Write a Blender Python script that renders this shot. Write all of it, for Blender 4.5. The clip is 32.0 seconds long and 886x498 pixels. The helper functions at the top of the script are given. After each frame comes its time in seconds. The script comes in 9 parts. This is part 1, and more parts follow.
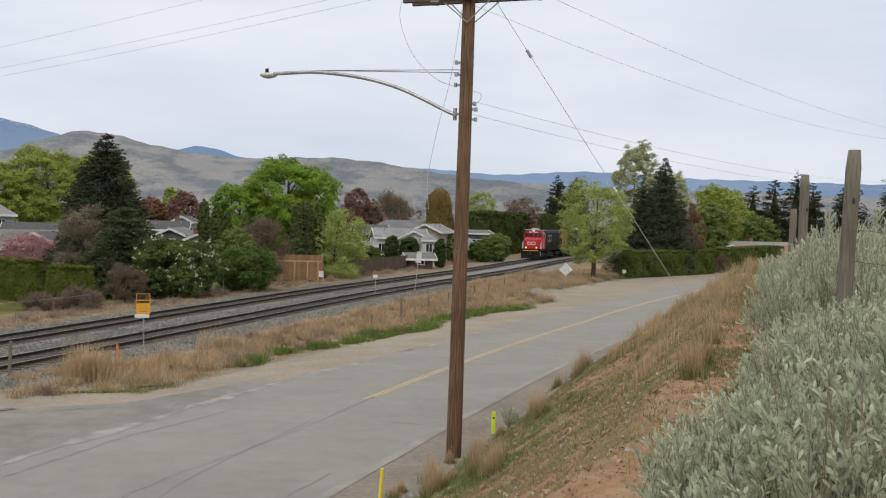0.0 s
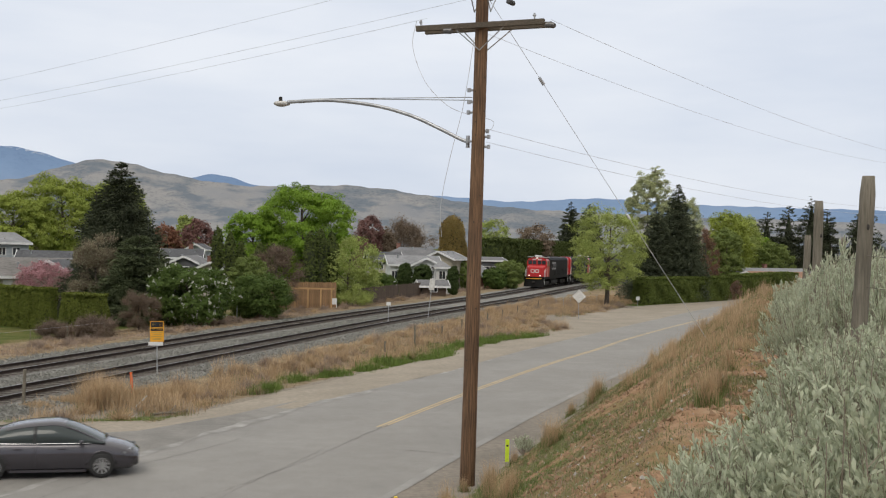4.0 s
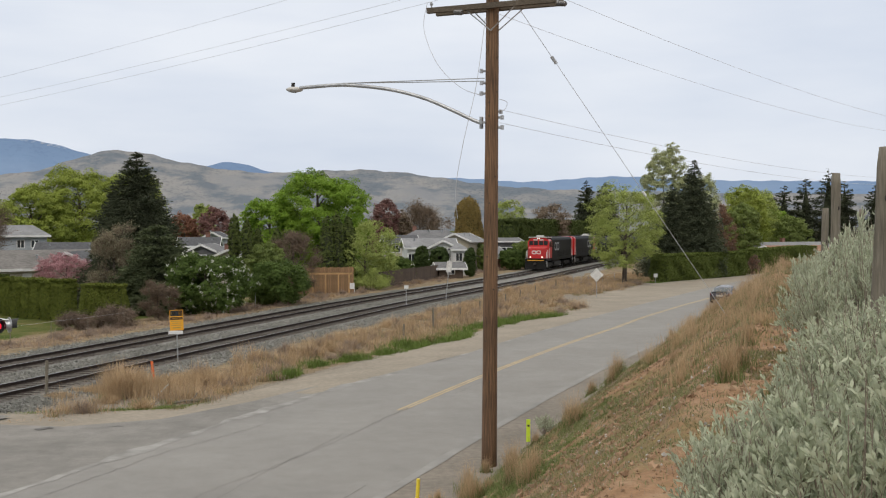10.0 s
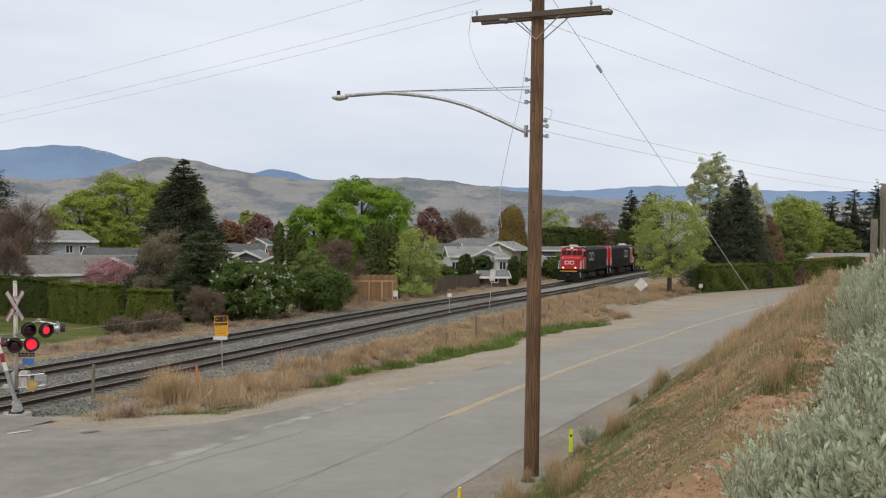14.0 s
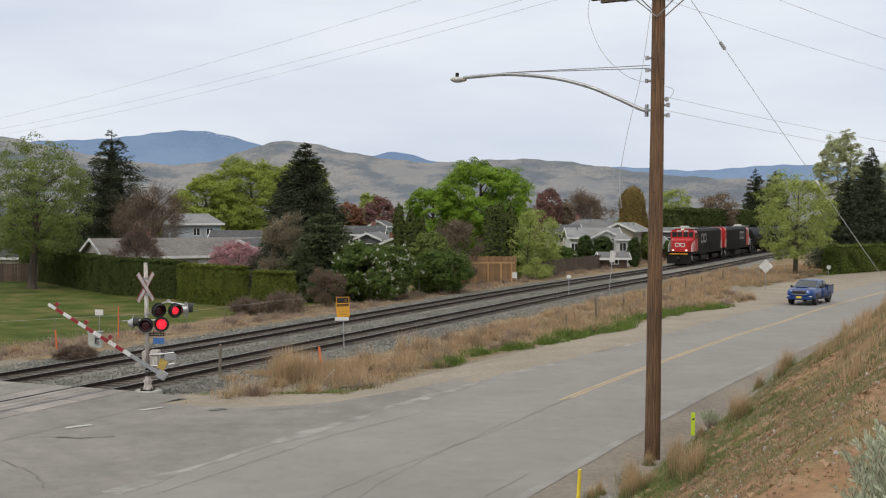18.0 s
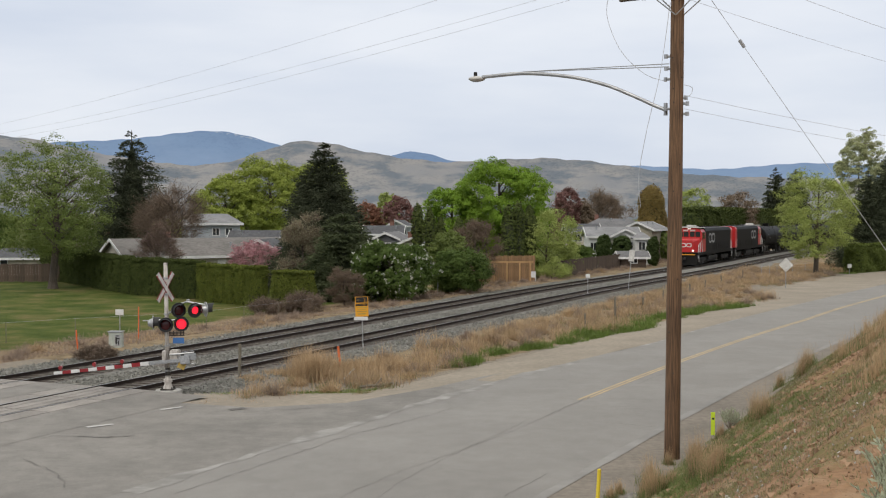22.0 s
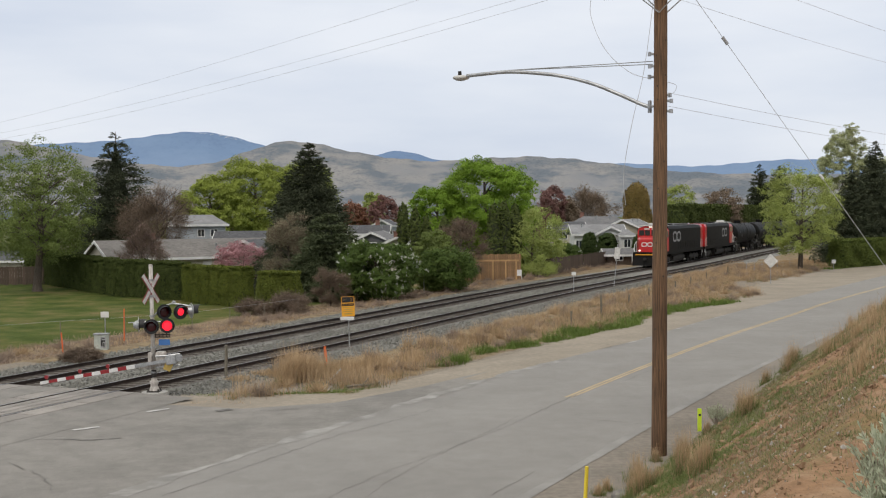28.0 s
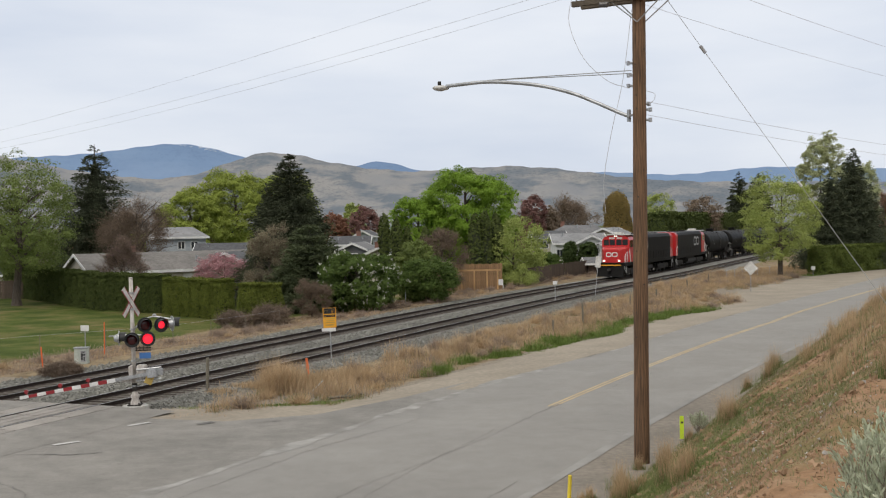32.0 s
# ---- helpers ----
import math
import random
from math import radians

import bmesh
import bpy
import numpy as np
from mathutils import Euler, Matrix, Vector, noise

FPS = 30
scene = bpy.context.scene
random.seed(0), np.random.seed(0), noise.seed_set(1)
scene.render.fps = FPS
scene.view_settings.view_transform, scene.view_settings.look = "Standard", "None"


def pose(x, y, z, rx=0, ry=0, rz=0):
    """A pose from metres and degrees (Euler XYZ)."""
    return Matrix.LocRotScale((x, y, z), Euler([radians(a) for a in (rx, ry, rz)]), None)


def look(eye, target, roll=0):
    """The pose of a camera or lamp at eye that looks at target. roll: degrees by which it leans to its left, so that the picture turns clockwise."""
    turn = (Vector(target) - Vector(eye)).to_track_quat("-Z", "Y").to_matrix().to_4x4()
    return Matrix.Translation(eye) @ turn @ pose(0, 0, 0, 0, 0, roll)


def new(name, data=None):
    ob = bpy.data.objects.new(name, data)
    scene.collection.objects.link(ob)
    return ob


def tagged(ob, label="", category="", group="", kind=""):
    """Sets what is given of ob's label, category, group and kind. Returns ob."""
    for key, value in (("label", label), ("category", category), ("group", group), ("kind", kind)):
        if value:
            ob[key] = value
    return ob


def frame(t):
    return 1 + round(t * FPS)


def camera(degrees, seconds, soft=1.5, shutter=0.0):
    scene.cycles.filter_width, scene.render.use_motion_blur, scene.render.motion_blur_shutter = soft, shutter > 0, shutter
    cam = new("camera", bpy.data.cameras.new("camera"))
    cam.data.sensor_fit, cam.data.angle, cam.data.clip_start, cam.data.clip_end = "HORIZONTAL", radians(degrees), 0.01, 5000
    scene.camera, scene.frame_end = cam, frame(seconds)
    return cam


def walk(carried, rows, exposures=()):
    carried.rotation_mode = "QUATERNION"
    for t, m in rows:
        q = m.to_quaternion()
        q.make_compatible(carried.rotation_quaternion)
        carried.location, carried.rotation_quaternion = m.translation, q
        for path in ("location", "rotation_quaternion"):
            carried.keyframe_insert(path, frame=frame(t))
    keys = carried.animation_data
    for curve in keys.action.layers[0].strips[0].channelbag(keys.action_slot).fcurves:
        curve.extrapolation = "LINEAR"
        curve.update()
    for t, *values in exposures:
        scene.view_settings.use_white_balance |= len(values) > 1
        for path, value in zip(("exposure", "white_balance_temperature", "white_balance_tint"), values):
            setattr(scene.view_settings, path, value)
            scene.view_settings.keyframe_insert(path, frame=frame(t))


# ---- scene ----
# ---- camera ----
cam = camera(41.55, 32.0, 1.15, 0.4)
EYE = (0.0, 0.0, 6.0)
PATH = [
    (0, 88.499, -1.574, -9.825),
    (0.5, 88.661, -1.576, -9.698),
    (1, 89.451, -1.411, -10.025),
    (1.5, 89.981, -1.560, -9.857),
    (2, 90.115, -1.604, -9.758),
    (2.5, 90.169, -1.737, -10.071),
    (3, 90.570, -1.542, -9.923),
    (3.5, 90.088, -1.597, -9.422),
    (4, 89.815, -1.435, -9.183),
    (4.5, 89.534, -1.364, -9.299),
    (6.5, 89.545, -1.245, -9.392),
    (7, 89.609, -0.928, -9.455),
    (7.5, 89.681, -0.717, -9.624),
    (8, 89.500, -0.306, -9.218),
    (8.5, 89.480, -0.088, -9.167),
    (9, 89.380, -0.150, -8.795),
    (9.5, 89.221, -0.108, -8.708),
    (10, 88.929, 0.003, -8.392),
    (10.5, 88.780, -0.014, -8.244),
    (11, 88.575, 0.066, -7.918),
    (11.5, 88.426, -0.026, -7.655),
    (12, 88.386, -0.063, -7.220),
    (12.5, 88.312, 0.368, -6.958),
    (13, 88.864, 0.181, -6.757),
    (13.5, 89.320, -0.229, -6.472),
    (15.5, 89.008, -0.552, -4.504),
    (16, 88.330, -0.680, -3.080),
    (16.5, 88.432, -0.478, -2.201),
    (17, 88.323, -0.418, -1.331),
    (17.5, 88.385, -0.290, -0.706),
    (18, 88.392, -0.139, -0.421),
    (18.5, 88.420, -0.163, -0.381),
    (19, 88.254, -0.000, 0.000),
    (19.5, 88.191, -0.043, 0.220),
    (20, 88.148, -0.082, 0.621),
    (20.5, 88.191, -0.061, 0.713),
    (21, 88.336, -0.173, 0.850),
    (21.5, 88.403, -0.048, 0.627),
    (22, 88.366, 0.008, 0.491),
    (22.5, 88.393, 0.021, 0.261),
    (23, 88.412, 0.087, 0.187),
    (23.5, 88.335, 0.090, 0.033),
    (24, 88.386, 0.012, -0.064),
    (24.5, 88.496, 0.172, -0.244),
    (25, 88.274, 0.186, -0.342),
    (25.5, 88.240, 0.324, -0.452),
    (27.5, 88.392, 0.728, -0.412),
    (28, 88.317, 0.495, -0.219),
    (28.5, 88.008, 0.595, -0.198),
    (29, 87.958, 0.516, -0.268),
    (29.5, 88.100, 0.573, -0.668),
    (30, 88.092, 0.544, -0.721),
    (30.5, 88.258, 0.683, -0.860),
    (31, 88.403, 0.851, -0.906),
    (31.5, 88.802, 0.864, -0.942),
    (32, 88.803, 0.992, -1.154),
]
walk(cam, [(t, pose(*EYE, rx, ry, rz)) for t, rx, ry, rz in PATH])

# ---- sky and light: a bright overcast spring day ----
SUN_EL, SUN_AZ = radians(48), radians(200)
world = bpy.data.worlds.new("overcast_sky")
scene.world = world
world.use_nodes = True
wn, wl = world.node_tree.nodes, world.node_tree.links
wn.clear()
w_out = wn.new("ShaderNodeOutputWorld")
w_bg = wn.new("ShaderNodeBackground")
w_sky = wn.new("ShaderNodeTexSky")
w_sky.sky_type, w_sky.sun_disc = "NISHITA", False
w_sky.sun_elevation, w_sky.sun_rotation = SUN_EL, SUN_AZ
w_sky.air_density, w_sky.dust_density = 1.0, 2.0
w_scale = wn.new("ShaderNodeMix")
w_scale.data_type, w_scale.blend_type = "RGBA", "MULTIPLY"
w_scale.inputs["Factor"].default_value = 1.0
w_scale.inputs["B"].default_value = (0.09, 0.09, 0.09, 1)
wl.new(w_sky.outputs[0], w_scale.inputs["A"])
w_co = wn.new("ShaderNodeTexCoord")
w_map = wn.new("ShaderNodeMapping")
w_map.inputs["Scale"].default_value = (1.0, 1.0, 4.5)
wl.new(w_co.outputs["Generated"], w_map.inputs["Vector"])
w_noise = wn.new("ShaderNodeTexNoise")
w_noise.inputs["Scale"].default_value = 2.3
w_noise.inputs["Detail"].default_value = 6
w_noise.inputs["Roughness"].default_value = 0.5
wl.new(w_map.outputs[0], w_noise.inputs["Vector"])
w_ramp = wn.new("ShaderNodeValToRGB")
w_ramp.color_ramp.elements[0].position, w_ramp.color_ramp.elements[0].color = 0.30, (0.62, 0.69, 0.82, 1)
w_ramp.color_ramp.elements[1].position, w_ramp.color_ramp.elements[1].color = 0.66, (0.855, 0.89, 0.955, 1)
wl.new(w_noise.outputs[0], w_ramp.inputs[0])
w_mix = wn.new("ShaderNodeMix")
w_mix.data_type = "RGBA"
w_mix.inputs["Factor"].default_value = 0.93
wl.new(w_scale.outputs["Result"], w_mix.inputs["A"])
wl.new(w_ramp.outputs[0], w_mix.inputs["B"])
# The cloud deck is brighter and whiter towards the zenith.
w_sep = wn.new("ShaderNodeSeparateXYZ")
wl.new(w_co.outputs["Generated"], w_sep.inputs[0])
w_up = wn.new("ShaderNodeMapRange")
w_up.inputs["From Min"].default_value, w_up.inputs["From Max"].default_value = 0.22, 0.75
wl.new(w_sep.outputs["Z"], w_up.inputs["Value"])
w_zen = wn.new("ShaderNodeMix")
w_zen.data_type = "RGBA"
wl.new(w_up.outputs[0], w_zen.inputs["Factor"])
wl.new(w_mix.outputs["Result"], w_zen.inputs["A"])
w_zen.inputs["B"].default_value = (1.02, 1.0, 0.96, 1)
wl.new(w_zen.outputs["Result"], w_bg.inputs["Color"])
w_bg.inputs["Strength"].default_value = 1.0
wl.new(w_bg.outputs[0], w_out.inputs[0])
sun_data = bpy.data.lights.new("sun", "SUN")
sun_data.energy, sun_data.angle, sun_data.color = 1.25, radians(30), (1.0, 0.93, 0.83)
sun = new("sun", sun_data)
sun.matrix_world = look((0, 0, 60), (60 * math.cos(SUN_EL) * -math.sin(SUN_AZ), 60 * math.cos(SUN_EL) * -math.cos(SUN_AZ), 60 - 60 * math.sin(SUN_EL)))
scene.view_settings.exposure = 0.0

# ---- materials ----


def nodes_of(name):
    m = bpy.data.materials.new(name)
    m.use_nodes = True
    nt = m.node_tree
    return m, nt, nt.nodes["Principled BSDF"]


def noise_node(nt, scale, detail=4, rough=0.55, stretch=None):
    tc = nt.nodes.new("ShaderNodeTexCoord")
    tex = nt.nodes.new("ShaderNodeTexNoise")
    tex.inputs["Scale"].default_value, tex.inputs["Detail"].default_value, tex.inputs["Roughness"].default_value = scale, detail, rough
    if stretch:
        mp = nt.nodes.new("ShaderNodeMapping")
        mp.inputs["Scale"].default_value = stretch
        nt.links.new(tc.outputs["Object"], mp.inputs[0])
        nt.links.new(mp.outputs[0], tex.inputs["Vector"])
    else:
        nt.links.new(tc.outputs["Object"], tex.inputs["Vector"])
    return tex


def ramp_node(nt, src, stops):
    r = nt.nodes.new("ShaderNodeValToRGB")
    e = r.color_ramp.elements
    e[0].position, e[0].color = stops[0][0], (*stops[0][1], 1)
    e[1].position, e[1].color = stops[-1][0], (*stops[-1][1], 1)
    for p, c in stops[1:-1]:
        e.new(p).color = (*c, 1)
    nt.links.new(src, r.inputs[0])
    return r


def mix_node(nt, fac, a, b, blend="MIX"):
    m = nt.nodes.new("ShaderNodeMix")
    m.data_type, m.blend_type = "RGBA", blend
    for key, v in (("Factor", fac), ("A", a), ("B", b)):
        if isinstance(v, (int, float)):
            m.inputs[key].default_value = v
        elif isinstance(v, tuple):
            m.inputs[key].default_value = (*v, 1)
        else:
            nt.links.new(v, m.inputs[key])
    return m.outputs["Result"]


def bump_to(nt, bsdf, src, strength, dist):
    b = nt.nodes.new("ShaderNodeBump")
    b.inputs["Strength"].default_value, b.inputs["Distance"].default_value = strength, dist
    nt.links.new(src, b.inputs["Height"])
    nt.links.new(b.outputs[0], bsdf.inputs["Normal"])


def surface(name, a, b, rough=0.8, metal=0.0, fine=8.0, coarse=0.8, bump=0.3, dist=0.01, stretch=None, spread=(0.35, 0.65), dirt=0.3, random_piece=0.0):
    """Two-colour surface with grain at two scales."""
    m, nt, p = nodes_of(name)
    n1 = noise_node(nt, fine, 5, 0.6, stretch)
    n2 = noise_node(nt, coarse, 3, 0.5)
    c = ramp_node(nt, n1.outputs[0], [(spread[0], a), (spread[1], b)]).outputs[0]
    shade = ramp_node(nt, n2.outputs[0], [(0.3, (1 - dirt,) * 3), (0.7, (1.0,) * 3)]).outputs[0]
    c = mix_node(nt, 1.0, c, shade, "MULTIPLY")
    if random_piece:
        oi = nt.nodes.new("ShaderNodeObjectInfo")
        rr = ramp_node(nt, oi.outputs["Random"], [(0.0, (1 - random_piece,) * 3), (1.0, (1.0,) * 3)]).outputs[0]
        c = mix_node(nt, 1.0, c, rr, "MULTIPLY")
    nt.links.new(c, p.inputs["Base Color"])
    p.inputs["Roughness"].default_value, p.inputs["Metallic"].default_value = rough, metal
    if bump:
        bump_to(nt, p, n1.outputs[0], bump, dist)
    return m


def paint(name, col, rough=0.45, metal=0.0, dirt=0.25, coat=0.0):
    m = surface(name, tuple(c * 0.92 for c in col), col, rough, metal, 6.0, 1.2, 0.05, 0.003, None, (0.3, 0.7), dirt)
    m.node_tree.nodes["Principled BSDF"].inputs["Coat Weight"].default_value = coat
    return m


def leafy(name, dark, light, trans=0.35, rough=0.6):
    """Foliage: each leaf differs a little, light comes through."""
    m, nt, p = nodes_of(name)
    g = nt.nodes.new("ShaderNodeNewGeometry")
    c = ramp_node(nt, g.outputs["Random Per Island"], [(0.0, tuple(0.8 * a + 0.2 * b for a, b in zip(dark, light))), (1.0, tuple(0.15 * a + 0.85 * b for a, b in zip(dark, light)))]).outputs[0]
    n2 = noise_node(nt, 0.6, 2)
    c = mix_node(nt, 1.0, c, ramp_node(nt, n2.outputs[0], [(0.3, (0.75,) * 3), (0.7, (1.0,) * 3)]).outputs[0], "MULTIPLY")
    nt.links.new(c, p.inputs["Base Color"])
    p.inputs["Roughness"].default_value = rough
    p.inputs["Specular IOR Level"].default_value = 0.12
    tr = nt.nodes.new("ShaderNodeBsdfTranslucent")
    nt.links.new(c, tr.inputs["Color"])
    mx = nt.nodes.new("ShaderNodeMixShader")
    mx.inputs[0].default_value = trans
    nt.links.new(p.outputs[0], mx.inputs[1])
    nt.links.new(tr.outputs[0], mx.inputs[2])
    nt.links.new(mx.outputs[0], nt.nodes["Material Output"].inputs["Surface"])
    return m


def glowing(name, col, strength):
    m, nt, p = nodes_of(name)
    p.inputs["Base Color"].default_value = (*col, 1)
    p.inputs["Emission Color"].default_value = (*col, 1)
    p.inputs["Emission Strength"].default_value = strength
    p.inputs["Roughness"].default_value = 0.3
    return m


def glassy(name, col=(0.03, 0.035, 0.04), rough=0.06):
    m, nt, p = nodes_of(name)
    p.inputs["Base Color"].default_value = (*col, 1)
    p.inputs["Roughness"].default_value = rough
    p.inputs["Coat Weight"].default_value = 0.6
    p.inputs["IOR"].default_value = 1.5
    return m


def ground_material():
    """Bare dirt and dry grass, lawn, red bank soil and grey gravel, by the zones of the ground."""
    m, nt, p = nodes_of("open_ground")
    at = nt.nodes.new("ShaderNodeAttribute")
    at.attribute_name = "zone"
    sep = nt.nodes.new("ShaderNodeSeparateColor")
    nt.links.new(at.outputs["Color"], sep.inputs[0])
    n1, n2, n3 = noise_node(nt, 1.6, 6, 0.65), noise_node(nt, 14.0, 4, 0.7), noise_node(nt, 0.25, 3)
    dry = ramp_node(nt, n1.outputs[0], [(0.3, (0.15, 0.115, 0.075)), (0.5, (0.26, 0.20, 0.125)), (0.7, (0.33, 0.26, 0.165))]).outputs[0]
    lawn = ramp_node(nt, noise_node(nt, 0.33, 6, 0.62).outputs[0], [(0.34, (0.048, 0.072, 0.015)), (0.48, (0.080, 0.106, 0.024)), (0.57, (0.125, 0.125, 0.042)), (0.68, (0.185, 0.15, 0.07))]).outputs[0]
    soil = ramp_node(nt, n1.outputs[0], [(0.3, (0.23, 0.145, 0.085)), (0.5, (0.335, 0.205, 0.12)), (0.7, (0.40, 0.285, 0.185))]).outputs[0]
    green = ramp_node(nt, n2.outputs[0], [(0.3, (0.12, 0.14, 0.045)), (0.7, (0.22, 0.215, 0.085))]).outputs[0]
    soil = mix_node(nt, ramp_node(nt, noise_node(nt, 0.55, 5, 0.65).outputs[0], [(0.52, (0.0,) * 3), (0.64, (0.65,) * 3)]).outputs[0], soil, green)
    gravel = ramp_node(nt, n2.outputs[0], [(0.3, (0.19, 0.165, 0.135)), (0.7, (0.33, 0.29, 0.235))]).outputs[0]
    c = dry
    wob = nt.nodes.new("ShaderNodeMath")
    wob.operation = "MULTIPLY_ADD"
    wob.inputs[1].default_value, wob.inputs[2].default_value = 0.9, -0.45
    nt.links.new(n1.outputs[0], wob.inputs[0])
    for key, layer in (("Red", lawn), ("Green", soil), ("Blue", gravel)):
        s = nt.nodes.new("ShaderNodeMath")
        s.operation = "ADD"
        nt.links.new(sep.outputs[key], s.inputs[0])
        nt.links.new(wob.outputs[0], s.inputs[1])
        f = ramp_node(nt, s.outputs[0], [(0.4, (0.0,) * 3), (0.6, (1.0,) * 3)]).outputs[0]
        c = mix_node(nt, f, c, layer)
    c = mix_node(nt, 1.0, c, ramp_node(nt, n2.outputs[0], [(0.25, (0.7,) * 3), (0.6, (1.0,) * 3)]).outputs[0], "MULTIPLY")
    nt.links.new(c, p.inputs["Base Color"])
    p.inputs["Roughness"].default_value = 0.95
    p.inputs["Specular IOR Level"].default_value = 0.08
    bump_to(nt, p, n2.outputs[0], 0.6, 0.05)
    return m


def asphalt_material(name, dark, light, crack=0.5, mottle=0.92):
    """Worn asphalt: stone grain, patches, wandering cracks."""
    m, nt, p = nodes_of(name)
    n1, n2, n3 = noise_node(nt, 45.0, 4, 0.75), noise_node(nt, 0.22, 5, 0.6), noise_node(nt, 1.3, 6, 0.7)
    c = ramp_node(nt, n2.outputs[0], [(0.3, dark), (0.7, light)]).outputs[0]
    c = mix_node(nt, 1.0, c, ramp_node(nt, n1.outputs[0], [(0.3, (0.70,) * 3), (0.65, (1.06,) * 3)]).outputs[0], "MULTIPLY")
    c = mix_node(nt, 1.0, c, ramp_node(nt, n3.outputs[0], [(0.36, (mottle,) * 3), (0.62, (1.02,) * 3)]).outputs[0], "MULTIPLY")
    vo = nt.nodes.new("ShaderNodeTexVoronoi")
    vo.feature = "DISTANCE_TO_EDGE"
    vo.inputs["Scale"].default_value = 0.16
    tc = nt.nodes.new("ShaderNodeTexCoord")
    warp = nt.nodes.new("ShaderNodeVectorMath")
    warp.operation = "MULTIPLY_ADD"
    warp.inputs[1].default_value = (3.0, 3.0, 0.0)
    nt.links.new(n3.outputs["Color"], warp.inputs[0])
    nt.links.new(tc.outputs["Object"], warp.inputs[2])
    nt.links.new(warp.outputs[0], vo.inputs["Vector"])
    c = mix_node(nt, ramp_node(nt, vo.outputs[0], [(0.0, (crack,) * 3), (0.006, (0.0,) * 3)]).outputs[0], c, (0.04, 0.038, 0.036))
    nt.links.new(c, p.inputs["Base Color"])
    p.inputs["Roughness"].default_value = 0.85
    p.inputs["Specular IOR Level"].default_value = 0.3
    bump_to(nt, p, n1.outputs[0], 0.35, 0.008)
    return m


M_GROUND = ground_material()
M_ROAD = asphalt_material("road_asphalt", (0.243, 0.233, 0.217), (0.296, 0.284, 0.265), 0.10)
M_APRON = asphalt_material("old_asphalt", (0.212, 0.201, 0.184), (0.298, 0.282, 0.258), 0.15, 0.82)
M_PALE = surface("worn_pale_edge", (0.25, 0.24, 0.222), (0.40, 0.39, 0.37), 0.9, 0, 1.3, 0.7, 0.2, 0.01, None, (0.42, 0.72))
M_DUST = surface("road_dust", (0.238, 0.206, 0.160), (0.35, 0.301, 0.236), 0.95, 0, 5.0, 0.35, 0.5, 0.02, None, (0.3, 0.7), 0.22)
M_FAINTEDGE = surface("faint_worn_edge", (0.262, 0.252, 0.236), (0.315, 0.304, 0.286), 0.9, 0, 1.2, 0.4, 0.2, 0.006)
M_SHOULDER = surface("gravelly_shoulder", (0.20, 0.174, 0.142), (0.275, 0.24, 0.197), 0.95, 0, 5.0, 0.4, 0.5, 0.02)
M_YELLOW = surface("yellow_line_paint", (0.46, 0.335, 0.165), (0.61, 0.46, 0.25), 0.7, 0, 9.0, 0.7, 0.1, 0.004)
M_WHITELINE = surface("white_line_paint", (0.46, 0.45, 0.43), (0.62, 0.61, 0.59), 0.7, 0, 4.0, 0.6, 0.1, 0.004)
M_BALLAST = surface("ballast_stone", (0.138, 0.134, 0.120), (0.305, 0.295, 0.268), 0.9, 0, 9.0, 0.5, 1.0, 0.08, None, (0.38, 0.62))
M_BEDDARK = surface("oily_ballast", (0.085, 0.075, 0.064), (0.20, 0.178, 0.152), 0.9, 0, 8.0, 0.6, 0.9, 0.06, None, (0.38, 0.62))
M_TIE = surface("creosoted_tie", (0.05, 0.040, 0.032), (0.125, 0.102, 0.082), 0.85, 0, 5.0, 0.6, 0.5, 0.01, (1, 8, 8), (0.3, 0.7), 0.3, 0.35)
M_RAIL = surface("rusty_rail", (0.022, 0.015, 0.012), (0.055, 0.034, 0.025), 0.7, 0.3, 12.0, 0.6, 0.2, 0.004)
M_RAILTOP = surface("polished_rail_head", (0.22, 0.21, 0.20), (0.42, 0.41, 0.40), 0.32, 0.9, 8.0, 0.6, 0.05, 0.002)
M_POLE = surface("weathered_pole_wood", (0.078, 0.043, 0.023), (0.245, 0.140, 0.074), 0.85, 0, 6.0, 0.45, 0.8, 0.012, (9, 9, 0.25), (0.36, 0.60), 0.5)
M_POST = surface("grey_fence_wood", (0.13, 0.115, 0.085), (0.27, 0.24, 0.19), 0.9, 0, 6.0, 0.8, 0.7, 0.008, (10, 10, 0.6), (0.3, 0.7), 0.35)
M_ARMWOOD = surface("dark_arm_wood", (0.07, 0.055, 0.04), (0.17, 0.14, 0.105), 0.9, 0, 6.0, 0.8, 0.5, 0.01, (1, 10, 10))
M_GALV = surface("galvanised_steel", (0.36, 0.37, 0.38), (0.55, 0.56, 0.57), 0.42, 0.7, 18.0, 2.0, 0.05, 0.002)
M_WIRE = paint("grey_wire", (0.52, 0.525, 0.54), 0.6, 0.3, 0.1)
M_OLDWIRE = paint("rusty_fence_wire", (0.16, 0.14, 0.125), 0.7, 0.3, 0.2)
M_DARKPORC = paint("dark_porcelain", (0.10, 0.095, 0.095), 0.3)
M_PORCELAIN = paint("grey_porcelain", (0.42, 0.43, 0.45), 0.25)
M_WHITE = paint("white_paint", (0.78, 0.78, 0.77), 0.5)
M_OLDWHITE = surface("dirty_white_paint", (0.50, 0.49, 0.46), (0.74, 0.73, 0.70), 0.6, 0, 7.0, 1.2, 0.1, 0.004)
M_GATERED = paint("dark_red_gate_paint", (0.30, 0.018, 0.024), 0.45, 0, 0.25, 0.2)
M_RED = paint("red_paint", (0.55, 0.020, 0.022), 0.4, 0, 0.2, 0.3)
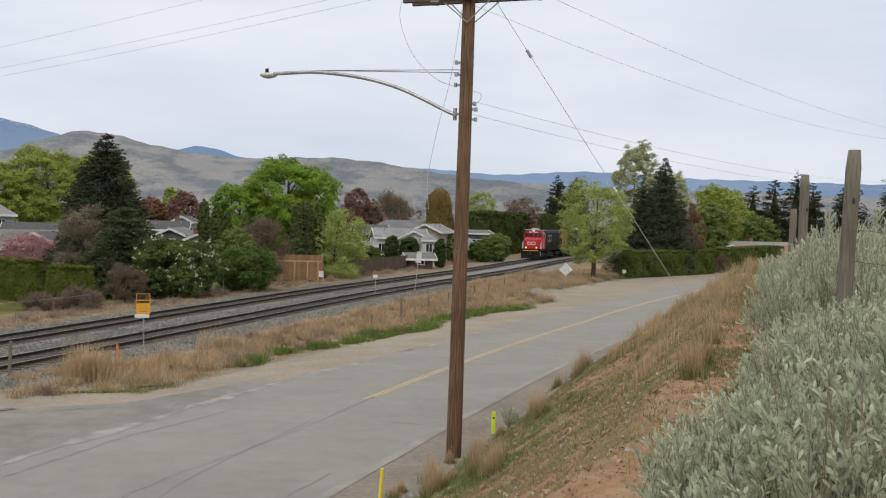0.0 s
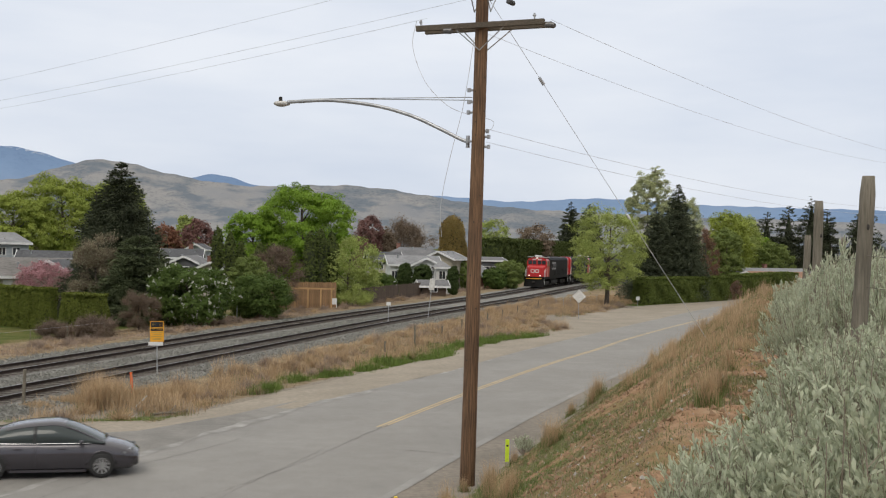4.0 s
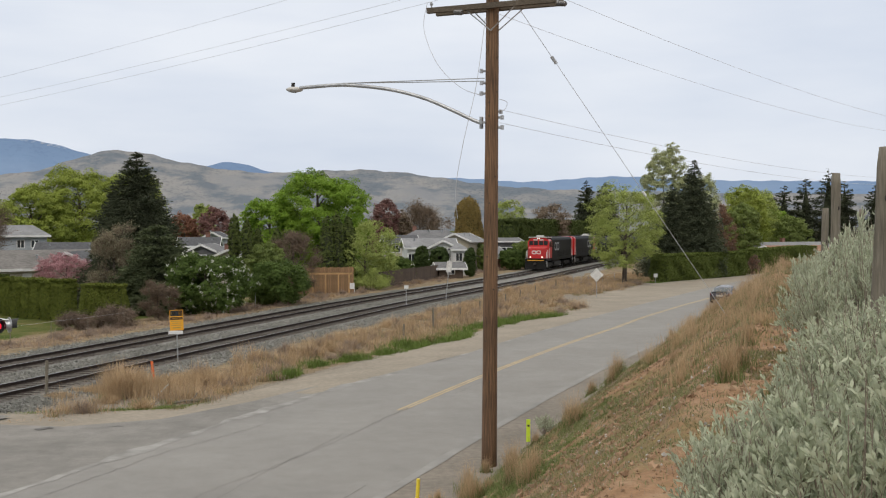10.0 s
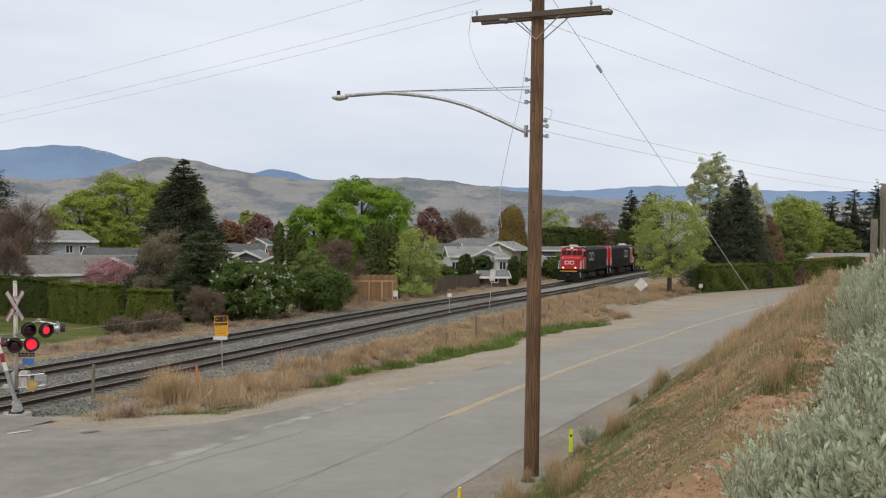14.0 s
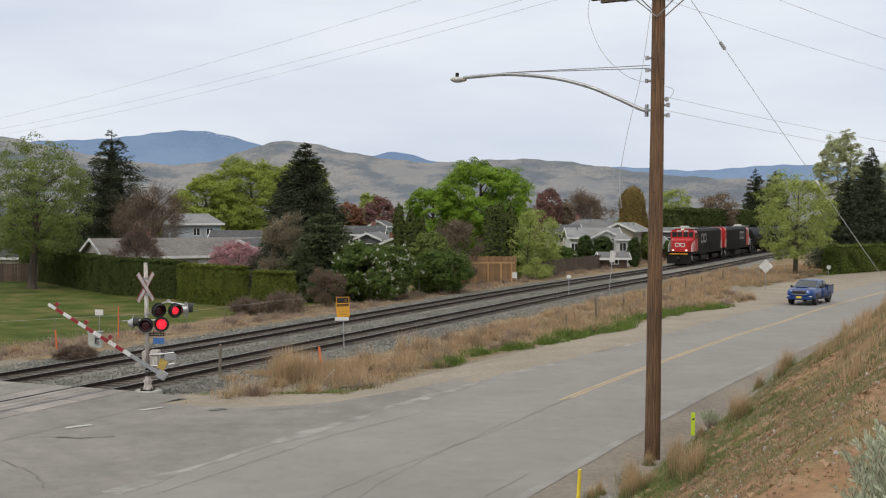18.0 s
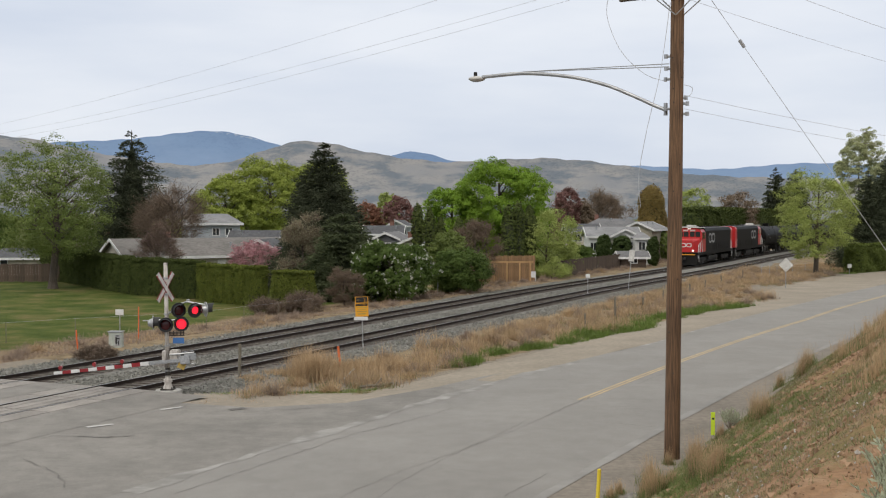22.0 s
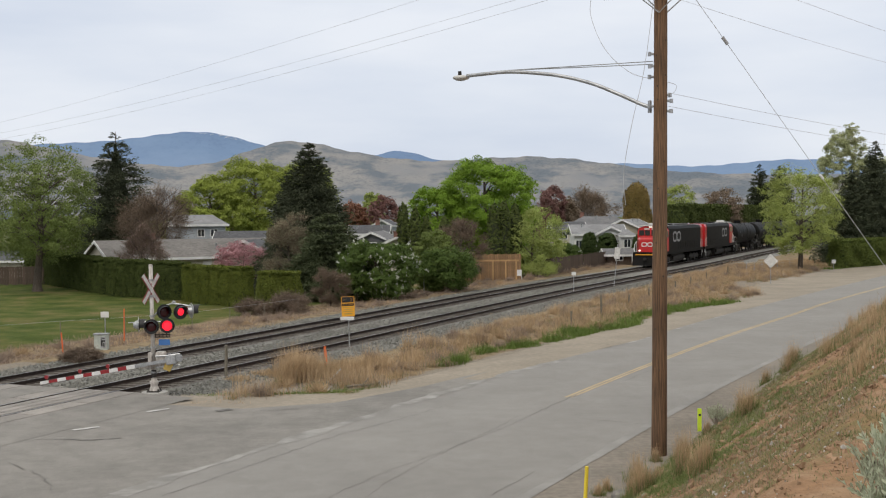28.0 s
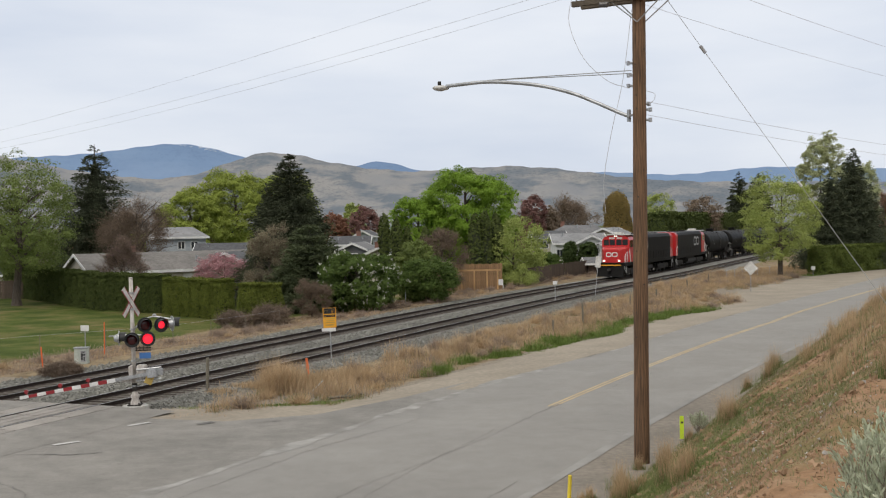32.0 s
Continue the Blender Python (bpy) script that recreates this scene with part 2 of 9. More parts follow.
M_BLACK = paint("black_paint", (0.018, 0.018, 0.019), 0.5, 0, 0.3)
M_BLACKCAR = paint("weathered_black_paint", (0.013, 0.0125, 0.012), 0.5, 0, 0.35, 0.0)
M_BLACKCAR.node_tree.nodes["Principled BSDF"].inputs["Specular IOR Level"].default_value = 0.07
M_UNDER = surface("grimy_steel", (0.018, 0.016, 0.014), (0.055, 0.048, 0.042), 0.75, 0.2, 5.0, 0.9, 0.3, 0.01)
M_SIGNYELLOW = paint("sign_yellow", (0.78, 0.37, 0.02), 0.5, 0, 0.1)
M_SIGNBLACK = paint("sign_black", (0.02, 0.02, 0.022), 0.5)
M_ORANGE = paint("marker_orange", (0.80, 0.16, 0.04), 0.6, 0, 0.15)
M_LIME = paint("fluorescent_lime", (0.62, 0.80, 0.04), 0.6, 0, 0.1)
M_STAKEYELLOW = paint("stake_yellow", (0.80, 0.62, 0.05), 0.5, 0, 0.1)
M_SIGNBLUE = paint("sign_blue", (0.05, 0.16, 0.42), 0.5)
M_REDLAMP = glowing("lit_red_lens", (1.0, 0.020, 0.045), 0.95)
M_REDOFF = paint("dark_red_lens", (0.055, 0.006, 0.008), 0.15, 0, 0.1)
M_HEADLAMP = glowing("lit_headlamp", (1.0, 0.93, 0.80), 0.9)
M_GLASS = glassy("dark_glass")
M_CARGLASS = glassy("tinted_car_glass", (0.045, 0.055, 0.055), 0.10)
M_CARGLASS.node_tree.nodes["Principled BSDF"].inputs["Coat Weight"].default_value = 0.0
M_CARGLASS.node_tree.nodes["Principled BSDF"].inputs["Specular IOR Level"].default_value = 0.35
M_RUBBER = surface("tyre_rubber", (0.016, 0.016, 0.016), (0.030, 0.030, 0.030), 0.85, 0, 20.0, 2.0, 0.2, 0.004)
M_RIM = surface("alloy_rim", (0.38, 0.39, 0.40), (0.55, 0.56, 0.57), 0.35, 0.8, 10.0, 2.0, 0.0)
M_CARGREY = paint("metallic_grey_paint", (0.060, 0.056, 0.066), 0.26, 0.45, 0.12, 0.6)
M_CARBLUE = paint("metallic_blue_paint", (0.008, 0.052, 0.225), 0.32, 0.35, 0.12, 0.35)
M_CHROME = surface("bright_trim", (0.55, 0.56, 0.57), (0.7, 0.7, 0.7), 0.2, 0.95, 10.0, 2.0, 0.0)
M_TAIL = paint("tail_lamp_red", (0.16, 0.010, 0.012), 0.2, 0, 0.0, 0.5)
M_TRUCKLAMP = glowing("lit_truck_lamp", (0.62, 0.65, 0.70), 0.10)
M_DARKRED = paint("faded_red_edge", (0.26, 0.035, 0.035), 0.5, 0, 0.3)
M_HEADOFF = glassy("head_lamp_glass", (0.55, 0.57, 0.58), 0.1)
M_LAMPGREY = glassy("dark_lamp_glass", (0.20, 0.21, 0.22), 0.1)
M_CONCRETE = surface("concrete", (0.36, 0.35, 0.33), (0.52, 0.51, 0.48), 0.9, 0, 10.0, 0.8, 0.3, 0.006)
M_PANEL = surface("crossing_plank", (0.24, 0.22, 0.20), (0.42, 0.39, 0.355), 0.9, 0, 6.0, 0.7, 0.5, 0.008, (1, 6, 6), (0.3, 0.7), 0.3, 0.2)
M_BARK = surface("tree_bark", (0.055, 0.042, 0.032), (0.15, 0.12, 0.095), 0.95, 0, 6.0, 0.8, 0.8, 0.02, (5, 5, 0.8))
M_TWIG = surface("twigs", (0.115, 0.082, 0.058), (0.24, 0.175, 0.125), 0.9, 0, 6.0, 0.8, 0.2, 0.005)
M_ROOFGREY = surface("grey_shingles", (0.12, 0.12, 0.125), (0.21, 0.21, 0.215), 0.9, 0, 3.0, 0.6, 0.6, 0.02, (1, 1, 6))
M_ROOFRUST = surface("rust_brown_roof", (0.26, 0.135, 0.08), (0.36, 0.20, 0.125), 0.9, 0, 3.0, 0.6, 0.5, 0.02, (1, 1, 6))
M_ROOFLIGHT = surface("pale_shingles", (0.20, 0.203, 0.21), (0.29, 0.293, 0.30), 0.9, 0, 3.0, 0.6, 0.6, 0.02, (1, 1, 6))
M_ROOFDARK = surface("dark_shingles", (0.055, 0.057, 0.065), (0.12, 0.122, 0.13), 0.9, 0, 3.0, 0.6, 0.6, 0.02, (1, 1, 6))
M_ROOFTAN = surface("tan_shingles", (0.135, 0.127, 0.118), (0.225, 0.212, 0.20), 0.9, 0, 3.0, 0.6, 0.6, 0.02, (1, 1, 6))
M_STUCCO = surface("cream_stucco", (0.46, 0.42, 0.35), (0.58, 0.53, 0.45), 0.95, 0, 20.0, 0.5, 0.3, 0.01)
M_SIDING = surface("white_siding", (0.70, 0.70, 0.68), (0.82, 0.82, 0.80), 0.8, 0, 3.0, 0.5, 0.5, 0.01, (0.5, 0.5, 14))
M_GREYSIDING = surface("blue_grey_siding", (0.36, 0.39, 0.43), (0.48, 0.51, 0.55), 0.8, 0, 3.0, 0.5, 0.5, 0.01, (0.5, 0.5, 14))
M_TANSIDING = surface("tan_siding", (0.30, 0.27, 0.20), (0.42, 0.38, 0.30), 0.8, 0, 3.0, 0.5, 0.5, 0.01, (0.5, 0.5, 14))
M_DARKSIDING = surface("charcoal_siding", (0.105, 0.105, 0.11), (0.17, 0.17, 0.175), 0.85, 0, 3.0, 0.5, 0.5, 0.01, (0.5, 0.5, 14))
M_SNOW = surface("old_snow", (0.55, 0.60, 0.70), (0.68, 0.72, 0.80), 0.9)
M_BRICK = surface("red_brown_brick", (0.20, 0.095, 0.070), (0.32, 0.17, 0.13), 0.9, 0, 9.0, 0.7, 0.5, 0.01, (1, 1, 4))
M_CEDARFENCE = surface("stained_fence_board", (0.27, 0.155, 0.075), (0.45, 0.275, 0.145), 0.85, 0, 4.0, 0.8, 0.4, 0.008, (6, 6, 0.8), (0.3, 0.7), 0.35, 0.3)
M_NEWTIMBER = surface("pale_orange_timber", (0.42, 0.25, 0.11), (0.60, 0.38, 0.18), 0.8, 0, 4.0, 0.8, 0.2, 0.005, (6, 6, 0.8))
M_GREYFENCE = surface("dark_fence_board", (0.085, 0.060, 0.044), (0.175, 0.125, 0.092), 0.9, 0, 4.0, 0.8, 0.4, 0.008, (6, 6, 0.8), (0.3, 0.7), 0.35, 0.3)
L_MAPLE = leafy("bright_maple_leaves", (0.15, 0.26, 0.025), (0.27, 0.41, 0.055))
L_SPRING = leafy("spring_yellow_green_leaves", (0.27, 0.33, 0.085), (0.44, 0.50, 0.16))
L_WILLOW = leafy("willow_leaves", (0.23, 0.285, 0.052), (0.39, 0.45, 0.098))
L_OLIVE = leafy("young_olive_leaves", (0.14, 0.185, 0.05), (0.25, 0.31, 0.095))
L_SHRUB = leafy("shrub_leaves", (0.065, 0.105, 0.025), (0.145, 0.21, 0.055))
L_DARKSHRUB = leafy("dark_shrub_leaves", (0.035, 0.058, 0.018), (0.085, 0.12, 0.036), 0.2)
L_SPRUCE = leafy("spruce_needles", (0.056, 0.066, 0.040), (0.096, 0.110, 0.066), 0.15, 0.9)
L_PINE = leafy("pine_needles", (0.082, 0.102, 0.052), (0.145, 0.170, 0.088), 0.15, 0.9)
L_FIR = leafy("fir_needles", (0.070, 0.084, 0.052), (0.122, 0.140, 0.086), 0.15, 0.9)
L_THUJA = leafy("thuja_foliage", (0.090, 0.116, 0.022), (0.19, 0.215, 0.044), 0.2, 0.8)
L_LAWN = leafy("lawn_blades", (0.060, 0.088, 0.015), (0.125, 0.150, 0.032), 0.2, 0.8)
L_DTHUJA = leafy("dark_thuja_foliage", (0.060, 0.080, 0.024), (0.108, 0.134, 0.040), 0.15, 0.9)
L_ROADHEDGE = leafy("clipped_hedge_foliage", (0.080, 0.108, 0.026), (0.150, 0.185, 0.046), 0.15, 0.9)
L_PLUM = leafy("plum_red_leaves", (0.17, 0.088, 0.078), (0.30, 0.165, 0.145), 0.3)
L_PINK = leafy("pink_blossom", (0.40, 0.19, 0.21), (0.64, 0.40, 0.42), 0.4)
L_PALEPINK = leafy("pale_plum_blossom", (0.20, 0.12, 0.12), (0.42, 0.29, 0.29), 0.4)
L_WHITEFL = leafy("white_blossom", (0.55, 0.56, 0.46), (0.80, 0.80, 0.72), 0.4)
L_BUD = leafy("brown_buds", (0.155, 0.115, 0.080), (0.28, 0.21, 0.15), 0.2)
L_REDBUD = leafy("rusty_buds", (0.20, 0.085, 0.055), (0.33, 0.17, 0.11), 0.2)
L_SAGE = leafy("sage_leaves", (0.33, 0.375, 0.25), (0.76, 0.79, 0.60), 0.35, 0.8)
L_DRY = leafy("dry_grass_blades", (0.37, 0.262, 0.150), (0.66, 0.49, 0.31), 0.3, 0.85)
L_DRYGREY = leafy("grey_weeds", (0.25, 0.19, 0.15), (0.47, 0.375, 0.30), 0.3, 0.85)
L_GREEN = leafy("fresh_grass_blades", (0.105, 0.160, 0.034), (0.21, 0.285, 0.075), 0.3, 0.7)

L_GOLD = leafy("golden_cedar_foliage", (0.185, 0.128, 0.040), (0.30, 0.225, 0.078), 0.25)
L_TAN = leafy("tan_buds", (0.26, 0.235, 0.145), (0.43, 0.40, 0.265), 0.3)

# ---- building helpers ----


def part(name, bm, material, parent=None, label="", smooth=False):
    """One bmesh as one mesh object, under a thing or a part."""
    me = bpy.data.meshes.new(name)
    bm.to_mesh(me)
    bm.free()
    me.materials.append(material)
    if smooth:
        me.polygons.foreach_set("use_smooth", [True] * len(me.polygons))
    ob = new(name, me)
    if parent:
        ob.parent = parent
    return tagged(ob, label)


def shared(name, me, parent, m=None):
    """One more object on a mesh that other pieces use too."""
    ob = new(name, me)
    ob.parent = parent
    if m is not None:
        ob.matrix_basis = m
    return ob


def thing(name, m, label, category, group="", kind=""):
    ob = new(name)
    ob.empty_display_size = 0.2
    ob.matrix_basis = m
    return tagged(ob, label, category, group, kind)


def box(bm, x0, y0, z0, x1, y1, z1, bev=0.0, m=None):
    r = bmesh.ops.create_cube(bm, size=1.0)
    vs = r["verts"]
    for v in vs:
        v.co = Vector(((x0 + x1) / 2 + v.co.x * (x1 - x0), (y0 + y1) / 2 + v.co.y * (y1 - y0), (z0 + z1) / 2 + v.co.z * (z1 - z0)))
    if bev:
        es = list({e for v in vs for e in v.link_edges})
        r2 = bmesh.ops.bevel(bm, geom=es, offset=bev, segments=2, affect="EDGES")
        vs = list({v for f in r2["faces"] for v in f.verts} | {v for v in vs if v.is_valid})
    if m is not None:
        bmesh.ops.transform(bm, matrix=m, verts=vs)
    return vs


def rod(bm, p0, p1, r0, r1=None, n=8, caps=True):
    p0, p1 = Vector(p0), Vector(p1)
    d = p1 - p0
    q = d.to_track_quat("Z", "Y").to_matrix().to_4x4()
    m = Matrix.Translation((p0 + p1) / 2) @ q
    return bmesh.ops.create_cone(bm, cap_ends=caps, segments=n, radius1=r0, radius2=r0 if r1 is None else r1, depth=d.length, matrix=m)["verts"]


def tube(bm, pts, r, n=6):
    """A bent round bar in one piece."""
    pts = [Vector(p) for p in pts]
    rings = []
    for i, p in enumerate(pts):
        d = (pts[min(i + 1, len(pts) - 1)] - pts[max(i - 1, 0)]).normalized()
        ref = Vector((0, 0, 1)) if abs(d.z) < 0.9 else Vector((1, 0, 0))
        u = d.cross(ref).normalized()
        v = u.cross(d)
        rings.append([tuple(p + (u * math.cos(2 * math.pi * j / n) + v * math.sin(2 * math.pi * j / n)) * r) for j in range(n)])
    loft(bm, rings)


def ball(bm, c, r, s=(1, 1, 1), seg=10):
    return bmesh.ops.create_uvsphere(bm, u_segments=seg, v_segments=max(4, seg // 2 + 1), radius=r, matrix=Matrix.Translation(c) @ Matrix.Diagonal((*s, 1)))["verts"]


def profile(bm, pts, y0, y1):
    """A closed outline in x, z drawn out along y."""
    a = [bm.verts.new((x, y0, z)) for x, z in pts]
    b = [bm.verts.new((x, y1, z)) for x, z in pts]
    k = len(pts)
    for i in range(k):
        bm.faces.new((a[i], a[(i + 1) % k], b[(i + 1) % k], b[i]))
    bm.faces.new(a[::-1])
    bm.faces.new(b)


def loft(bm, rings):
    """Closed rings of equal length joined into a skin, ends capped."""
    vs = [[bm.verts.new(p) for p in r] for r in rings]
    k = len(vs[0])
    for a, b in zip(vs[:-1], vs[1:]):
        for i in range(k):
            bm.faces.new((a[i], a[(i + 1) % k], b[(i + 1) % k], b[i]))
    bm.faces.new(vs[0][::-1])
    bm.faces.new(vs[-1])


def raw_mesh(name, verts, k, material, smooth=False):
    """A mesh of separate faces with k corners each, from an array of corners."""
    verts = np.asarray(verts, dtype=np.float32).reshape(-1, 3)
    n = len(verts)
    me = bpy.data.meshes.new(name)
    me.vertices.add(n)
    me.vertices.foreach_set("co", verts.ravel())
    me.loops.add(n)
    me.loops.foreach_set("vertex_index", np.arange(n, dtype=np.int32))
    me.polygons.add(n // k)
    me.polygons.foreach_set("loop_start", np.arange(0, n, k, dtype=np.int32))
    me.materials.append(material)
    me.update(calc_edges=True)
    return me


def grid_mesh(name, P, material, smooth=True):
    """A sheet from an array of points, rows by columns."""
    r, c = P.shape[:2]
    idx = np.arange(r * c).reshape(r, c)
    f = np.stack([idx[:-1, :-1], idx[:-1, 1:], idx[1:, 1:], idx[1:, :-1]], -1).reshape(-1, 4)
    me = bpy.data.meshes.new(name)
    me.vertices.add(r * c)
    me.vertices.foreach_set("co", P.astype(np.float32).ravel())
    me.loops.add(f.size)
    me.loops.foreach_set("vertex_index", f.ravel().astype(np.int32))
    me.polygons.add(len(f))
    me.polygons.foreach_set("loop_start", np.arange(0, f.size, 4, dtype=np.int32))
    me.polygons.foreach_set("use_smooth", np.full(len(f), smooth))
    me.materials.append(material)
    me.update(calc_edges=True)
    return me


# ---- the plan ----
TH = radians(23.5)                       # heading of the railway, clockwise from y
TU, TN = np.array([math.sin(TH), math.cos(TH)]), np.array([math.cos(TH), -math.sin(TH)])
NEAR, FAR = -26.85, -31.75               # offsets of the two tracks' middle lines
GAUGE = 1.435
RAILTOP = 0.06


def track_bend(s):
    """How far the railway leaves its straight line: a gentle curve to the right."""
    f = min(max((s - 80) / 70, 0), 1)
    return 2.1 * f * f * (3 - 2 * f) + 0.00035 * max(0.0, s - 150) ** 2


def track_turn(s):
    return math.degrees(math.atan((track_bend(s + 1) - track_bend(s - 1)) / 2))


def on_track(s, k, z=0.0):
    p = s * TU + (k + track_bend(s)) * TN
    return (float(p[0]), float(p[1]), z)


# Middle line of the road: straight past the camera, then a gentle bend to the right.
def road_line():
    s = np.arange(-60.0, 420.0, 1.0)
    h = np.radians(26.3 + 7.0 * np.clip((s + 8) / 52.0, 0, 1))
    x, y = np.cumsum(np.sin(h)), np.cumsum(np.cos(h))
    i = int(np.argmin(abs(s)))
    return s, x - x[i] + 4.4, y - y[i] + 38.4, h


RS, RX, RY, RH = road_line()
ROAD_R = 4.0


def road_left(s):
    """Half width of the asphalt on the far side: wider where the side street joins."""
    return float(np.interp(s, [-60, 1, 7, 17, 26, 41, 58, 80, 300], [4.6, 4.3, 4.1, 3.55, 3.85, 4.2, 4.7, 5.2, 5.2]))


def yellow_at(s):
    return float(np.interp(s, [-5, 0, 23, 33, 42, 54, 80, 300], [0.0, 0.0, -0.38, -0.48, -1.0, -1.4, -1.7, -1.7]))




def road_at(s, d=0.0, z=0.0):
    """A place s metres along the road's middle line, d metres right of it."""
    x, y, h = (float(np.interp(s, RS, a)) for a in (RX, RY, RH))
    return Vector((x + d * math.cos(h), y - d * math.sin(h), z)), h


def road_offset(x, y):
    """How far right of the road's middle line, and how far along it."""
    x, y = np.asarray(x, float), np.asarray(y, float)
    best = np.full(x.shape, 1e9)
    off, along = np.zeros(x.shape), np.zeros(x.shape)
    for i in range(0, len(RS), 4):
        dx, dy = x - RX[i], y - RY[i]
        d2 = dx * dx + dy * dy
        k = d2 < best
        best = np.where(k, d2, best)
        off = np.where(k, dx * math.cos(RH[i]) - dy * math.sin(RH[i]), off)
        along = np.where(k, RS[i] + dx * math.sin(RH[i]) + dy * math.cos(RH[i]), along)
    return off, along


def smooth(a, b, v):
    t = np.clip((v - a) / (b - a), 0, 1)
    return t * t * (3 - 2 * t)


def lumps(x, y, scale, seed=0.0):
    """Soft unevenness from a few crossed waves."""
    return (np.sin(x / scale * 1.3 + seed) * np.cos(y / scale * 1.1 - seed * 1.7) + 0.5 * np.sin(x / scale * 2.9 - y / scale * 2.3 + seed * 3.1)
            + 0.35 * np.cos(x / scale * 5.3 + y / scale * 4.1 + seed)) / 1.85


def patches(x, y, scale, seed=0):
    """Smooth random unevenness without a direction, from -1 to 1."""
    u, v = np.asarray(x, float) / scale + 100.0, np.asarray(y, float) / scale + 100.0
    i, j = np.floor(u), np.floor(v)
    fu, fv = u - i, v - j
    fu, fv = fu * fu * (3 - 2 * fu), fv * fv * (3 - 2 * fv)

    def cell(a, b):
        q = np.sin(a * 127.1 + b * 311.7 + seed * 74.7) * 43758.5453
        return 2 * (q - np.floor(q)) - 1

    return (cell(i, j) * (1 - fu) + cell(i + 1, j) * fu) * (1 - fv) + (cell(i, j + 1) * (1 - fu) + cell(i + 1, j + 1) * fu) * fv


def ground_z(x, y):
    x, y = np.asarray(x, float), np.asarray(y, float)
    off, along = road_offset(x, y)
    foot = off + 0.9 * smooth(-12, 15, along) + 0.35 * smooth(8, 30, along)
    bank = 4.35 * np.clip((foot - 5.6) / 6.4, 0, 1) ** 1.08 + 0.05 * np.clip(off - 11, 0, 40)
    bank = bank * (1 - 0.47 * smooth(25, 75, along)) * (1 - 0.6 * smooth(75, 160, along))
    bank += smooth(5.5, 8, off) * (0.13 * patches(x, y, 2.3, 1) + 0.07 * patches(x, y, 1.1, 2))
    k = x * TN[0] + y * TN[1]
    low = -0.16 * smooth(-4.8, -8.0, off)
    swale = -0.25 * smooth(-36, -39, k) * (1 - smooth(-60, -75, k))
    rough = 0.05 * lumps(x, y, 1.7, 4.0) * smooth(-9, -12, off)
    far = -0.02 * np.clip(np.hypot(x, y) - 260, 0, 900)
    return np.where(off > 0, bank - 0.03, low + swale + rough - 0.03) + far * 0.05


# ---- ground: one sheet to the horizon ----
def build_ground():
    fine_x = np.concatenate([np.arange(-62, -3, 0.6), np.arange(-3, 18, 0.22), np.arange(18, 62.1, 0.6)])
    fine_y = np.concatenate([np.arange(-6, 2, 0.6), np.arange(2, 40, 0.22), np.arange(40, 135.1, 0.6)])
    wide = np.array([1.5, 4, 9, 18, 34, 60, 100, 170, 300, 520, 900, 1500, 2400, 3600, 4800])
    gx = np.concatenate([-62 - wide[::-1], fine_x, 62 + wide])
    gy = np.concatenate([-6 - wide[::-1], fine_y, 135 + wide])
    X, Y = np.meshgrid(gx, gy)
    Z = ground_z(X, Y)
    me = grid_mesh("ground", np.stack([X, Y, Z], -1), M_GROUND)
    off, along = road_offset(X, Y)
    K = X * TN[0] + Y * TN[1]
    S = X * TU[0] + Y * TU[1]
    lawn = smooth(-40.5, -43, K) * (1 - smooth(92, 100, S))
    lawn = np.maximum(lawn, 0.8 * smooth(-60, -66, K) * smooth(105, 115, S))
    lawn = np.maximum(lawn, 0.85 * smooth(-37.5, -40, K) * smooth(95, 101, S) * (1 - smooth(200, 230, S)))
    soil = smooth(5.4, 6.8, off)
    gravel = smooth(-8.8, -6.8, off) * (1 - soil) + smooth(-23.2, -24.2, K) * smooth(-36.5, -34.8, K) * 0.0
    gravel = np.maximum(gravel, smooth(-38, -36, K) * (1 - smooth(36, 42, S)) * (1 - soil))
    gravel = np.maximum(gravel, smooth(55, 66, along) * smooth(-16.5, -13.5, off) * (1 - soil) * (1 - smooth(135, 160, along)))
    col = np.stack([lawn, soil, gravel, np.ones_like(lawn)], -1).astype(np.float32)
    a = me.color_attributes.new("zone", "FLOAT_COLOR", "POINT")
    a.data.foreach_set("color", col.ravel())
    return tagged(new("ground", me), "dry spring ground with dirt, lawn and a red soil bank", "ground", kind="structure")


build_ground()


def strip(name, s0, s1, d0, d1, z, material, step=1.0, wobble=0.0, seed=0):
    """A band along the road between two offsets from its middle line (numbers or functions of the way); z None lies on the ground."""
    ss = np.arange(s0, s1 + 1e-6, step)
    cols = np.linspace(0, 1, 7)
    P = np.zeros((len(ss), 7, 3))
    for i, s in enumerate(ss):
        w0 = wobble * (math.sin(s * 0.9 + seed) + 0.6 * math.sin(s * 2.3 + seed * 2) + 0.4 * math.sin(s * 5.1))
        w1 = wobble * (math.sin(s * 0.8 + seed * 3) + 0.6 * math.sin(s * 1.9 + seed) + 0.4 * math.sin(s * 4.7))
        a, b = (d(s) if callable(d) else d for d in (d0, d1))
        for j, c in enumerate(cols):
            p, _ = road_at(s, (a + w0) * (1 - c) + (b + w1) * c, z or 0.0)
            P[i, j] = p
    if z is None:
        P[..., 2] = ground_z(P[..., 0], P[..., 1]) + 0.022
    return new(name, grid_mesh(name, P, material, False))


M_CRACK = surface("crack_tar", (0.13, 0.124, 0.115), (0.22, 0.21, 0.198), 0.9, 0, 9.0, 1.0, 0.2, 0.004)


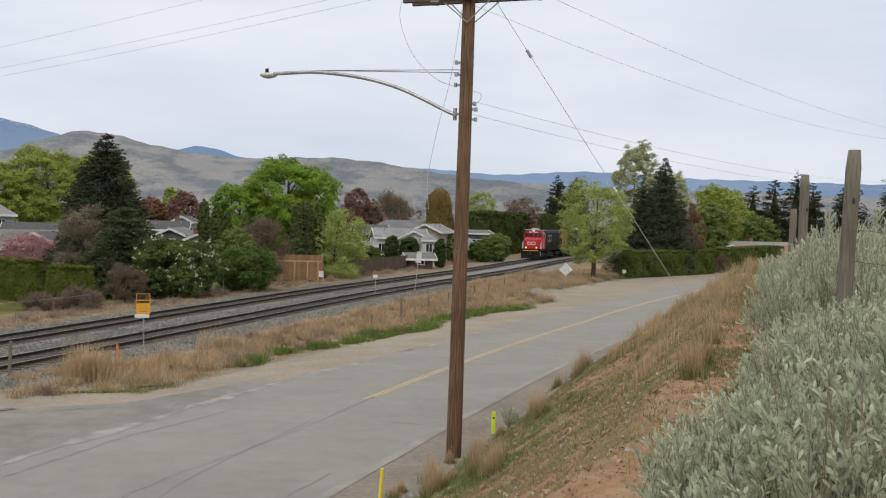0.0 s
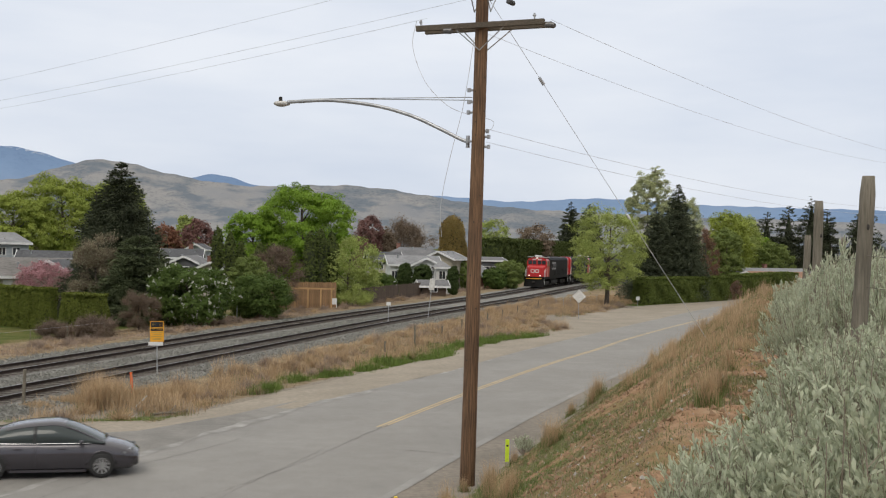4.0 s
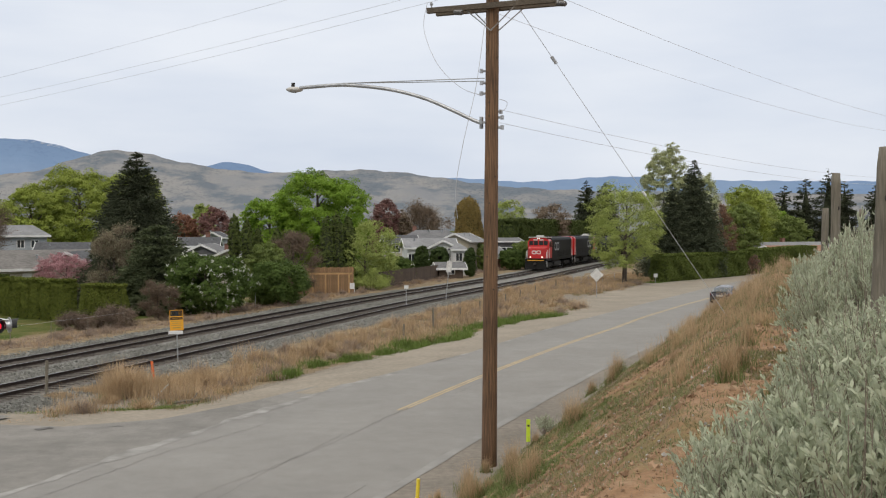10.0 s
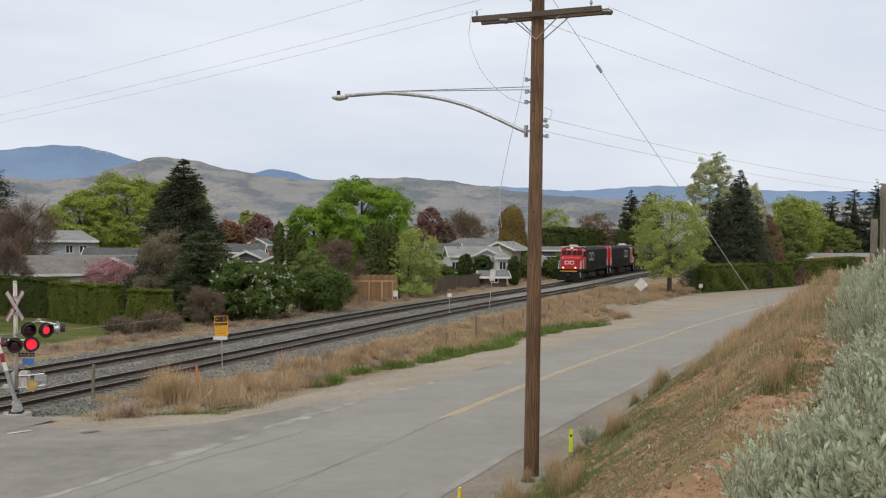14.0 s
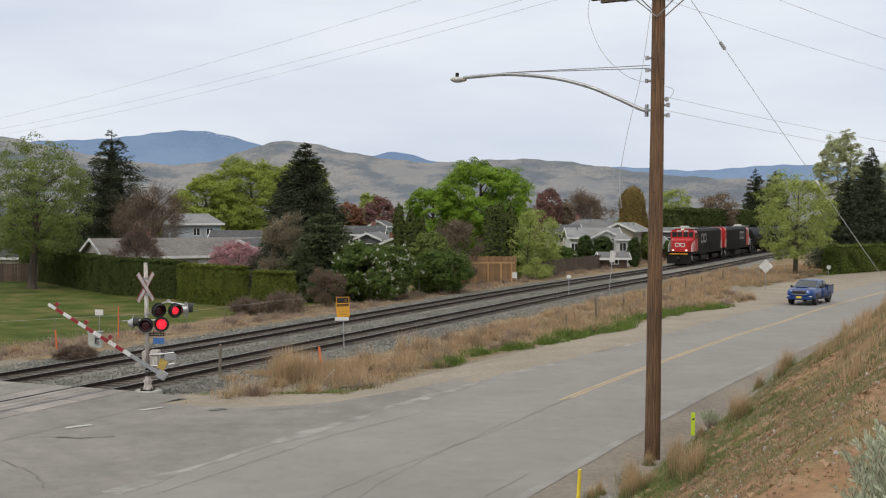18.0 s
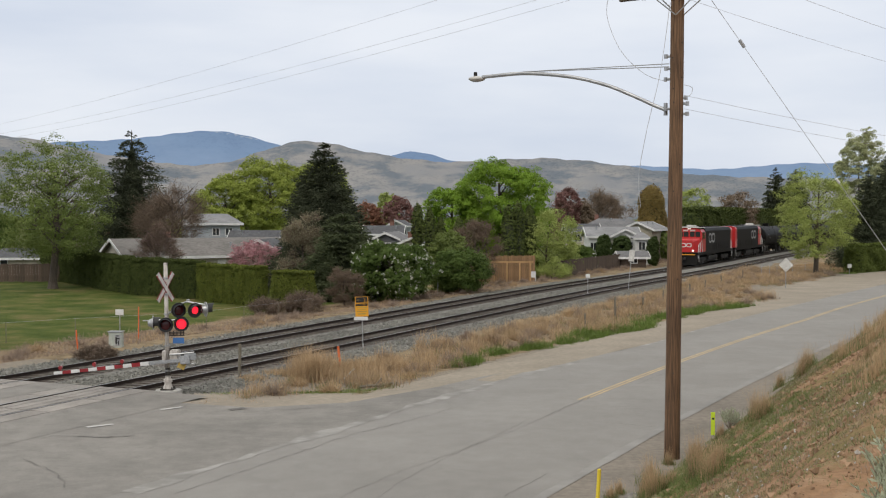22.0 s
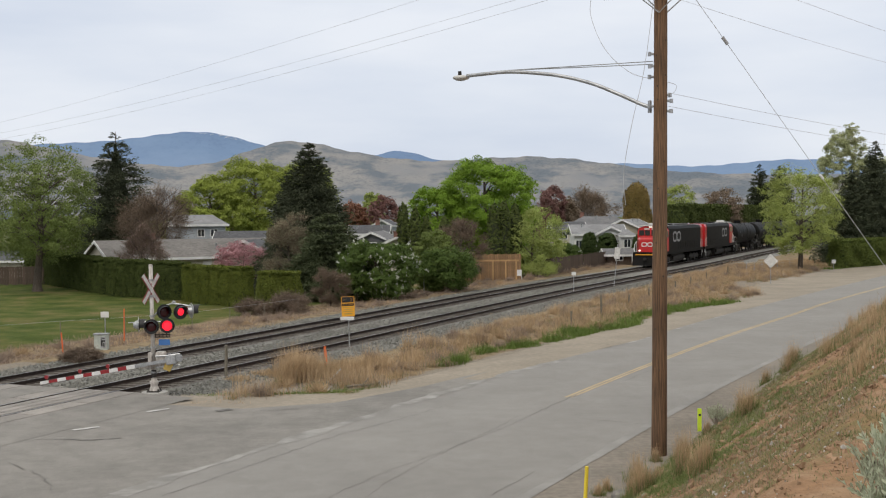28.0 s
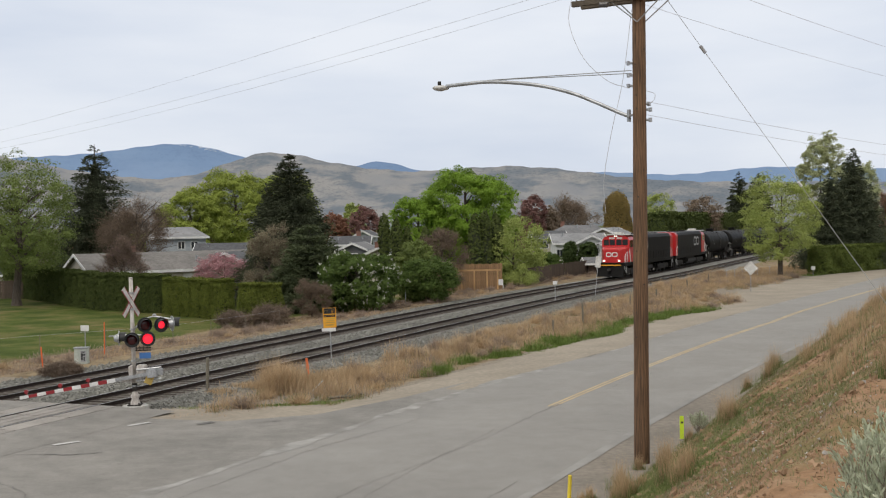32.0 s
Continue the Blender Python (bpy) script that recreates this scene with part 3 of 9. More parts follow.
# Old pavement of the side street and of the wide mouth, under the road's own surface.
def build_paving():
    bm = bmesh.new()
    edge = [(-46, -8), (-34, 6), (-25, 20), (-20, 30), (-17.2, 38.2), (-11.3, 40.0), (-9.6, 37.6), (-6.2, 36.4), (-3.4, 37.4), (-0.6, 40.8), (1.0, 43.4), (3.6, 46.6)]
    vs = [bm.verts.new((x, y, -0.012)) for x, y in edge]
    for s in (14, 6, 0, -8, -18, -30, -44):
        p, _ = road_at(s, -2.0, -0.012)
        vs.append(bm.verts.new(p))
    f = bm.faces.new(vs)
    bmesh.ops.triangulate(bm, faces=[f])
    tagged(part("side_street_pavement", bm, M_APRON), "old cracked grey asphalt of the side street mouth", "pavement", kind="structure")
    # Sandy margin round the mouth.
    bm = bmesh.new()
    outer = [(-11.9, 40.9), (-10.0, 40.7), (-6.8, 40.4), (-3.2, 40.5), (-1.7, 42.8), (-0.2, 45.2), (1.4, 48.4)]
    inner = [(-11.3, 40.0), (-9.6, 37.6), (-6.2, 36.4), (-3.4, 37.4), (-0.6, 40.8), (1.0, 43.4), (3.6, 46.6)]
    va = [bm.verts.new((x, y, float(ground_z(x, y)) + 0.015)) for x, y in outer]
    vb = [bm.verts.new((x, y, -0.014)) for x, y in inner]
    for i in range(len(va) - 1):
        bm.faces.new((vb[i], vb[i + 1], va[i + 1], va[i]))
    tagged(part("sandy_margin", bm, M_DUST), "sandy gravel margin beside the pavement", "dirt", kind="structure")
    road = tagged(strip("road", -55, 300, lambda s: -road_left(s), ROAD_R, 0.0, M_ROAD), "two-lane grey asphalt road with faint cracks", "road", kind="structure")
    tagged(strip("road_shoulder", -55, 300, ROAD_R - 0.15, ROAD_R + 2.5, -0.008, M_SHOULDER, 1.0, 0.04, 3), "dusty gravel shoulder of the road", "shoulder", kind="structure")
    tagged(strip("road_shoulder_far", 2, 300, lambda s: -7.2 - 0.012 * max(0.0, s - 20) ** 1.6 if s < 70 else -13.0, lambda s: -road_left(s) + 0.05, None, M_DUST, 1.0, 0.12, 4), "wide dusty tan shoulder of the road", "shoulder", kind="structure")
    for q in (-0.12, 0.05):
        ob = strip("yellow_line", -0.5, 290, lambda s, q=q: yellow_at(s) + q, lambda s, q=q: yellow_at(s) + q + 0.085, 0.005, M_YELLOW)
        ob.parent = road
    ob = strip("edge_line", 13, 290, lambda s: -road_left(s) + 0.03, lambda s: -road_left(s) + 0.15, 0.005, M_PALE, 1.0, 0.02, 9)
    ob.parent = road
    # Worn pale seam where the road crosses the mouth.
    ob = strip("worn_seam", -17, 9, lambda s: -road_left(s) - 0.05, lambda s: -road_left(s) + 0.30, 0.006, M_PALE, 0.3, 0.10, 7)
    ob.parent = road
    ob = strip("worn_edge", -40, 120, ROAD_R - 0.26, ROAD_R + 0.01, 0.004, M_FAINTEDGE, 0.4, 0.015, 11)
    ob.parent = road
    # Worn dashes of the stop line in the mouth.
    for x0, y0, x1, y1 in ((-10.4, 32.9, -9.8, 33.4), (-9.05, 35.9, -8.5, 36.45)):
        bm = bmesh.new()
        d = Vector((x1 - x0, y1 - y0, 0)).normalized()
        n = Vector((d.y, -d.x, 0)) * 0.10
        bm.faces.new([bm.verts.new(Vector((x, y, 0.004)) + o) for x, y, o in ((x0, y0, n), (x1, y1, n), (x1, y1, -n), (x0, y0, -n))])
        part("worn_dash", bm, M_WHITELINE, road)
    # Cracks: wandering open lines, and a dark patch by the sandy margin.
    rng = random.Random(12)
    bm = bmesh.new()
    for pts, w in (([(4.5, 38.4), (2.9, 35.1)], 0.022), ([(2.9, 35.1), (1.7, 32.4), (0.6, 30.4), (-1.2, 27.3), (-2.1, 25.4), (-3.6, 21.5)], 0.009), ([(2.3, 34.5), (1.7, 33.0), (0.7, 30.8), (-0.2, 28.6), (-1.2, 26.2), (-1.6, 24.8), (-2.4, 21.0)], 0.007),
                   ([(4.1, 33.9), (5.0, 33.5), (5.8, 33.0)], 0.012), ([(2.2, 27.0), (1.6, 25.9), (1.1, 24.8)], 0.012), ([(-0.0, 27.5), (1.0, 26.9)], 0.008), ([(6.6, 41.5), (7.6, 43.6), (9.2, 46.0)], 0.010),
                   ([(0.2, 36.5), (-1.5, 33.7), (-2.9, 31.6), (-4.1, 29.0), (-6.0, 25.0)], 0.011), ([(-5.6, 35.9), (-4.4, 36.2)], 0.03), ([(-6.9, 35.9), (-6.5, 36.25)], 0.14), ([(-11.0, 31.6), (-9.4, 31.4), (-8.7, 31.7)], 0.03), ([(-12.6, 33.2), (-11.6, 33.0)], 0.04), ([(-10.6, 28.6), (-9.2, 27.0), (-8.6, 25.6)], 0.012)):
        fine = []
        for a, b in zip(pts[:-1], pts[1:]):
            k = max(2, int(math.hypot(b[0] - a[0], b[1] - a[1]) / 0.25))
            for i in range(k):
                j = 0.0 if w > 0.1 else 0.05
                fine.append(Vector((a[0] + (b[0] - a[0]) * i / k + rng.uniform(-j, j), a[1] + (b[1] - a[1]) * i / k + rng.uniform(-j, j), 0.006)))
        fine.append(Vector((*pts[-1], 0.006)))
        for a, b in zip(fine[:-1], fine[1:]):
            d = (b - a).normalized()
            n0 = Vector((d.y, -d.x, 0)) * w * (1 if w > 0.1 else rng.uniform(0.4, 1.3))
            bm.faces.new([bm.verts.new(p) for p in (a + n0, b + n0, b - n0, a - n0)])
    part("tar_seams", bm, M_CRACK, road, "dark open cracks and tar seams")


build_paving()


# ---- railway: two tracks with ballast, ties and rails ----
def build_tracks():
    S0, S1 = -40.0, 330.0
    ss = np.arange(S0, S1, 2.0)
    prof = [(-36.0, -0.30), (-34.6, -0.16), (-33.4, -0.115), (-30.2, -0.115), (-29.3, -0.16), (-28.4, -0.115), (-25.2, -0.115), (-24.2, -0.17), (-22.8, -0.30)]
    P = np.array([[on_track(s, k, z + 0.012 * lumps(s, k * 3, 1.1)) for k, z in prof] for s in ss])
    bed = tagged(new("ballast_bed", grid_mesh("ballast_bed", P, M_BALLAST, False)), "grey crushed-stone ballast under two tracks", "ballast", kind="structure")
    tie_me, plate = None, None
    bm = bmesh.new()
    box(bm, -1.3, -0.115, -0.17, 1.3, 0.115, -0.075, 0.012)
    tie_me = bpy.data.meshes.new("tie")
    bm.to_mesh(tie_me)
    bm.free()
    tie_me.materials.append(M_TIE)
    for name, k in (("railway_track_near", NEAR), ("railway_track_far", FAR)):
        tr = thing(name, Matrix.Identity(4), "railway track with rusty steel rails on dark wooden ties", "railway track", kind="structure")
        for side in (-1, 1):
            kk = k + side * (GAUGE / 2 + 0.036)
            h = RAILTOP
            prof_rail = [(-0.075, h - 0.16), (0.075, h - 0.16), (0.07, h - 0.145), (0.012, h - 0.125), (0.012, h - 0.045), (0.036, h - 0.035), (0.036, h - 0.004), (-0.036, h - 0.004), (-0.036, h - 0.035), (-0.012, h - 0.045), (-0.012, h - 0.125), (-0.07, h - 0.145)]
            run = np.arange(S0, S1 + 1, 5.0)
            bm = bmesh.new()
            loft(bm, [[on_track(q, kk + u, v) for u, v in prof_rail] for q in run])
            rail = part("rail", bm, M_RAIL, tr)
            bm = bmesh.new()
            loft(bm, [[on_track(q, kk + u, v) for u, v in ((-0.033, h - 0.0035), (0.033, h - 0.0035), (0.033, h), (-0.033, h))] for q in run])
            part("rail_head", bm, M_RAILTOP, rail, "polished rail head")
        # Dark stained stone between the rails.
        P = np.array([[on_track(s, k + c, -0.10 + 0.008 * lumps(s * 3, c * 5, 0.7)) for c in (-1.45, -0.5, 0.5, 1.45)] for s in ss])
        ob = new("stained_stone", grid_mesh("stained_stone", P, M_BEDDARK, False))
        ob.parent = tr
        tagged(ob, "oily stone between the rails")
        s, i, rest = 26.0, 0, []
        while s < S1 - 2:
            wob = 1.2 * math.sin(i * 12.9898) * math.cos(i * 4.1)
            m = Matrix.Translation(on_track(s, k, 0.008 * math.sin(i * 7.7))) @ pose(0, 0, 0, 0, 0, -math.degrees(TH) - track_turn(s) + wob)
            if i < 150:
                shared("tie", tie_me, tr, m)
            else:
                rest.append(m)
            s += 0.55
            i += 1
        bm = bmesh.new()
        for m in rest:
            box(bm, -1.3, -0.115, -0.17, 1.3, 0.115, -0.075, 0.0, m)
        ob = part("far_ties", bm, M_TIE, tr)
        tagged(ob, kind="stuff")
    # Loose stones on the shoulders of the ballast.
    rng = np.random.default_rng(5)
    n = 26000
    s = 30 + 80 * rng.random(n) ** 1.3
    k = np.where(rng.random(n) < 0.6, rng.uniform(-25.2, -22.6, n), rng.uniform(-36.0, -33.3, n))
    k = np.where(rng.random(n) < 0.25, rng.uniform(-30.0, -28.5, n), k)
    z = np.interp(k, [p[0] for p in prof], [p[1] for p in prof]) + 0.012
    C = np.array([on_track(a, b, c) for a, b, c in zip(s, k, z)])
    add_stones("ballast_stones", C, rng.uniform(0.02, 0.06, n), M_STONE, rng, bed)


def add_stones(name, C, size, material, rng, parent=None, label="", category="", corners=4):
    """Many small stones as one mesh: four-cornered, or six-cornered and rounder."""
    n = len(C)
    T = np.array([[1, 1, 1], [1, -1, -1], [-1, 1, -1], [-1, -1, 1]], float)
    faces = [0, 1, 2, 0, 3, 1, 0, 2, 3, 1, 3, 2]
    if corners == 6:
        T = 1.4 * np.array([[1, 0, 0], [-1, 0, 0], [0, 1, 0], [0, -1, 0], [0, 0, 0.7], [0, 0, -0.7]], float)
        faces = [0, 2, 4, 2, 1, 4, 1, 3, 4, 3, 0, 4, 2, 0, 5, 1, 2, 5, 3, 1, 5, 0, 3, 5]
    q = rng.normal(size=(n, 4))
    q /= np.linalg.norm(q, axis=1, keepdims=True)
    w, x, y, z = q.T
    R = np.stack([1 - 2 * (y * y + z * z), 2 * (x * y - z * w), 2 * (x * z + y * w), 2 * (x * y + z * w), 1 - 2 * (x * x + z * z), 2 * (y * z - x * w),
                  2 * (x * z - y * w), 2 * (y * z + x * w), 1 - 2 * (x * x + y * y)], -1).reshape(n, 3, 3)
    V = np.einsum("nij,kj->nki", R, T) * (size[:, None, None] * rng.uniform(0.6, 1.3, (n, len(T), 1))) + C[:, None, :]
    ob = new(name, raw_mesh(name, V[:, faces].reshape(-1, 3), 3, material))
    if parent:
        ob.parent = parent
    return tagged(ob, label, category, kind="stuff")


M_STONE = leafy("loose_stone", (0.145, 0.145, 0.130), (0.305, 0.30, 0.270), 0.0, 0.9)
M_PEBBLE = leafy("pale_pebble", (0.30, 0.28, 0.25), (0.62, 0.60, 0.56), 0.0, 0.9)
M_CLOD = leafy("soil_clods", (0.17, 0.105, 0.062), (0.44, 0.295, 0.19), 0.0, 0.95)
build_tracks()


# Planked level crossing.
def build_crossing():
    cr = thing("level_crossing", Matrix.Identity(4), "weathered plank level crossing over both tracks", "crossing", kind="structure")
    me = {}
    for k in (NEAR, FAR):
        for c0, c1 in ((-1.62, -0.80), (-0.62, -0.22), (-0.20, 0.20), (0.22, 0.62), (0.80, 1.62)):
            key = round(c1 - c0, 2)
            if key not in me:
                bm = bmesh.new()
                box(bm, -key / 2, -1.2, -0.13, key / 2, 1.2, 0.0, 0.012)
                me[key] = bpy.data.meshes.new("plank")
                bm.to_mesh(me[key])
                bm.free()
                me[key].materials.append(M_PANEL)
            for s in np.arange(14.0, 32.0, 2.43):
                shared("plank", me[key], cr, Matrix.Translation(on_track(s, k + (c0 + c1) / 2, RAILTOP - 0.008)) @ pose(0, 0, 0, 0, 0, -math.degrees(TH)))
    bm = bmesh.new()
    for k0, k1, z0, z1 in ((-30.1, -28.5, 0.05, 0.05), (-25.2, -22.9, 0.05, -0.006), (-38.0, -33.4, -0.1, 0.05)):
        bm.faces.new([bm.verts.new(on_track(s, k, z)) for s, k, z in ((12.5, k0, z0), (12.5, k1, z1), (32.2, k1, z1), (32.2, k0, z0))])
    part("crossing_asphalt", bm, M_APRON, cr)


build_crossing()


# ---- hills and mountains far off ----
def hump(a, c, w):
    return np.exp(-((a - c) / w) ** 2)


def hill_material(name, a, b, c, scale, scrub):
    """Grass slopes with darker drainage lines and scattered scrub, with distance haze painted in."""
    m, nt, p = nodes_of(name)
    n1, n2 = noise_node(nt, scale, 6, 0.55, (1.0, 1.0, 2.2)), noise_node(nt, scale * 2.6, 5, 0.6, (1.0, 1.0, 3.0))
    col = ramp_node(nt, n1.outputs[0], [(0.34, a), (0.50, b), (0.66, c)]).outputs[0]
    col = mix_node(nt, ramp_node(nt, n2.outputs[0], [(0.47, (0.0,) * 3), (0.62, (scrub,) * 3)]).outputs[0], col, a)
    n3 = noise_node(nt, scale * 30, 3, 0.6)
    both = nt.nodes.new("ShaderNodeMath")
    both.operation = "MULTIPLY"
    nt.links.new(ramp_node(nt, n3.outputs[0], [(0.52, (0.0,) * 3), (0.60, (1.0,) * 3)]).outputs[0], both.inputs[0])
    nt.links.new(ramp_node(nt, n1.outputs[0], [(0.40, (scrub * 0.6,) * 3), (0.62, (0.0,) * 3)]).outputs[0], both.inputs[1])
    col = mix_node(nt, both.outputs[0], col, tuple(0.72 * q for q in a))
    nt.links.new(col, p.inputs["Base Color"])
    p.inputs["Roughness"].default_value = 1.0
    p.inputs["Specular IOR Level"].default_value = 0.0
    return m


def build_hills():
    az = np.linspace(-62, 62, 620)

    def ridge(name, dist, depth, crest, material, label, relief, seed):
        rows = 60
        P = np.zeros((rows, len(az), 3))
        el = crest(az)
        for i in range(rows):
            f = i / (rows - 1)
            d = dist - depth * (1 - f)
            r = np.radians(az)
            # Spurs run down and to one side, with gullies between them.
            u = az + 1.9 * (1 - f) * np.sign(np.sin(az * 0.35 + seed)) * 0.6
            spur = 1 - np.abs(np.sin(u * 0.95 + seed + 0.5 * lumps(az, f * 6, 1.2, seed))) ** 0.8
            folds = relief * (1.1 * lumps(az + f * 1.6, f * 3.0, 1.5, seed) + 0.9 * (spur - 0.4) + 0.45 * lumps(az - f * 2.1, f * 7.0, 0.55, seed + 2) + 0.2 * lumps(az + f * 3, f * 11.0, 0.24, seed + 5)) * np.sin(np.pi * min(1, f * 1.02)) ** 0.7
            top = dist * np.tan(np.radians(el)) + 6.0
            z = top * (f ** 1.25) * 1.0 + folds * top * 0.060
            P[i, :, 0], P[i, :, 1], P[i, :, 2] = d * np.sin(r), d * np.cos(r), z - 8 * (1 - f)
        return tagged(new(name, grid_mesh(name, P, material)), label, "hills", kind="structure")

    # The haze of distance is painted into these blue-grey base colours.
    brown = hill_material("hazed_dry_hillside", (0.140, 0.162, 0.188), (0.262, 0.258, 0.254), (0.218, 0.226, 0.240), 0.0045, 0.95)
    blue = hill_material("hazed_forested_mountain", (0.150, 0.222, 0.350), (0.172, 0.250, 0.380), (0.20, 0.275, 0.40), 0.0016, 0.35)
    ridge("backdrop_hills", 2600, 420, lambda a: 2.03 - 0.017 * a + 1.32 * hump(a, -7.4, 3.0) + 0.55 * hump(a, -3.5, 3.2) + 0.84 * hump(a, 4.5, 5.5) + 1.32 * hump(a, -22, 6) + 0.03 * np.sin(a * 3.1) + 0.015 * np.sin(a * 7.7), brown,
          "bare brown grassy hills across the valley, haze painted into their colour", 1.0, 1.0)
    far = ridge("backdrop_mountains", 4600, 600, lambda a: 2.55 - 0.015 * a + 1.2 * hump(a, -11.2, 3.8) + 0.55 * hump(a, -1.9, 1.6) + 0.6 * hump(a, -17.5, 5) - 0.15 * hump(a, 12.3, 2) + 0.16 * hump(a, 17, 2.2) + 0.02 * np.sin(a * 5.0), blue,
          "forested mountains on the skyline, blue haze painted into their colour", 0.5, 4.0)
    # Last snow along the highest crest.
    rng = np.random.default_rng(8)
    bm = bmesh.new()
    for i in range(22):
        a = rng.normal(-10.5, 0.4)
        e = 2.55 - 0.015 * a + 1.2 * math.exp(-((a + 11.2) / 3.8) ** 2) + 0.55 * math.exp(-((a + 1.9) / 1.6) ** 2) + 0.6 * math.exp(-((a + 17.5) / 5) ** 2)
        top = 4600 * math.tan(radians(e)) + 6.0 - rng.uniform(2, 11)
        w, h = rng.uniform(3, 10), rng.uniform(0.6, 1.6)
        c = Vector((4585 * math.sin(radians(a)), 4585 * math.cos(radians(a)), top))
        u = Vector((math.cos(radians(a)), -math.sin(radians(a)), 0))
        bm.faces.new([bm.verts.new(c + u * x + Vector((0, 0, z))) for x, z in ((-w, 0), (-w * 0.3, -h), (w, -h * 0.4), (w * 0.5, h), (-w * 0.4, h * 0.7))])
    part("snow_patches", bm, M_SNOW, far, "last snow near the crest")


build_hills()

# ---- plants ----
# Shade deep inside evergreen crowns, painted as a dark green base colour.
M_INNER = surface("inner_crown_shade", (0.024, 0.030, 0.014), (0.050, 0.060, 0.028), 0.95, 0, 6.0, 0.8, 0.3, 0.02)

# Shade between the hedge leaves, painted as a darker green.
M_HEDGEIN = surface("hedge_inner_shade", (0.022, 0.034, 0.010), (0.050, 0.068, 0.018), 0.95, 0, 9.0, 0.8, 0.6, 0.03)


def unit(v):
    return v / np.maximum(np.linalg.norm(v, axis=-1, keepdims=True), 1e-9)


def leaf_quads(C, size, rng, along=None, slim=0.6, flat=0.0):
    """Leaf faces about the points C, turned at random or drawn out along given ways."""
    n = len(C)
    U = unit(rng.normal(size=(n, 3))) if along is None else unit(along + 0.25 * rng.normal(size=(n, 3)))
    W = rng.normal(size=(n, 3))
    W[:, 2] += flat * np.sign(W[:, 2])
    V = unit(np.cross(U, W))
    L = (size * rng.uniform(0.6, 1.35, n))[:, None]
    U, V = U * L, V * L * slim
    return np.stack([C - U, C + 0.1 * U - V, C + U, C + 0.1 * U + V], 1)


def leaf_facing(C, N, size, rng, slim=0.62, loose=0.5):
    """Leaf faces about the points C that look roughly along N, as the skin of a leafy mass does."""
    n = len(C)
    N = unit(N + loose * rng.normal(size=(n, 3)))
    U = unit(np.cross(N, rng.normal(size=(n, 3))))
    V = np.cross(N, U)
    L = (size * rng.uniform(0.6, 1.35, n))[:, None]
    U, V = U * L, V * L * slim
    return np.stack([C - U, C + 0.1 * U - V, C + U, C + 0.1 * U + V], 1)


def limbs(bm, rng, base, h, r, spread, count, thick):
    """A tapered, slightly bent trunk with forking limbs."""
    top = base + Vector((rng.normal() * 0.04 * h, rng.normal() * 0.04 * h, h))
    mid = base.lerp(top, 0.5) + Vector((rng.normal() * 0.03 * h, rng.normal() * 0.03 * h, 0))
    rod(bm, base - Vector((0, 0, 0.15)), base + Vector((0, 0, 0.06 * h)), thick * 1.5, thick * 1.05, 9)
    rod(bm, base + Vector((0, 0, 0.05 * h)), mid, thick * 1.05, thick * 0.7, 9)
    rod(bm, mid, top, thick * 0.7, thick * 0.25, 7)
    for i in range(count):
        f = 0.3 + 0.65 * (i + rng.random()) / count
        a = i * 2.4 + rng.random()
        p = base.lerp(mid, f * 2) if f < 0.5 else mid.lerp(top, f * 2 - 1)
        ln = spread * (1.15 - 0.6 * f) * rng.uniform(0.7, 1.0)
        d = Vector((math.cos(a), math.sin(a), rng.uniform(0.5, 1.1)))
        q = p + d.normalized() * ln
        k = thick * (0.5 - 0.3 * f)
        rod(bm, p, q, k, k * 0.35, 5)
        for _ in range(3):
            e = q.lerp(p, rng.uniform(0.05, 0.55))
            d2 = (d.normalized() + Vector(rng.normal(size=3)) * 0.55).normalized()
            rod(bm, e, e + d2 * ln * 0.5, k * 0.4, k * 0.12, 4)


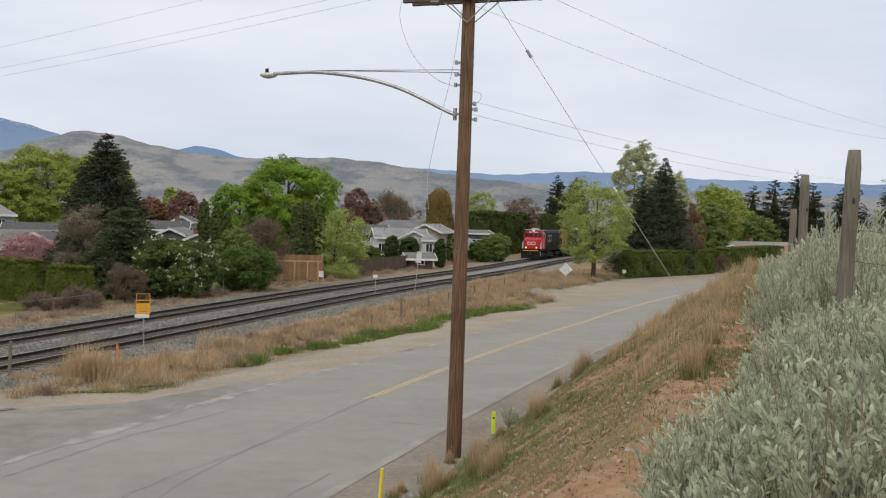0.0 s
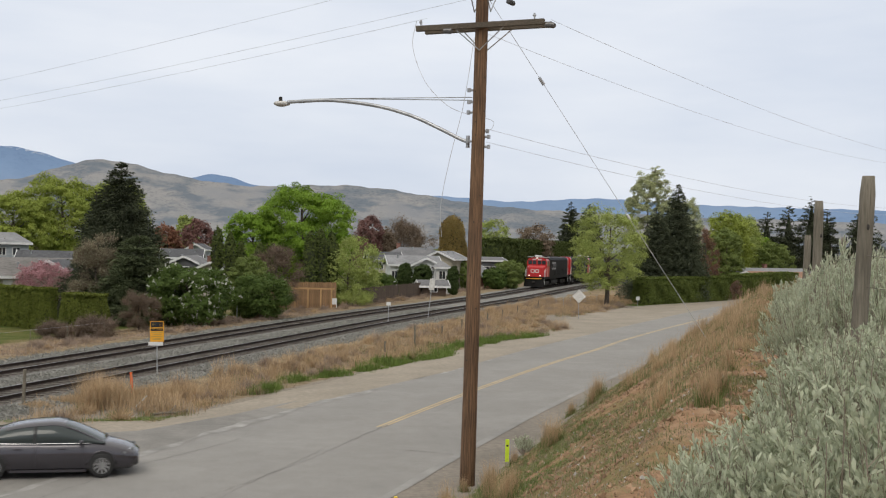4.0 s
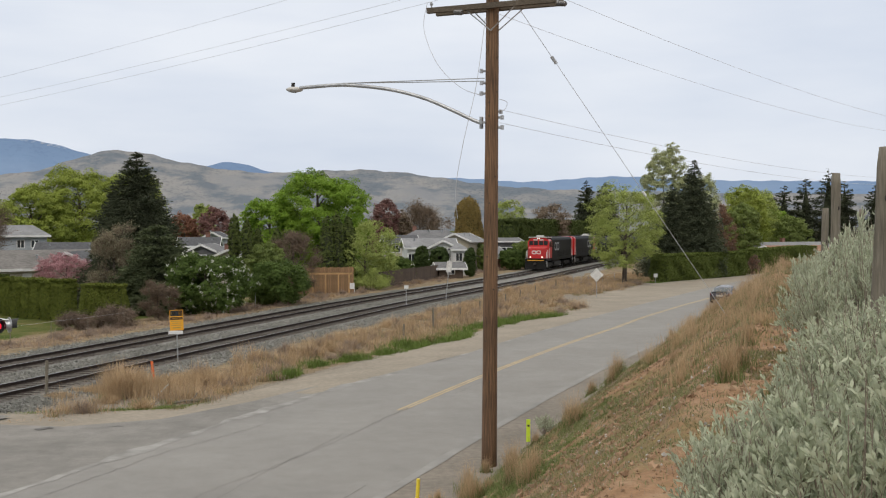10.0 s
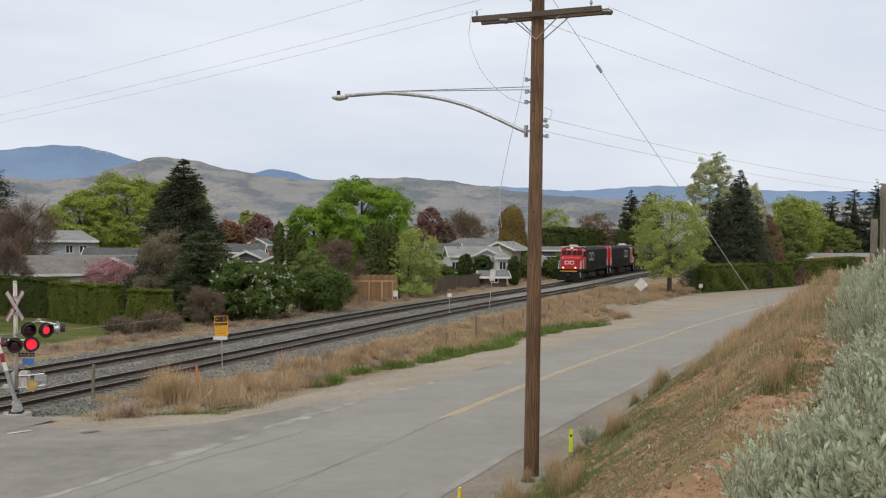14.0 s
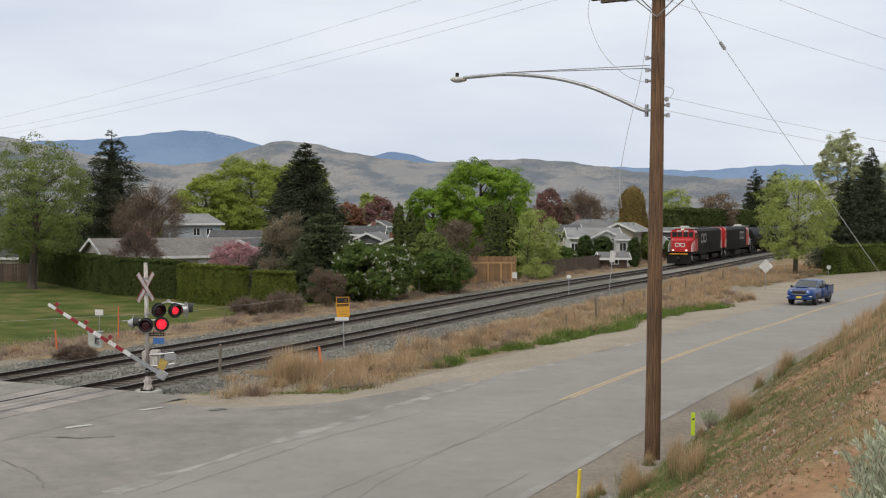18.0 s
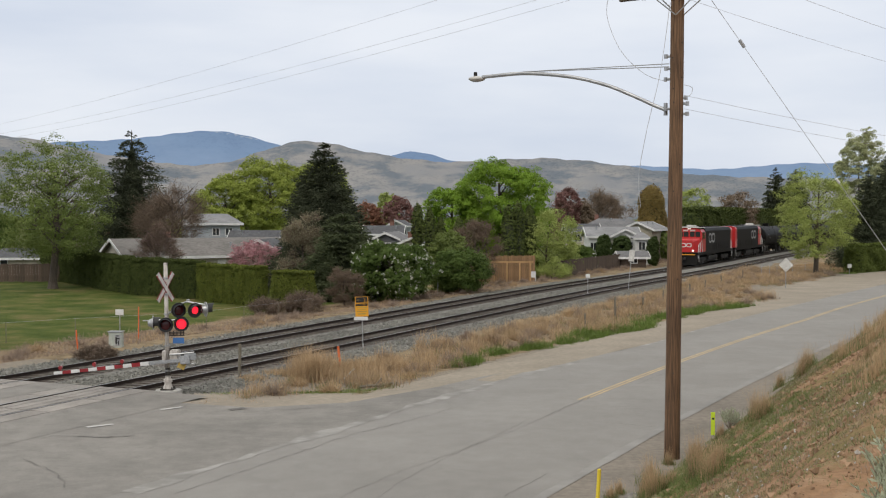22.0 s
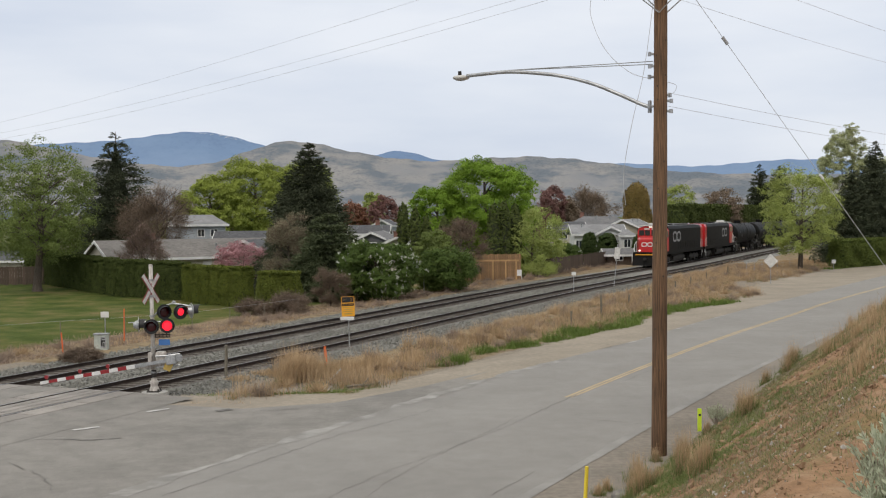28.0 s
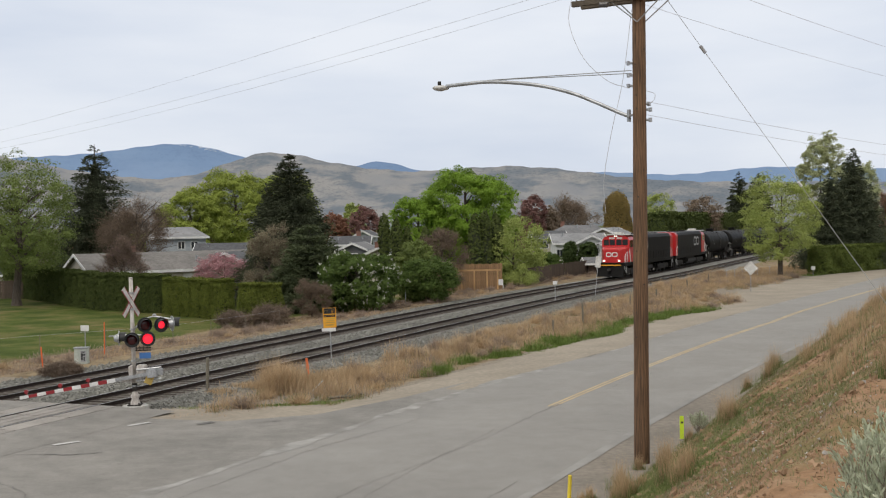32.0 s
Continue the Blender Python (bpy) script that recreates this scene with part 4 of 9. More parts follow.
def tree(name, label, x, y, h, r, leaf, seed, trunk=0.25, n=5000, size=0.22, low=0.25, squash=1.0, puff=1.0, gaps=0.35, category="tree", extra=None, limb=9, z=None):
    """A broad-leaved tree: trunk, limbs and an uneven crown of small leaves in rounded puffs."""
    rng = np.random.default_rng(seed)
    n, size = int(n * 5.6), size * 0.41
    z = float(ground_z(x, y)) if z is None else z
    t = thing(name, Matrix.Translation((x, y, z)), label, category)
    bm = bmesh.new()
    limbs(bm, rng, Vector((0, 0, 0)), h * 0.8, r, r * 0.75, limb, trunk)
    part("trunk", bm, M_BARK, t)
    cz, rz = h * (1 + low) / 2, h * (1 - low) / 2
    # Large puffs make the outline, each set with smaller ones.
    K1 = int(np.clip(150 * max(1.0, rz / r) / puff, 90, 300))
    g = (np.arange(K1) + 0.5) / K1
    turn = math.pi * (3 - math.sqrt(5)) * np.arange(K1) + seed
    D = np.stack([np.cos(turn) * np.sqrt(1 - (1 - 2 * g) ** 2), np.sin(turn) * np.sqrt(1 - (1 - 2 * g) ** 2), 1 - 2 * g], -1)
    D = unit(D + 0.16 * rng.normal(size=(K1, 3)))
    D /= (np.abs(D) ** 2.6).sum(1, keepdims=True) ** (1 / 2.6) * 0.96
    wob = 0.95 + 0.09 * np.sin(D[:, 0] * 3.1 + seed) * np.cos(D[:, 1] * 2.7 + seed * 2) + 0.07 * np.sin(D[:, 2] * 7 + D[:, 0] * 5 + seed) + 0.04 * rng.normal(size=K1)
    big = r * puff ** 0.5 * rng.uniform(0.19, 0.33, K1)
    deep = rng.random(K1) < 0.22
    rad = np.where(deep, (gaps + (1 - gaps) * rng.random(K1)) ** 0.5, 1.0) * wob
    C1 = D * rad[:, None] * (np.array([r, r, rz * squash]) - big[:, None] * np.array([0.8, 0.8, 0.72])) + np.array([0, 0, cz])
    K = K1 * 4
    own = np.repeat(np.arange(K1), 4)
    D2 = unit(rng.normal(size=(K, 3)) + np.array([0, 0, 0.2]))
    C = C1[own] + D2 * (big[own] * rng.uniform(0.3, 0.85, K))[:, None] * np.array([1, 1, 0.85])
    pr = big[own] * rng.uniform(0.40, 0.70, K)
    w = rng.integers(0, K, n)
    U = unit(rng.normal(size=(n, 3)))
    U[:, 2] = np.where(rng.random(n) < 0.7, np.abs(U[:, 2]), U[:, 2])
    P = C[w] + U * (rng.random(n) ** 0.25 * pr[w])[:, None] * np.array([1, 1, 0.78])
    P[:, 2] = np.maximum(P[:, 2], 0.04 * h)
    N = U + 0.5 * D2[w] + 0.5 * unit(C1 - np.array([0, 0, cz * 0.7]))[own[w]]
    crown = new("crown", raw_mesh("crown", leaf_facing(P, N, size, rng, 0.6, 0.55), 4, leaf))
    crown.parent = t
    if extra:
        mat, m2, s2 = extra
        k2 = max(1, m2 // 9)
        w = rng.integers(0, K, k2)
        U = unit(rng.normal(size=(k2, 3)) + np.array([0, -0.6, 0.7]))
        B = C[w] * np.array([1.03, 1.03, 1.0]) + U * (1.08 * pr[w])[:, None] * np.array([1, 1, 0.85])
        P = np.repeat(B, 9, 0) + rng.normal(size=(k2 * 9, 3)) * 0.055
        b = new("blossom", raw_mesh("blossom", leaf_quads(P, s2, rng), 4, mat))
        b.parent = t
    return t


def bare_tree(name, label, x, y, h, r, bud, seed, n=2600, size=0.12, trunk=0.22, category="tree"):
    """A tree in bud: a haze of fine twigs and small buds on spreading limbs."""
    rng = np.random.default_rng(seed)
    n, size = int(n * 2.6), size * 0.36
    t = thing(name, Matrix.Translation((x, y, float(ground_z(x, y)))), label, category)
    bm = bmesh.new()
    limbs(bm, rng, Vector((0, 0, 0)), h * 0.75, r, r * 0.95, 14, trunk)
    part("trunk", bm, M_BARK, t)
    m = 7000
    K = 60
    D = unit(rng.normal(size=(K, 3)) + np.array([0, 0, 0.55]))
    wob = 0.85 + 0.2 * np.sin(D[:, 0] * 4 + seed) * np.cos(D[:, 1] * 3)
    C = np.array([0, 0, h * 0.42]) + D * ((0.3 + 0.7 * rng.random(K)) ** 0.6 * wob)[:, None] * np.array([r * 0.88, r * 0.88, h * 0.5])
    w = rng.integers(0, K, m)
    A = C[w] + rng.normal(size=(m, 3)) * 0.07 * r
    out = unit(C[w] - np.array([0, 0, h * 0.3]))
    B = A + unit(out + 0.7 * rng.normal(size=(m, 3))) * rng.uniform(0.1, 0.30, m)[:, None] * r
    B[:, 2] = np.maximum(B[:, 2], 0.03)
    side = unit(np.cross(B - A, rng.normal(size=(m, 3)))) * 0.0075 * (1 + r / 4)
    tw = new("twig_haze", raw_mesh("twig_haze", np.stack([A - side, A + side, B], 1), 3, M_TWIG))
    tw.parent = t
    w = rng.integers(0, m, n)
    f = rng.random((n, 1))
    P = A[w] * (1 - f) + B[w] * f + rng.normal(size=(n, 3)) * 0.03 * r
    P[:, 2] = np.maximum(P[:, 2], 0.03)
    cr = new("crown", raw_mesh("crown", leaf_quads(P, size, rng), 4, bud))
    cr.parent = t
    return t


def conifer(name, label, x, y, h, r, leaf, seed, levels=26, per=13, low=0.08, droop=0.25, size=0.3, power=0.85, category="conifer", tiers=0):
    """A conifer: whorls of drooping branches set with needle sprays."""
    levels, per, size = int(levels * 1.6), int(per * 1.2), size * 0.42
    rng = np.random.default_rng(seed)
    t = thing(name, Matrix.Translation((x, y, float(ground_z(x, y)))), label, category)
    bm = bmesh.new()
    rod(bm, (0, 0, -0.2), (0, 0, h * 0.55), 0.028 * h, 0.015 * h, 9)
    rod(bm, (0, 0, h * 0.55), (0, 0, h * 0.985), 0.015 * h, 0.02, 7)
    part("trunk", bm, M_BARK, t)
    # Solid cone added inside the crown, its colour standing for inner shade.
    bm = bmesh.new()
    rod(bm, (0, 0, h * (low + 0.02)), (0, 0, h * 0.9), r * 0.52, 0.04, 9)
    part("inner_crown", bm, M_INNER, t, "solid cone painted with the dark of the inner crown")
    C, A = [], []
    for i in range(levels * per):
        f = 1 - math.sqrt(rng.random()) if rng.random() < 0.75 else rng.random()
        if tiers:
            f = min((math.floor(f * tiers) + 0.5 + 0.16 * rng.normal()) / tiers, 0.99)
            f = max(f, 0.01)
        z = h * (low + (0.985 - low) * f)
        rr = r * ((1 - f) ** power) + 0.10
        a = rng.random() * 2 * math.pi
        bulge = 1 + 0.16 * math.sin(2 * a + seed) + 0.12 * math.sin(3 * a - f * 9 + seed)
        ln = rr * rng.uniform(0.68, 1.06) * bulge
        d = np.array([math.cos(a), math.sin(a), rng.uniform(-droop, droop * 0.5) + 0.35 * f])
        m = max(6, int(ln / size * 4.2))
        q = rng.random(m) ** 0.6
        P = np.array([0, 0, z]) + d * (q * ln)[:, None] + np.array([0, 0, -1.0]) * (0.10 * ln * q * q)[:, None]
        side = np.array([-math.sin(a), math.cos(a), 0])
        w = rng.normal(size=m)
        P += side * (w * 0.17 * ln * (1 - 0.6 * q))[:, None]
        P[:, 2] += rng.normal(size=m) * 0.05 * ln
        P[:, 2] -= np.abs(rng.normal(size=m)) * 0.24 * size
        C.append(P)
        A.append(np.tile(d, (m, 1)) + side * (w * 0.6)[:, None] + np.array([0, 0, -0.25]) + 0.15 * rng.normal(size=(m, 3)))
    C, A = np.concatenate(C), np.concatenate(A)
    cr = new("crown", raw_mesh("crown", leaf_quads(C, size, rng, A, 0.30, 0.7), 4, leaf))
    cr.parent = t
    return t


def column_mesh(name, h, r, leaf, seed, n=2200, size=0.10, flat_top=0.7, square=0.0):
    """A clipped or columnar evergreen's foliage, dense at its skin."""
    rng = np.random.default_rng(seed)
    a = rng.random(n) * 2 * math.pi
    f = rng.random(n) ** 0.8
    prof = np.where(f > flat_top, np.sqrt(np.clip(1 - ((f - flat_top) / (1 - flat_top)) ** 2, 0, 1)), 1.0) * (0.95 + 0.05 * np.sin(f * 9 + seed) if square else 0.86 + 0.14 * np.sin(f * 9 + seed))
    sq = 1 + square * (1 / np.maximum(np.abs(np.cos(a)), np.abs(np.sin(a))) - 1)
    rr = r * prof * sq * (0.80 + 0.24 * rng.random(n)) * (1 + 0.08 * np.sin(a * 3 + f * 7 + seed))
    P = np.stack([np.cos(a) * rr, np.sin(a) * rr, f * h * (1 + 0.02 * rng.normal(size=n))], -1)
    if flat_top > 0.8:
        k = n // 4
        P[:k, :2] = np.stack([np.cos(a[:k]), np.sin(a[:k])], -1) * (r * sq[:k] * np.sqrt(rng.random(k)) * 0.95)[:, None]
        P[:k, 2] = h * (0.985 + 0.02 * rng.normal(size=k))
    N = np.stack([np.cos(a), np.sin(a), 0.35 + 0.9 * np.clip((f - flat_top) / (1 - flat_top), 0, 1)], -1)
    if flat_top > 0.8:
        N[:k] = (0, 0, 1)
    return raw_mesh(name, leaf_facing(P, N, size, rng, 0.5, 0.5), 4, leaf)


def core_mesh(name, h, r, material, square=0.5):
    bm = bmesh.new()
    k = 10
    rings = []
    for z, q in ((0, 0.6), (h * 0.3, 0.68), (h * 0.75, 0.66), (h * 0.93, 0.45)):
        rings.append([(math.cos(2 * math.pi * i / k) * r * q, math.sin(2 * math.pi * i / k) * r * q, z) for i in range(k)])
    loft(bm, rings)
    me = bpy.data.meshes.new(name)
    bm.to_mesh(me)
    bm.free()
    me.materials.append(material)
    return me




def thuja(x, y, h, r, leaf, seed, label="dark green columnar cedar shrub", n=1500, size=0.16):
    t = thing("columnar_cedar", Matrix.Translation((x, y, float(ground_z(x, y)))), label, "cedar", "columnar cedars")
    # Solid core added behind the leaves, painted dark for the shade inside.
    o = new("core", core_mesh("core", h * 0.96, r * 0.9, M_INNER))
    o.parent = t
    o = new("foliage", column_mesh("foliage", h, r, leaf, seed, n, size, 0.45))
    o.parent = t
    return t


def hedge(name, label, pts, h, r, step, leaf, seed, n=2600, size=0.09, square=0.75):
    """A clipped hedge grown of single shrubs along a line."""
    meshes = [column_mesh("shrub", h * q, r, leaf, seed + i, n, size, 0.86, square) for i, q in enumerate((1.0, 0.97, 1.02))]
    # A dark solid filling for each shrub stands in for its shaded inside.
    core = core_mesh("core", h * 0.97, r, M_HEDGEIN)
    t = thing(name, Matrix.Translation((pts[0][0], pts[0][1], float(ground_z(*pts[0])))), label, "hedge")
    i = 0
    for (x0, y0), (x1, y1) in zip(pts[:-1], pts[1:]):
        ln = math.hypot(x1 - x0, y1 - y0)
        for j in range(int(ln / step)):
            f = j * step / ln
            x, y = x0 + (x1 - x0) * f - pts[0][0], y0 + (y1 - y0) * f - pts[0][1]
            dz = float(ground_z(x + pts[0][0], y + pts[0][1]) - ground_z(*pts[0]))
            s = shared("shrub", meshes[i % 3], t, Matrix.Translation((x, y, dz)) @ pose(0, 0, 0, 0, 0, -math.degrees(math.atan2(x1 - x0, y1 - y0)) + 90 * (i % 4)))
            shared("shade_core", core, s)
            i += 1
    return t


L_PALE = leafy("pale_poplar_leaves", (0.38, 0.42, 0.22), (0.54, 0.56, 0.32), 0.4)
# Along the far side of the railway, from the park towards the bend.
tree("maple_tree", "half-leafed olive green maple on the lawn", -34.2, 99.4, 12.4, 5.3, L_OLIVE, 11, 0.34, 7000, 0.20, 0.17, 1.0, 0.7, 0.05, limb=24)
conifer("spruce_tree", "tall dark spruce behind the houses", -34.4, 125.0, 15.6, 5.4, L_SPRUCE, 12, 20, 15, 0.12, 0.3, 0.40, 0.62, tiers=13)
bare_tree("budding_tree", "brown budding tree behind the bungalow", -29.6, 121.5, 10.6, 5.6, L_BUD, 13, 4600, 0.17)
bare_tree("plum_tree", "small plum tree with pale pink blossom", -26.0, 103.0, 5.9, 2.9, L_PALEPINK, 14, 1700, 0.12, 0.12)
tree("willow_tree", "yellow-green willow behind the houses", -28.8, 150.0, 11.2, 4.9, L_WILLOW, 15, 0.4, 8000, 0.30, 0.05, 1.0, 1, 0.4)
tree("willow_tree", "yellow-green willow behind the houses", -24.2, 155.0, 13.9, 6.0, L_WILLOW, 16, 0.4, 11000, 0.30, 0.05, 1.0, 1, 0.4)
tree("willow_tree", "yellow-green willow behind the dark spruce", -18.4, 160.0, 13.4, 4.8, L_WILLOW, 18, 0.4, 7000, 0.30, 0.05, 1.0, 1, 0.4)
conifer("spruce_tree", "dense dark spruce beside the hedge", -10.7, 97.0, 12.7, 5.7, L_SPRUCE, 17, 34, 24, 0.06, 0.22, 0.30, 0.72, tiers=17)
conifer("spruce_tree", "slim dark spruce beside a larger one", -13.0, 100.0, 10.4, 2.2, L_SPRUCE, 18, 22, 12, 0.12, 0.25, 0.3, 0.75)
bare_tree("budding_tree", "brown twiggy shrub in bud", -11.6, 90.0, 7.6, 2.3, L_TAN, 19, 4600, 0.13, 0.12)
conifer("pine_tree", "low spreading grey-green pine beside the hedge", -8.4, 89.0, 6.8, 3.2, L_PINE, 20, 20, 22, 0.05, 0.22, 0.30, 0.55, "pine", 8)
tree("cherry_tree", "small cherry tree in pink blossom", -17.3, 103.5, 4.2, 2.6, L_PINK, 21, 0.1, 3000, 0.16, 0.1, 1.0, 0.8, 0.25)
tree("flowering_shrub", "large green shrub with white flower clusters", -4.5, 87.0, 4.5, 3.1, L_SHRUB, 22, 0.12, 6500, 0.20, 0.0, 1.0, 0.8, 0.45, "shrub", (L_WHITEFL, 3000, 0.06))
tree("green_shrub", "fresh green shrub beside the white-flowered one", -0.4, 96.5, 5.1, 1.8, L_OLIVE, 23, 0.1, 3400, 0.19, 0.0, 1.0, 1, 0.4, "shrub")
tree("green_shrub", "green shrub at the back of the gardens", 0.6, 93.5, 3.5, 2.6, L_SHRUB, 24, 0.1, 3400, 0.2, 0.0, 1.0, 1, 0.5, "shrub")
thuja(-3.4, 112.0, 7.5, 0.75, L_DTHUJA, 25)
thuja(-2.2, 110.5, 7.0, 0.75, L_DTHUJA, 26)
thuja(-1.2, 112.5, 6.2, 0.7, L_DTHUJA, 27)
tree("maple_tree", "big round bright green maple above the roofs", 5.6, 130.0, 12.6, 5.7, L_MAPLE, 28, 0.45, 13000, 0.27, 0.10, 1.0, 0.9, 0.55)
tree("maple_tree", "smaller bright green maple beside the big one", 0.0, 128.0, 9.7, 3.4, L_MAPLE, 29, 0.35, 6500, 0.26, 0.10, 1.0, 0.9, 0.5)
for i, (x, y, h) in enumerate(((5.4, 114.0, 7.3), (6.4, 114.6, 7.6), (7.6, 116.0, 7.3), (0.6, 117.0, 6.2), (1.8, 117.5, 6.0))):
    thuja(x, y, h, 0.95, L_DTHUJA, 30 + i)
bare_tree("budding_tree", "grey-brown garden tree in bud", 2.2, 107.0, 7.4, 2.5, L_BUD, 36, 1500, 0.13, 0.12)
tree("young_tree", "airy yellow-green young tree beside the railway", 9.5, 117.5, 6.9, 3.5, L_SPRING, 37, 0.14, 3400, 0.20, 0.06, 1.0, 0.8, 0.25)
tree("green_shrub", "low fresh green shrub by the fence", 9.7, 114.8, 1.6, 2.2, L_SPRING, 38, 0.05, 1500, 0.11, 0.0, 1.0, 1, 0.4, "shrub")
for i, (x, y, h, r, leaf) in enumerate(((19.4, 200, 11, 2.5, L_PLUM), (22.5, 205, 9, 2.4, L_BUD), (-8.8, 190, 9.4, 2.6, L_PLUM), (-14.0, 195, 8.4, 2.6, L_REDBUD), (-11, 200, 10, 2.2, L_SPRING), (46, 225, 11.6, 4, L_SPRING), (56, 230, 11, 4.5, L_BUD))):
    tree("garden_tree", ("reddish plum tree far behind the roofs", "brown tree far behind the roofs", "fresh green tree far behind the roofs")[0 if leaf in (L_PLUM, L_REDBUD) else 1 if leaf == L_BUD else 2], x, y, h, r, leaf, 50 + i, 0.2, 2200, 0.36, 0.1, 1.0, 1, 0.4)
bare_tree("budding_tree", "large pale brown tree in bud far behind the roofs", 28.1, 220.0, 12.6, 6.6, L_BUD, 60, 4200, 0.3)
bare_tree("budding_tree", "large pale brown tree in bud far behind the roofs", 23.0, 228.0, 10.2, 5.4, L_BUD, 61, 3200, 0.3)
thuja(30.6, 180.0, 10.8, 2.9, L_GOLD, 62, "tall rounded golden green cedar", 16000, 0.17)
hedge("tall_hedge", "tall dark evergreen hedge behind the train", [(40.0, 195.4), (57.0, 232.0), (78.0, 278.0)], 7.6, 2.2, 2.9, L_DTHUJA, 63, 4200, 0.18, 0.3)
conifer("spruce_tree", "dark spruce behind the railway bend", 73.0, 265.0, 17.6, 4.6, L_SPRUCE, 64, 24, 14, 0.06, 0.2, 0.7, 0.6)
conifer("spruce_tree", "dark spruce behind the railway bend", 79.5, 272.0, 17.2, 4.6, L_SPRUCE, 65, 24, 14, 0.06, 0.2, 0.7, 0.6)
tree("young_tree", "bright yellow-green tree beside the tracks", 38.0, 122.5, 10.8, 4.2, L_SPRING, 66, 0.26, 5200, 0.20, 0.14, 1.0, 0.8, 0.2, limb=14)
tree("poplar_tree", "tall pale poplar just coming into leaf", 66.0, 190.0, 19.6, 4.2, L_PALE, 67, 0.2, 15000, 0.25, 0.06, 1.0, 0.6, 0.3)
tree("poplar_tree", "pale poplar just coming into leaf", 76.0, 200.0, 15.2, 3.8, L_PALE, 68, 0.3, 4500, 0.32, 0.1, 1.0, 0.75, 0.3)
conifer("spruce_tree", "large dark spruce behind the clipped hedge", 52.4, 140.0, 14.8, 5.3, L_FIR, 69, 34, 20, 0.04, 0.25, 0.34, 0.8)
conifer("spruce_tree", "dark spruce behind the clipped hedge", 48.7, 137.5, 11.6, 4.4, L_FIR, 70, 28, 18, 0.04, 0.25, 0.34, 0.75)
bare_tree("budding_tree", "rusty budding tree beside the spruces", 60.3, 150.0, 10.7, 2.1, L_REDBUD, 72, 2600, 0.18, 0.14)
for i, (x, y, h, r, leaf) in enumerate(((76, 180, 12.8, 4.2, L_WILLOW), (82, 190, 12.4, 4.6, L_SPRING), (72, 172, 9.5, 3.2, L_OLIVE), (88, 196, 9.5, 3.6, L_MAPLE), (86, 184, 8, 3, L_OLIVE))):
    tree("street_tree", "leafy spring tree among the gardens", x, y, h, r, leaf, 80 + i, 0.2, 3600, 0.36, 0.05, 1.0, 1, 0.4)
for i, (x, y, h, r) in enumerate(((92.3, 201, 13.9, 4.4), (96.5, 201, 15.2, 4.2), (100.4, 200, 17.0, 4.6), (104.0, 201, 14.6, 4.0), (109.5, 200, 14.0, 4.4), (112.0, 201, 15.6, 4.4), (118.5, 198, 17.0, 4.6), (90, 217, 12.4, 3.6), (86.5, 224, 11.6, 3.4), (125, 200, 14, 5))):
    conifer("fir_tree", "dark fir on the skyline beside the road", x, y, h, r, L_SPRUCE, 90 + i, 18, 11, 0.04, 0.22, 0.55, 0.55)

conifer("spruce_tree", "small dark spruce at the edge of the lawn", -23.4, 57.0, 2.5, 0.9, L_SPRUCE, 109, 14, 10, 0.02, 0.2, 0.12)

for i, (x, y, h, r, leaf) in enumerate(((18.5, 143.6, 4.0, 1.0, L_DARKSHRUB), (20.8, 144.2, 3.9, 1.25, L_DARKSHRUB), (24.6, 143.8, 3.5, 0.75, L_DARKSHRUB), (14.0, 131.0, 3.2, 2.0, L_SHRUB), (12.2, 126.0, 2.6, 1.6, L_OLIVE), (23.4, 149.0, 3.4, 1.6, L_SHRUB), (26.5, 163.5, 3.6, 1.6, L_DARKSHRUB), (29.5, 166.0, 4.2, 2.0, L_OLIVE), (37.0, 168.0, 4.2, 2.3, L_OLIVE), (34.6, 166.0, 3.2, 1.8, L_SHRUB))):
    tree("garden_shrub", "dark evergreen shrub before the white houses" if leaf is L_DARKSHRUB else "leafy green shrub behind the dark board fence", x, y, h, r, leaf, 130 + i, 0.07, 2600, 0.3, 0.0, 1.0, 1, 0.4, "shrub", limb=5)

# Gardens and orchards of the town between the houses and the hills.
for i in range(46):
    rng = random.Random(300 + i)
    x, y = -112 + 2.05 * i + rng.uniform(-2, 2), rng.uniform(165, 250)
    if x > -34:
        y = rng.uniform(215, 290)
    leaf = rng.choice((L_OLIVE, L_WILLOW, L_SHRUB, L_BUD, L_SHRUB, L_PLUM, L_TAN))
    kind = "brown tree in bud among the far gardens" if leaf in (L_BUD, L_TAN) else "reddish plum tree among the far gardens" if leaf is L_PLUM else "green spring tree among the far gardens"
    tree("garden_tree", kind, x, y, rng.uniform(4.5, 7.6), rng.uniform(3.0, 5.0), leaf, 300 + i, 0.2, 1100, 0.5, 0.0, 1.0, 1, 0.4, limb=5)

# Hedges.
hedge("cedar_hedge", "tall dark cedar hedge along the back of the park lawn", [(-39.0, 112.6), (-26.4, 95.9), (-19.0, 89.6)], 2.9, 0.95, 1.35, L_DTHUJA, 114, 9000, 0.07, 0.3)
hedge("cedar_hedge", "clipped yellow-green cedar hedge round the park lawn", [(-18.6, 88.4), (-12.4, 80.8)], 2.75, 0.86, 1.45, L_THUJA, 110, 11000, 0.065, 0.25)
hedge("cedar_hedge", "squarely clipped yellow-green cedar at the end of the hedge", [(-11.5, 79.7), (-8.4, 79.5)], 2.65, 0.95, 1.15, L_THUJA, 122, 11000, 0.065, 0.6)
hedge("cedar_hedge", "clipped dark green hedge beside the road", [(44.2, 127.8), (61.0, 144.4)], 3.0, 1.3, 1.4, L_ROADHEDGE, 113, 9000, 0.085)
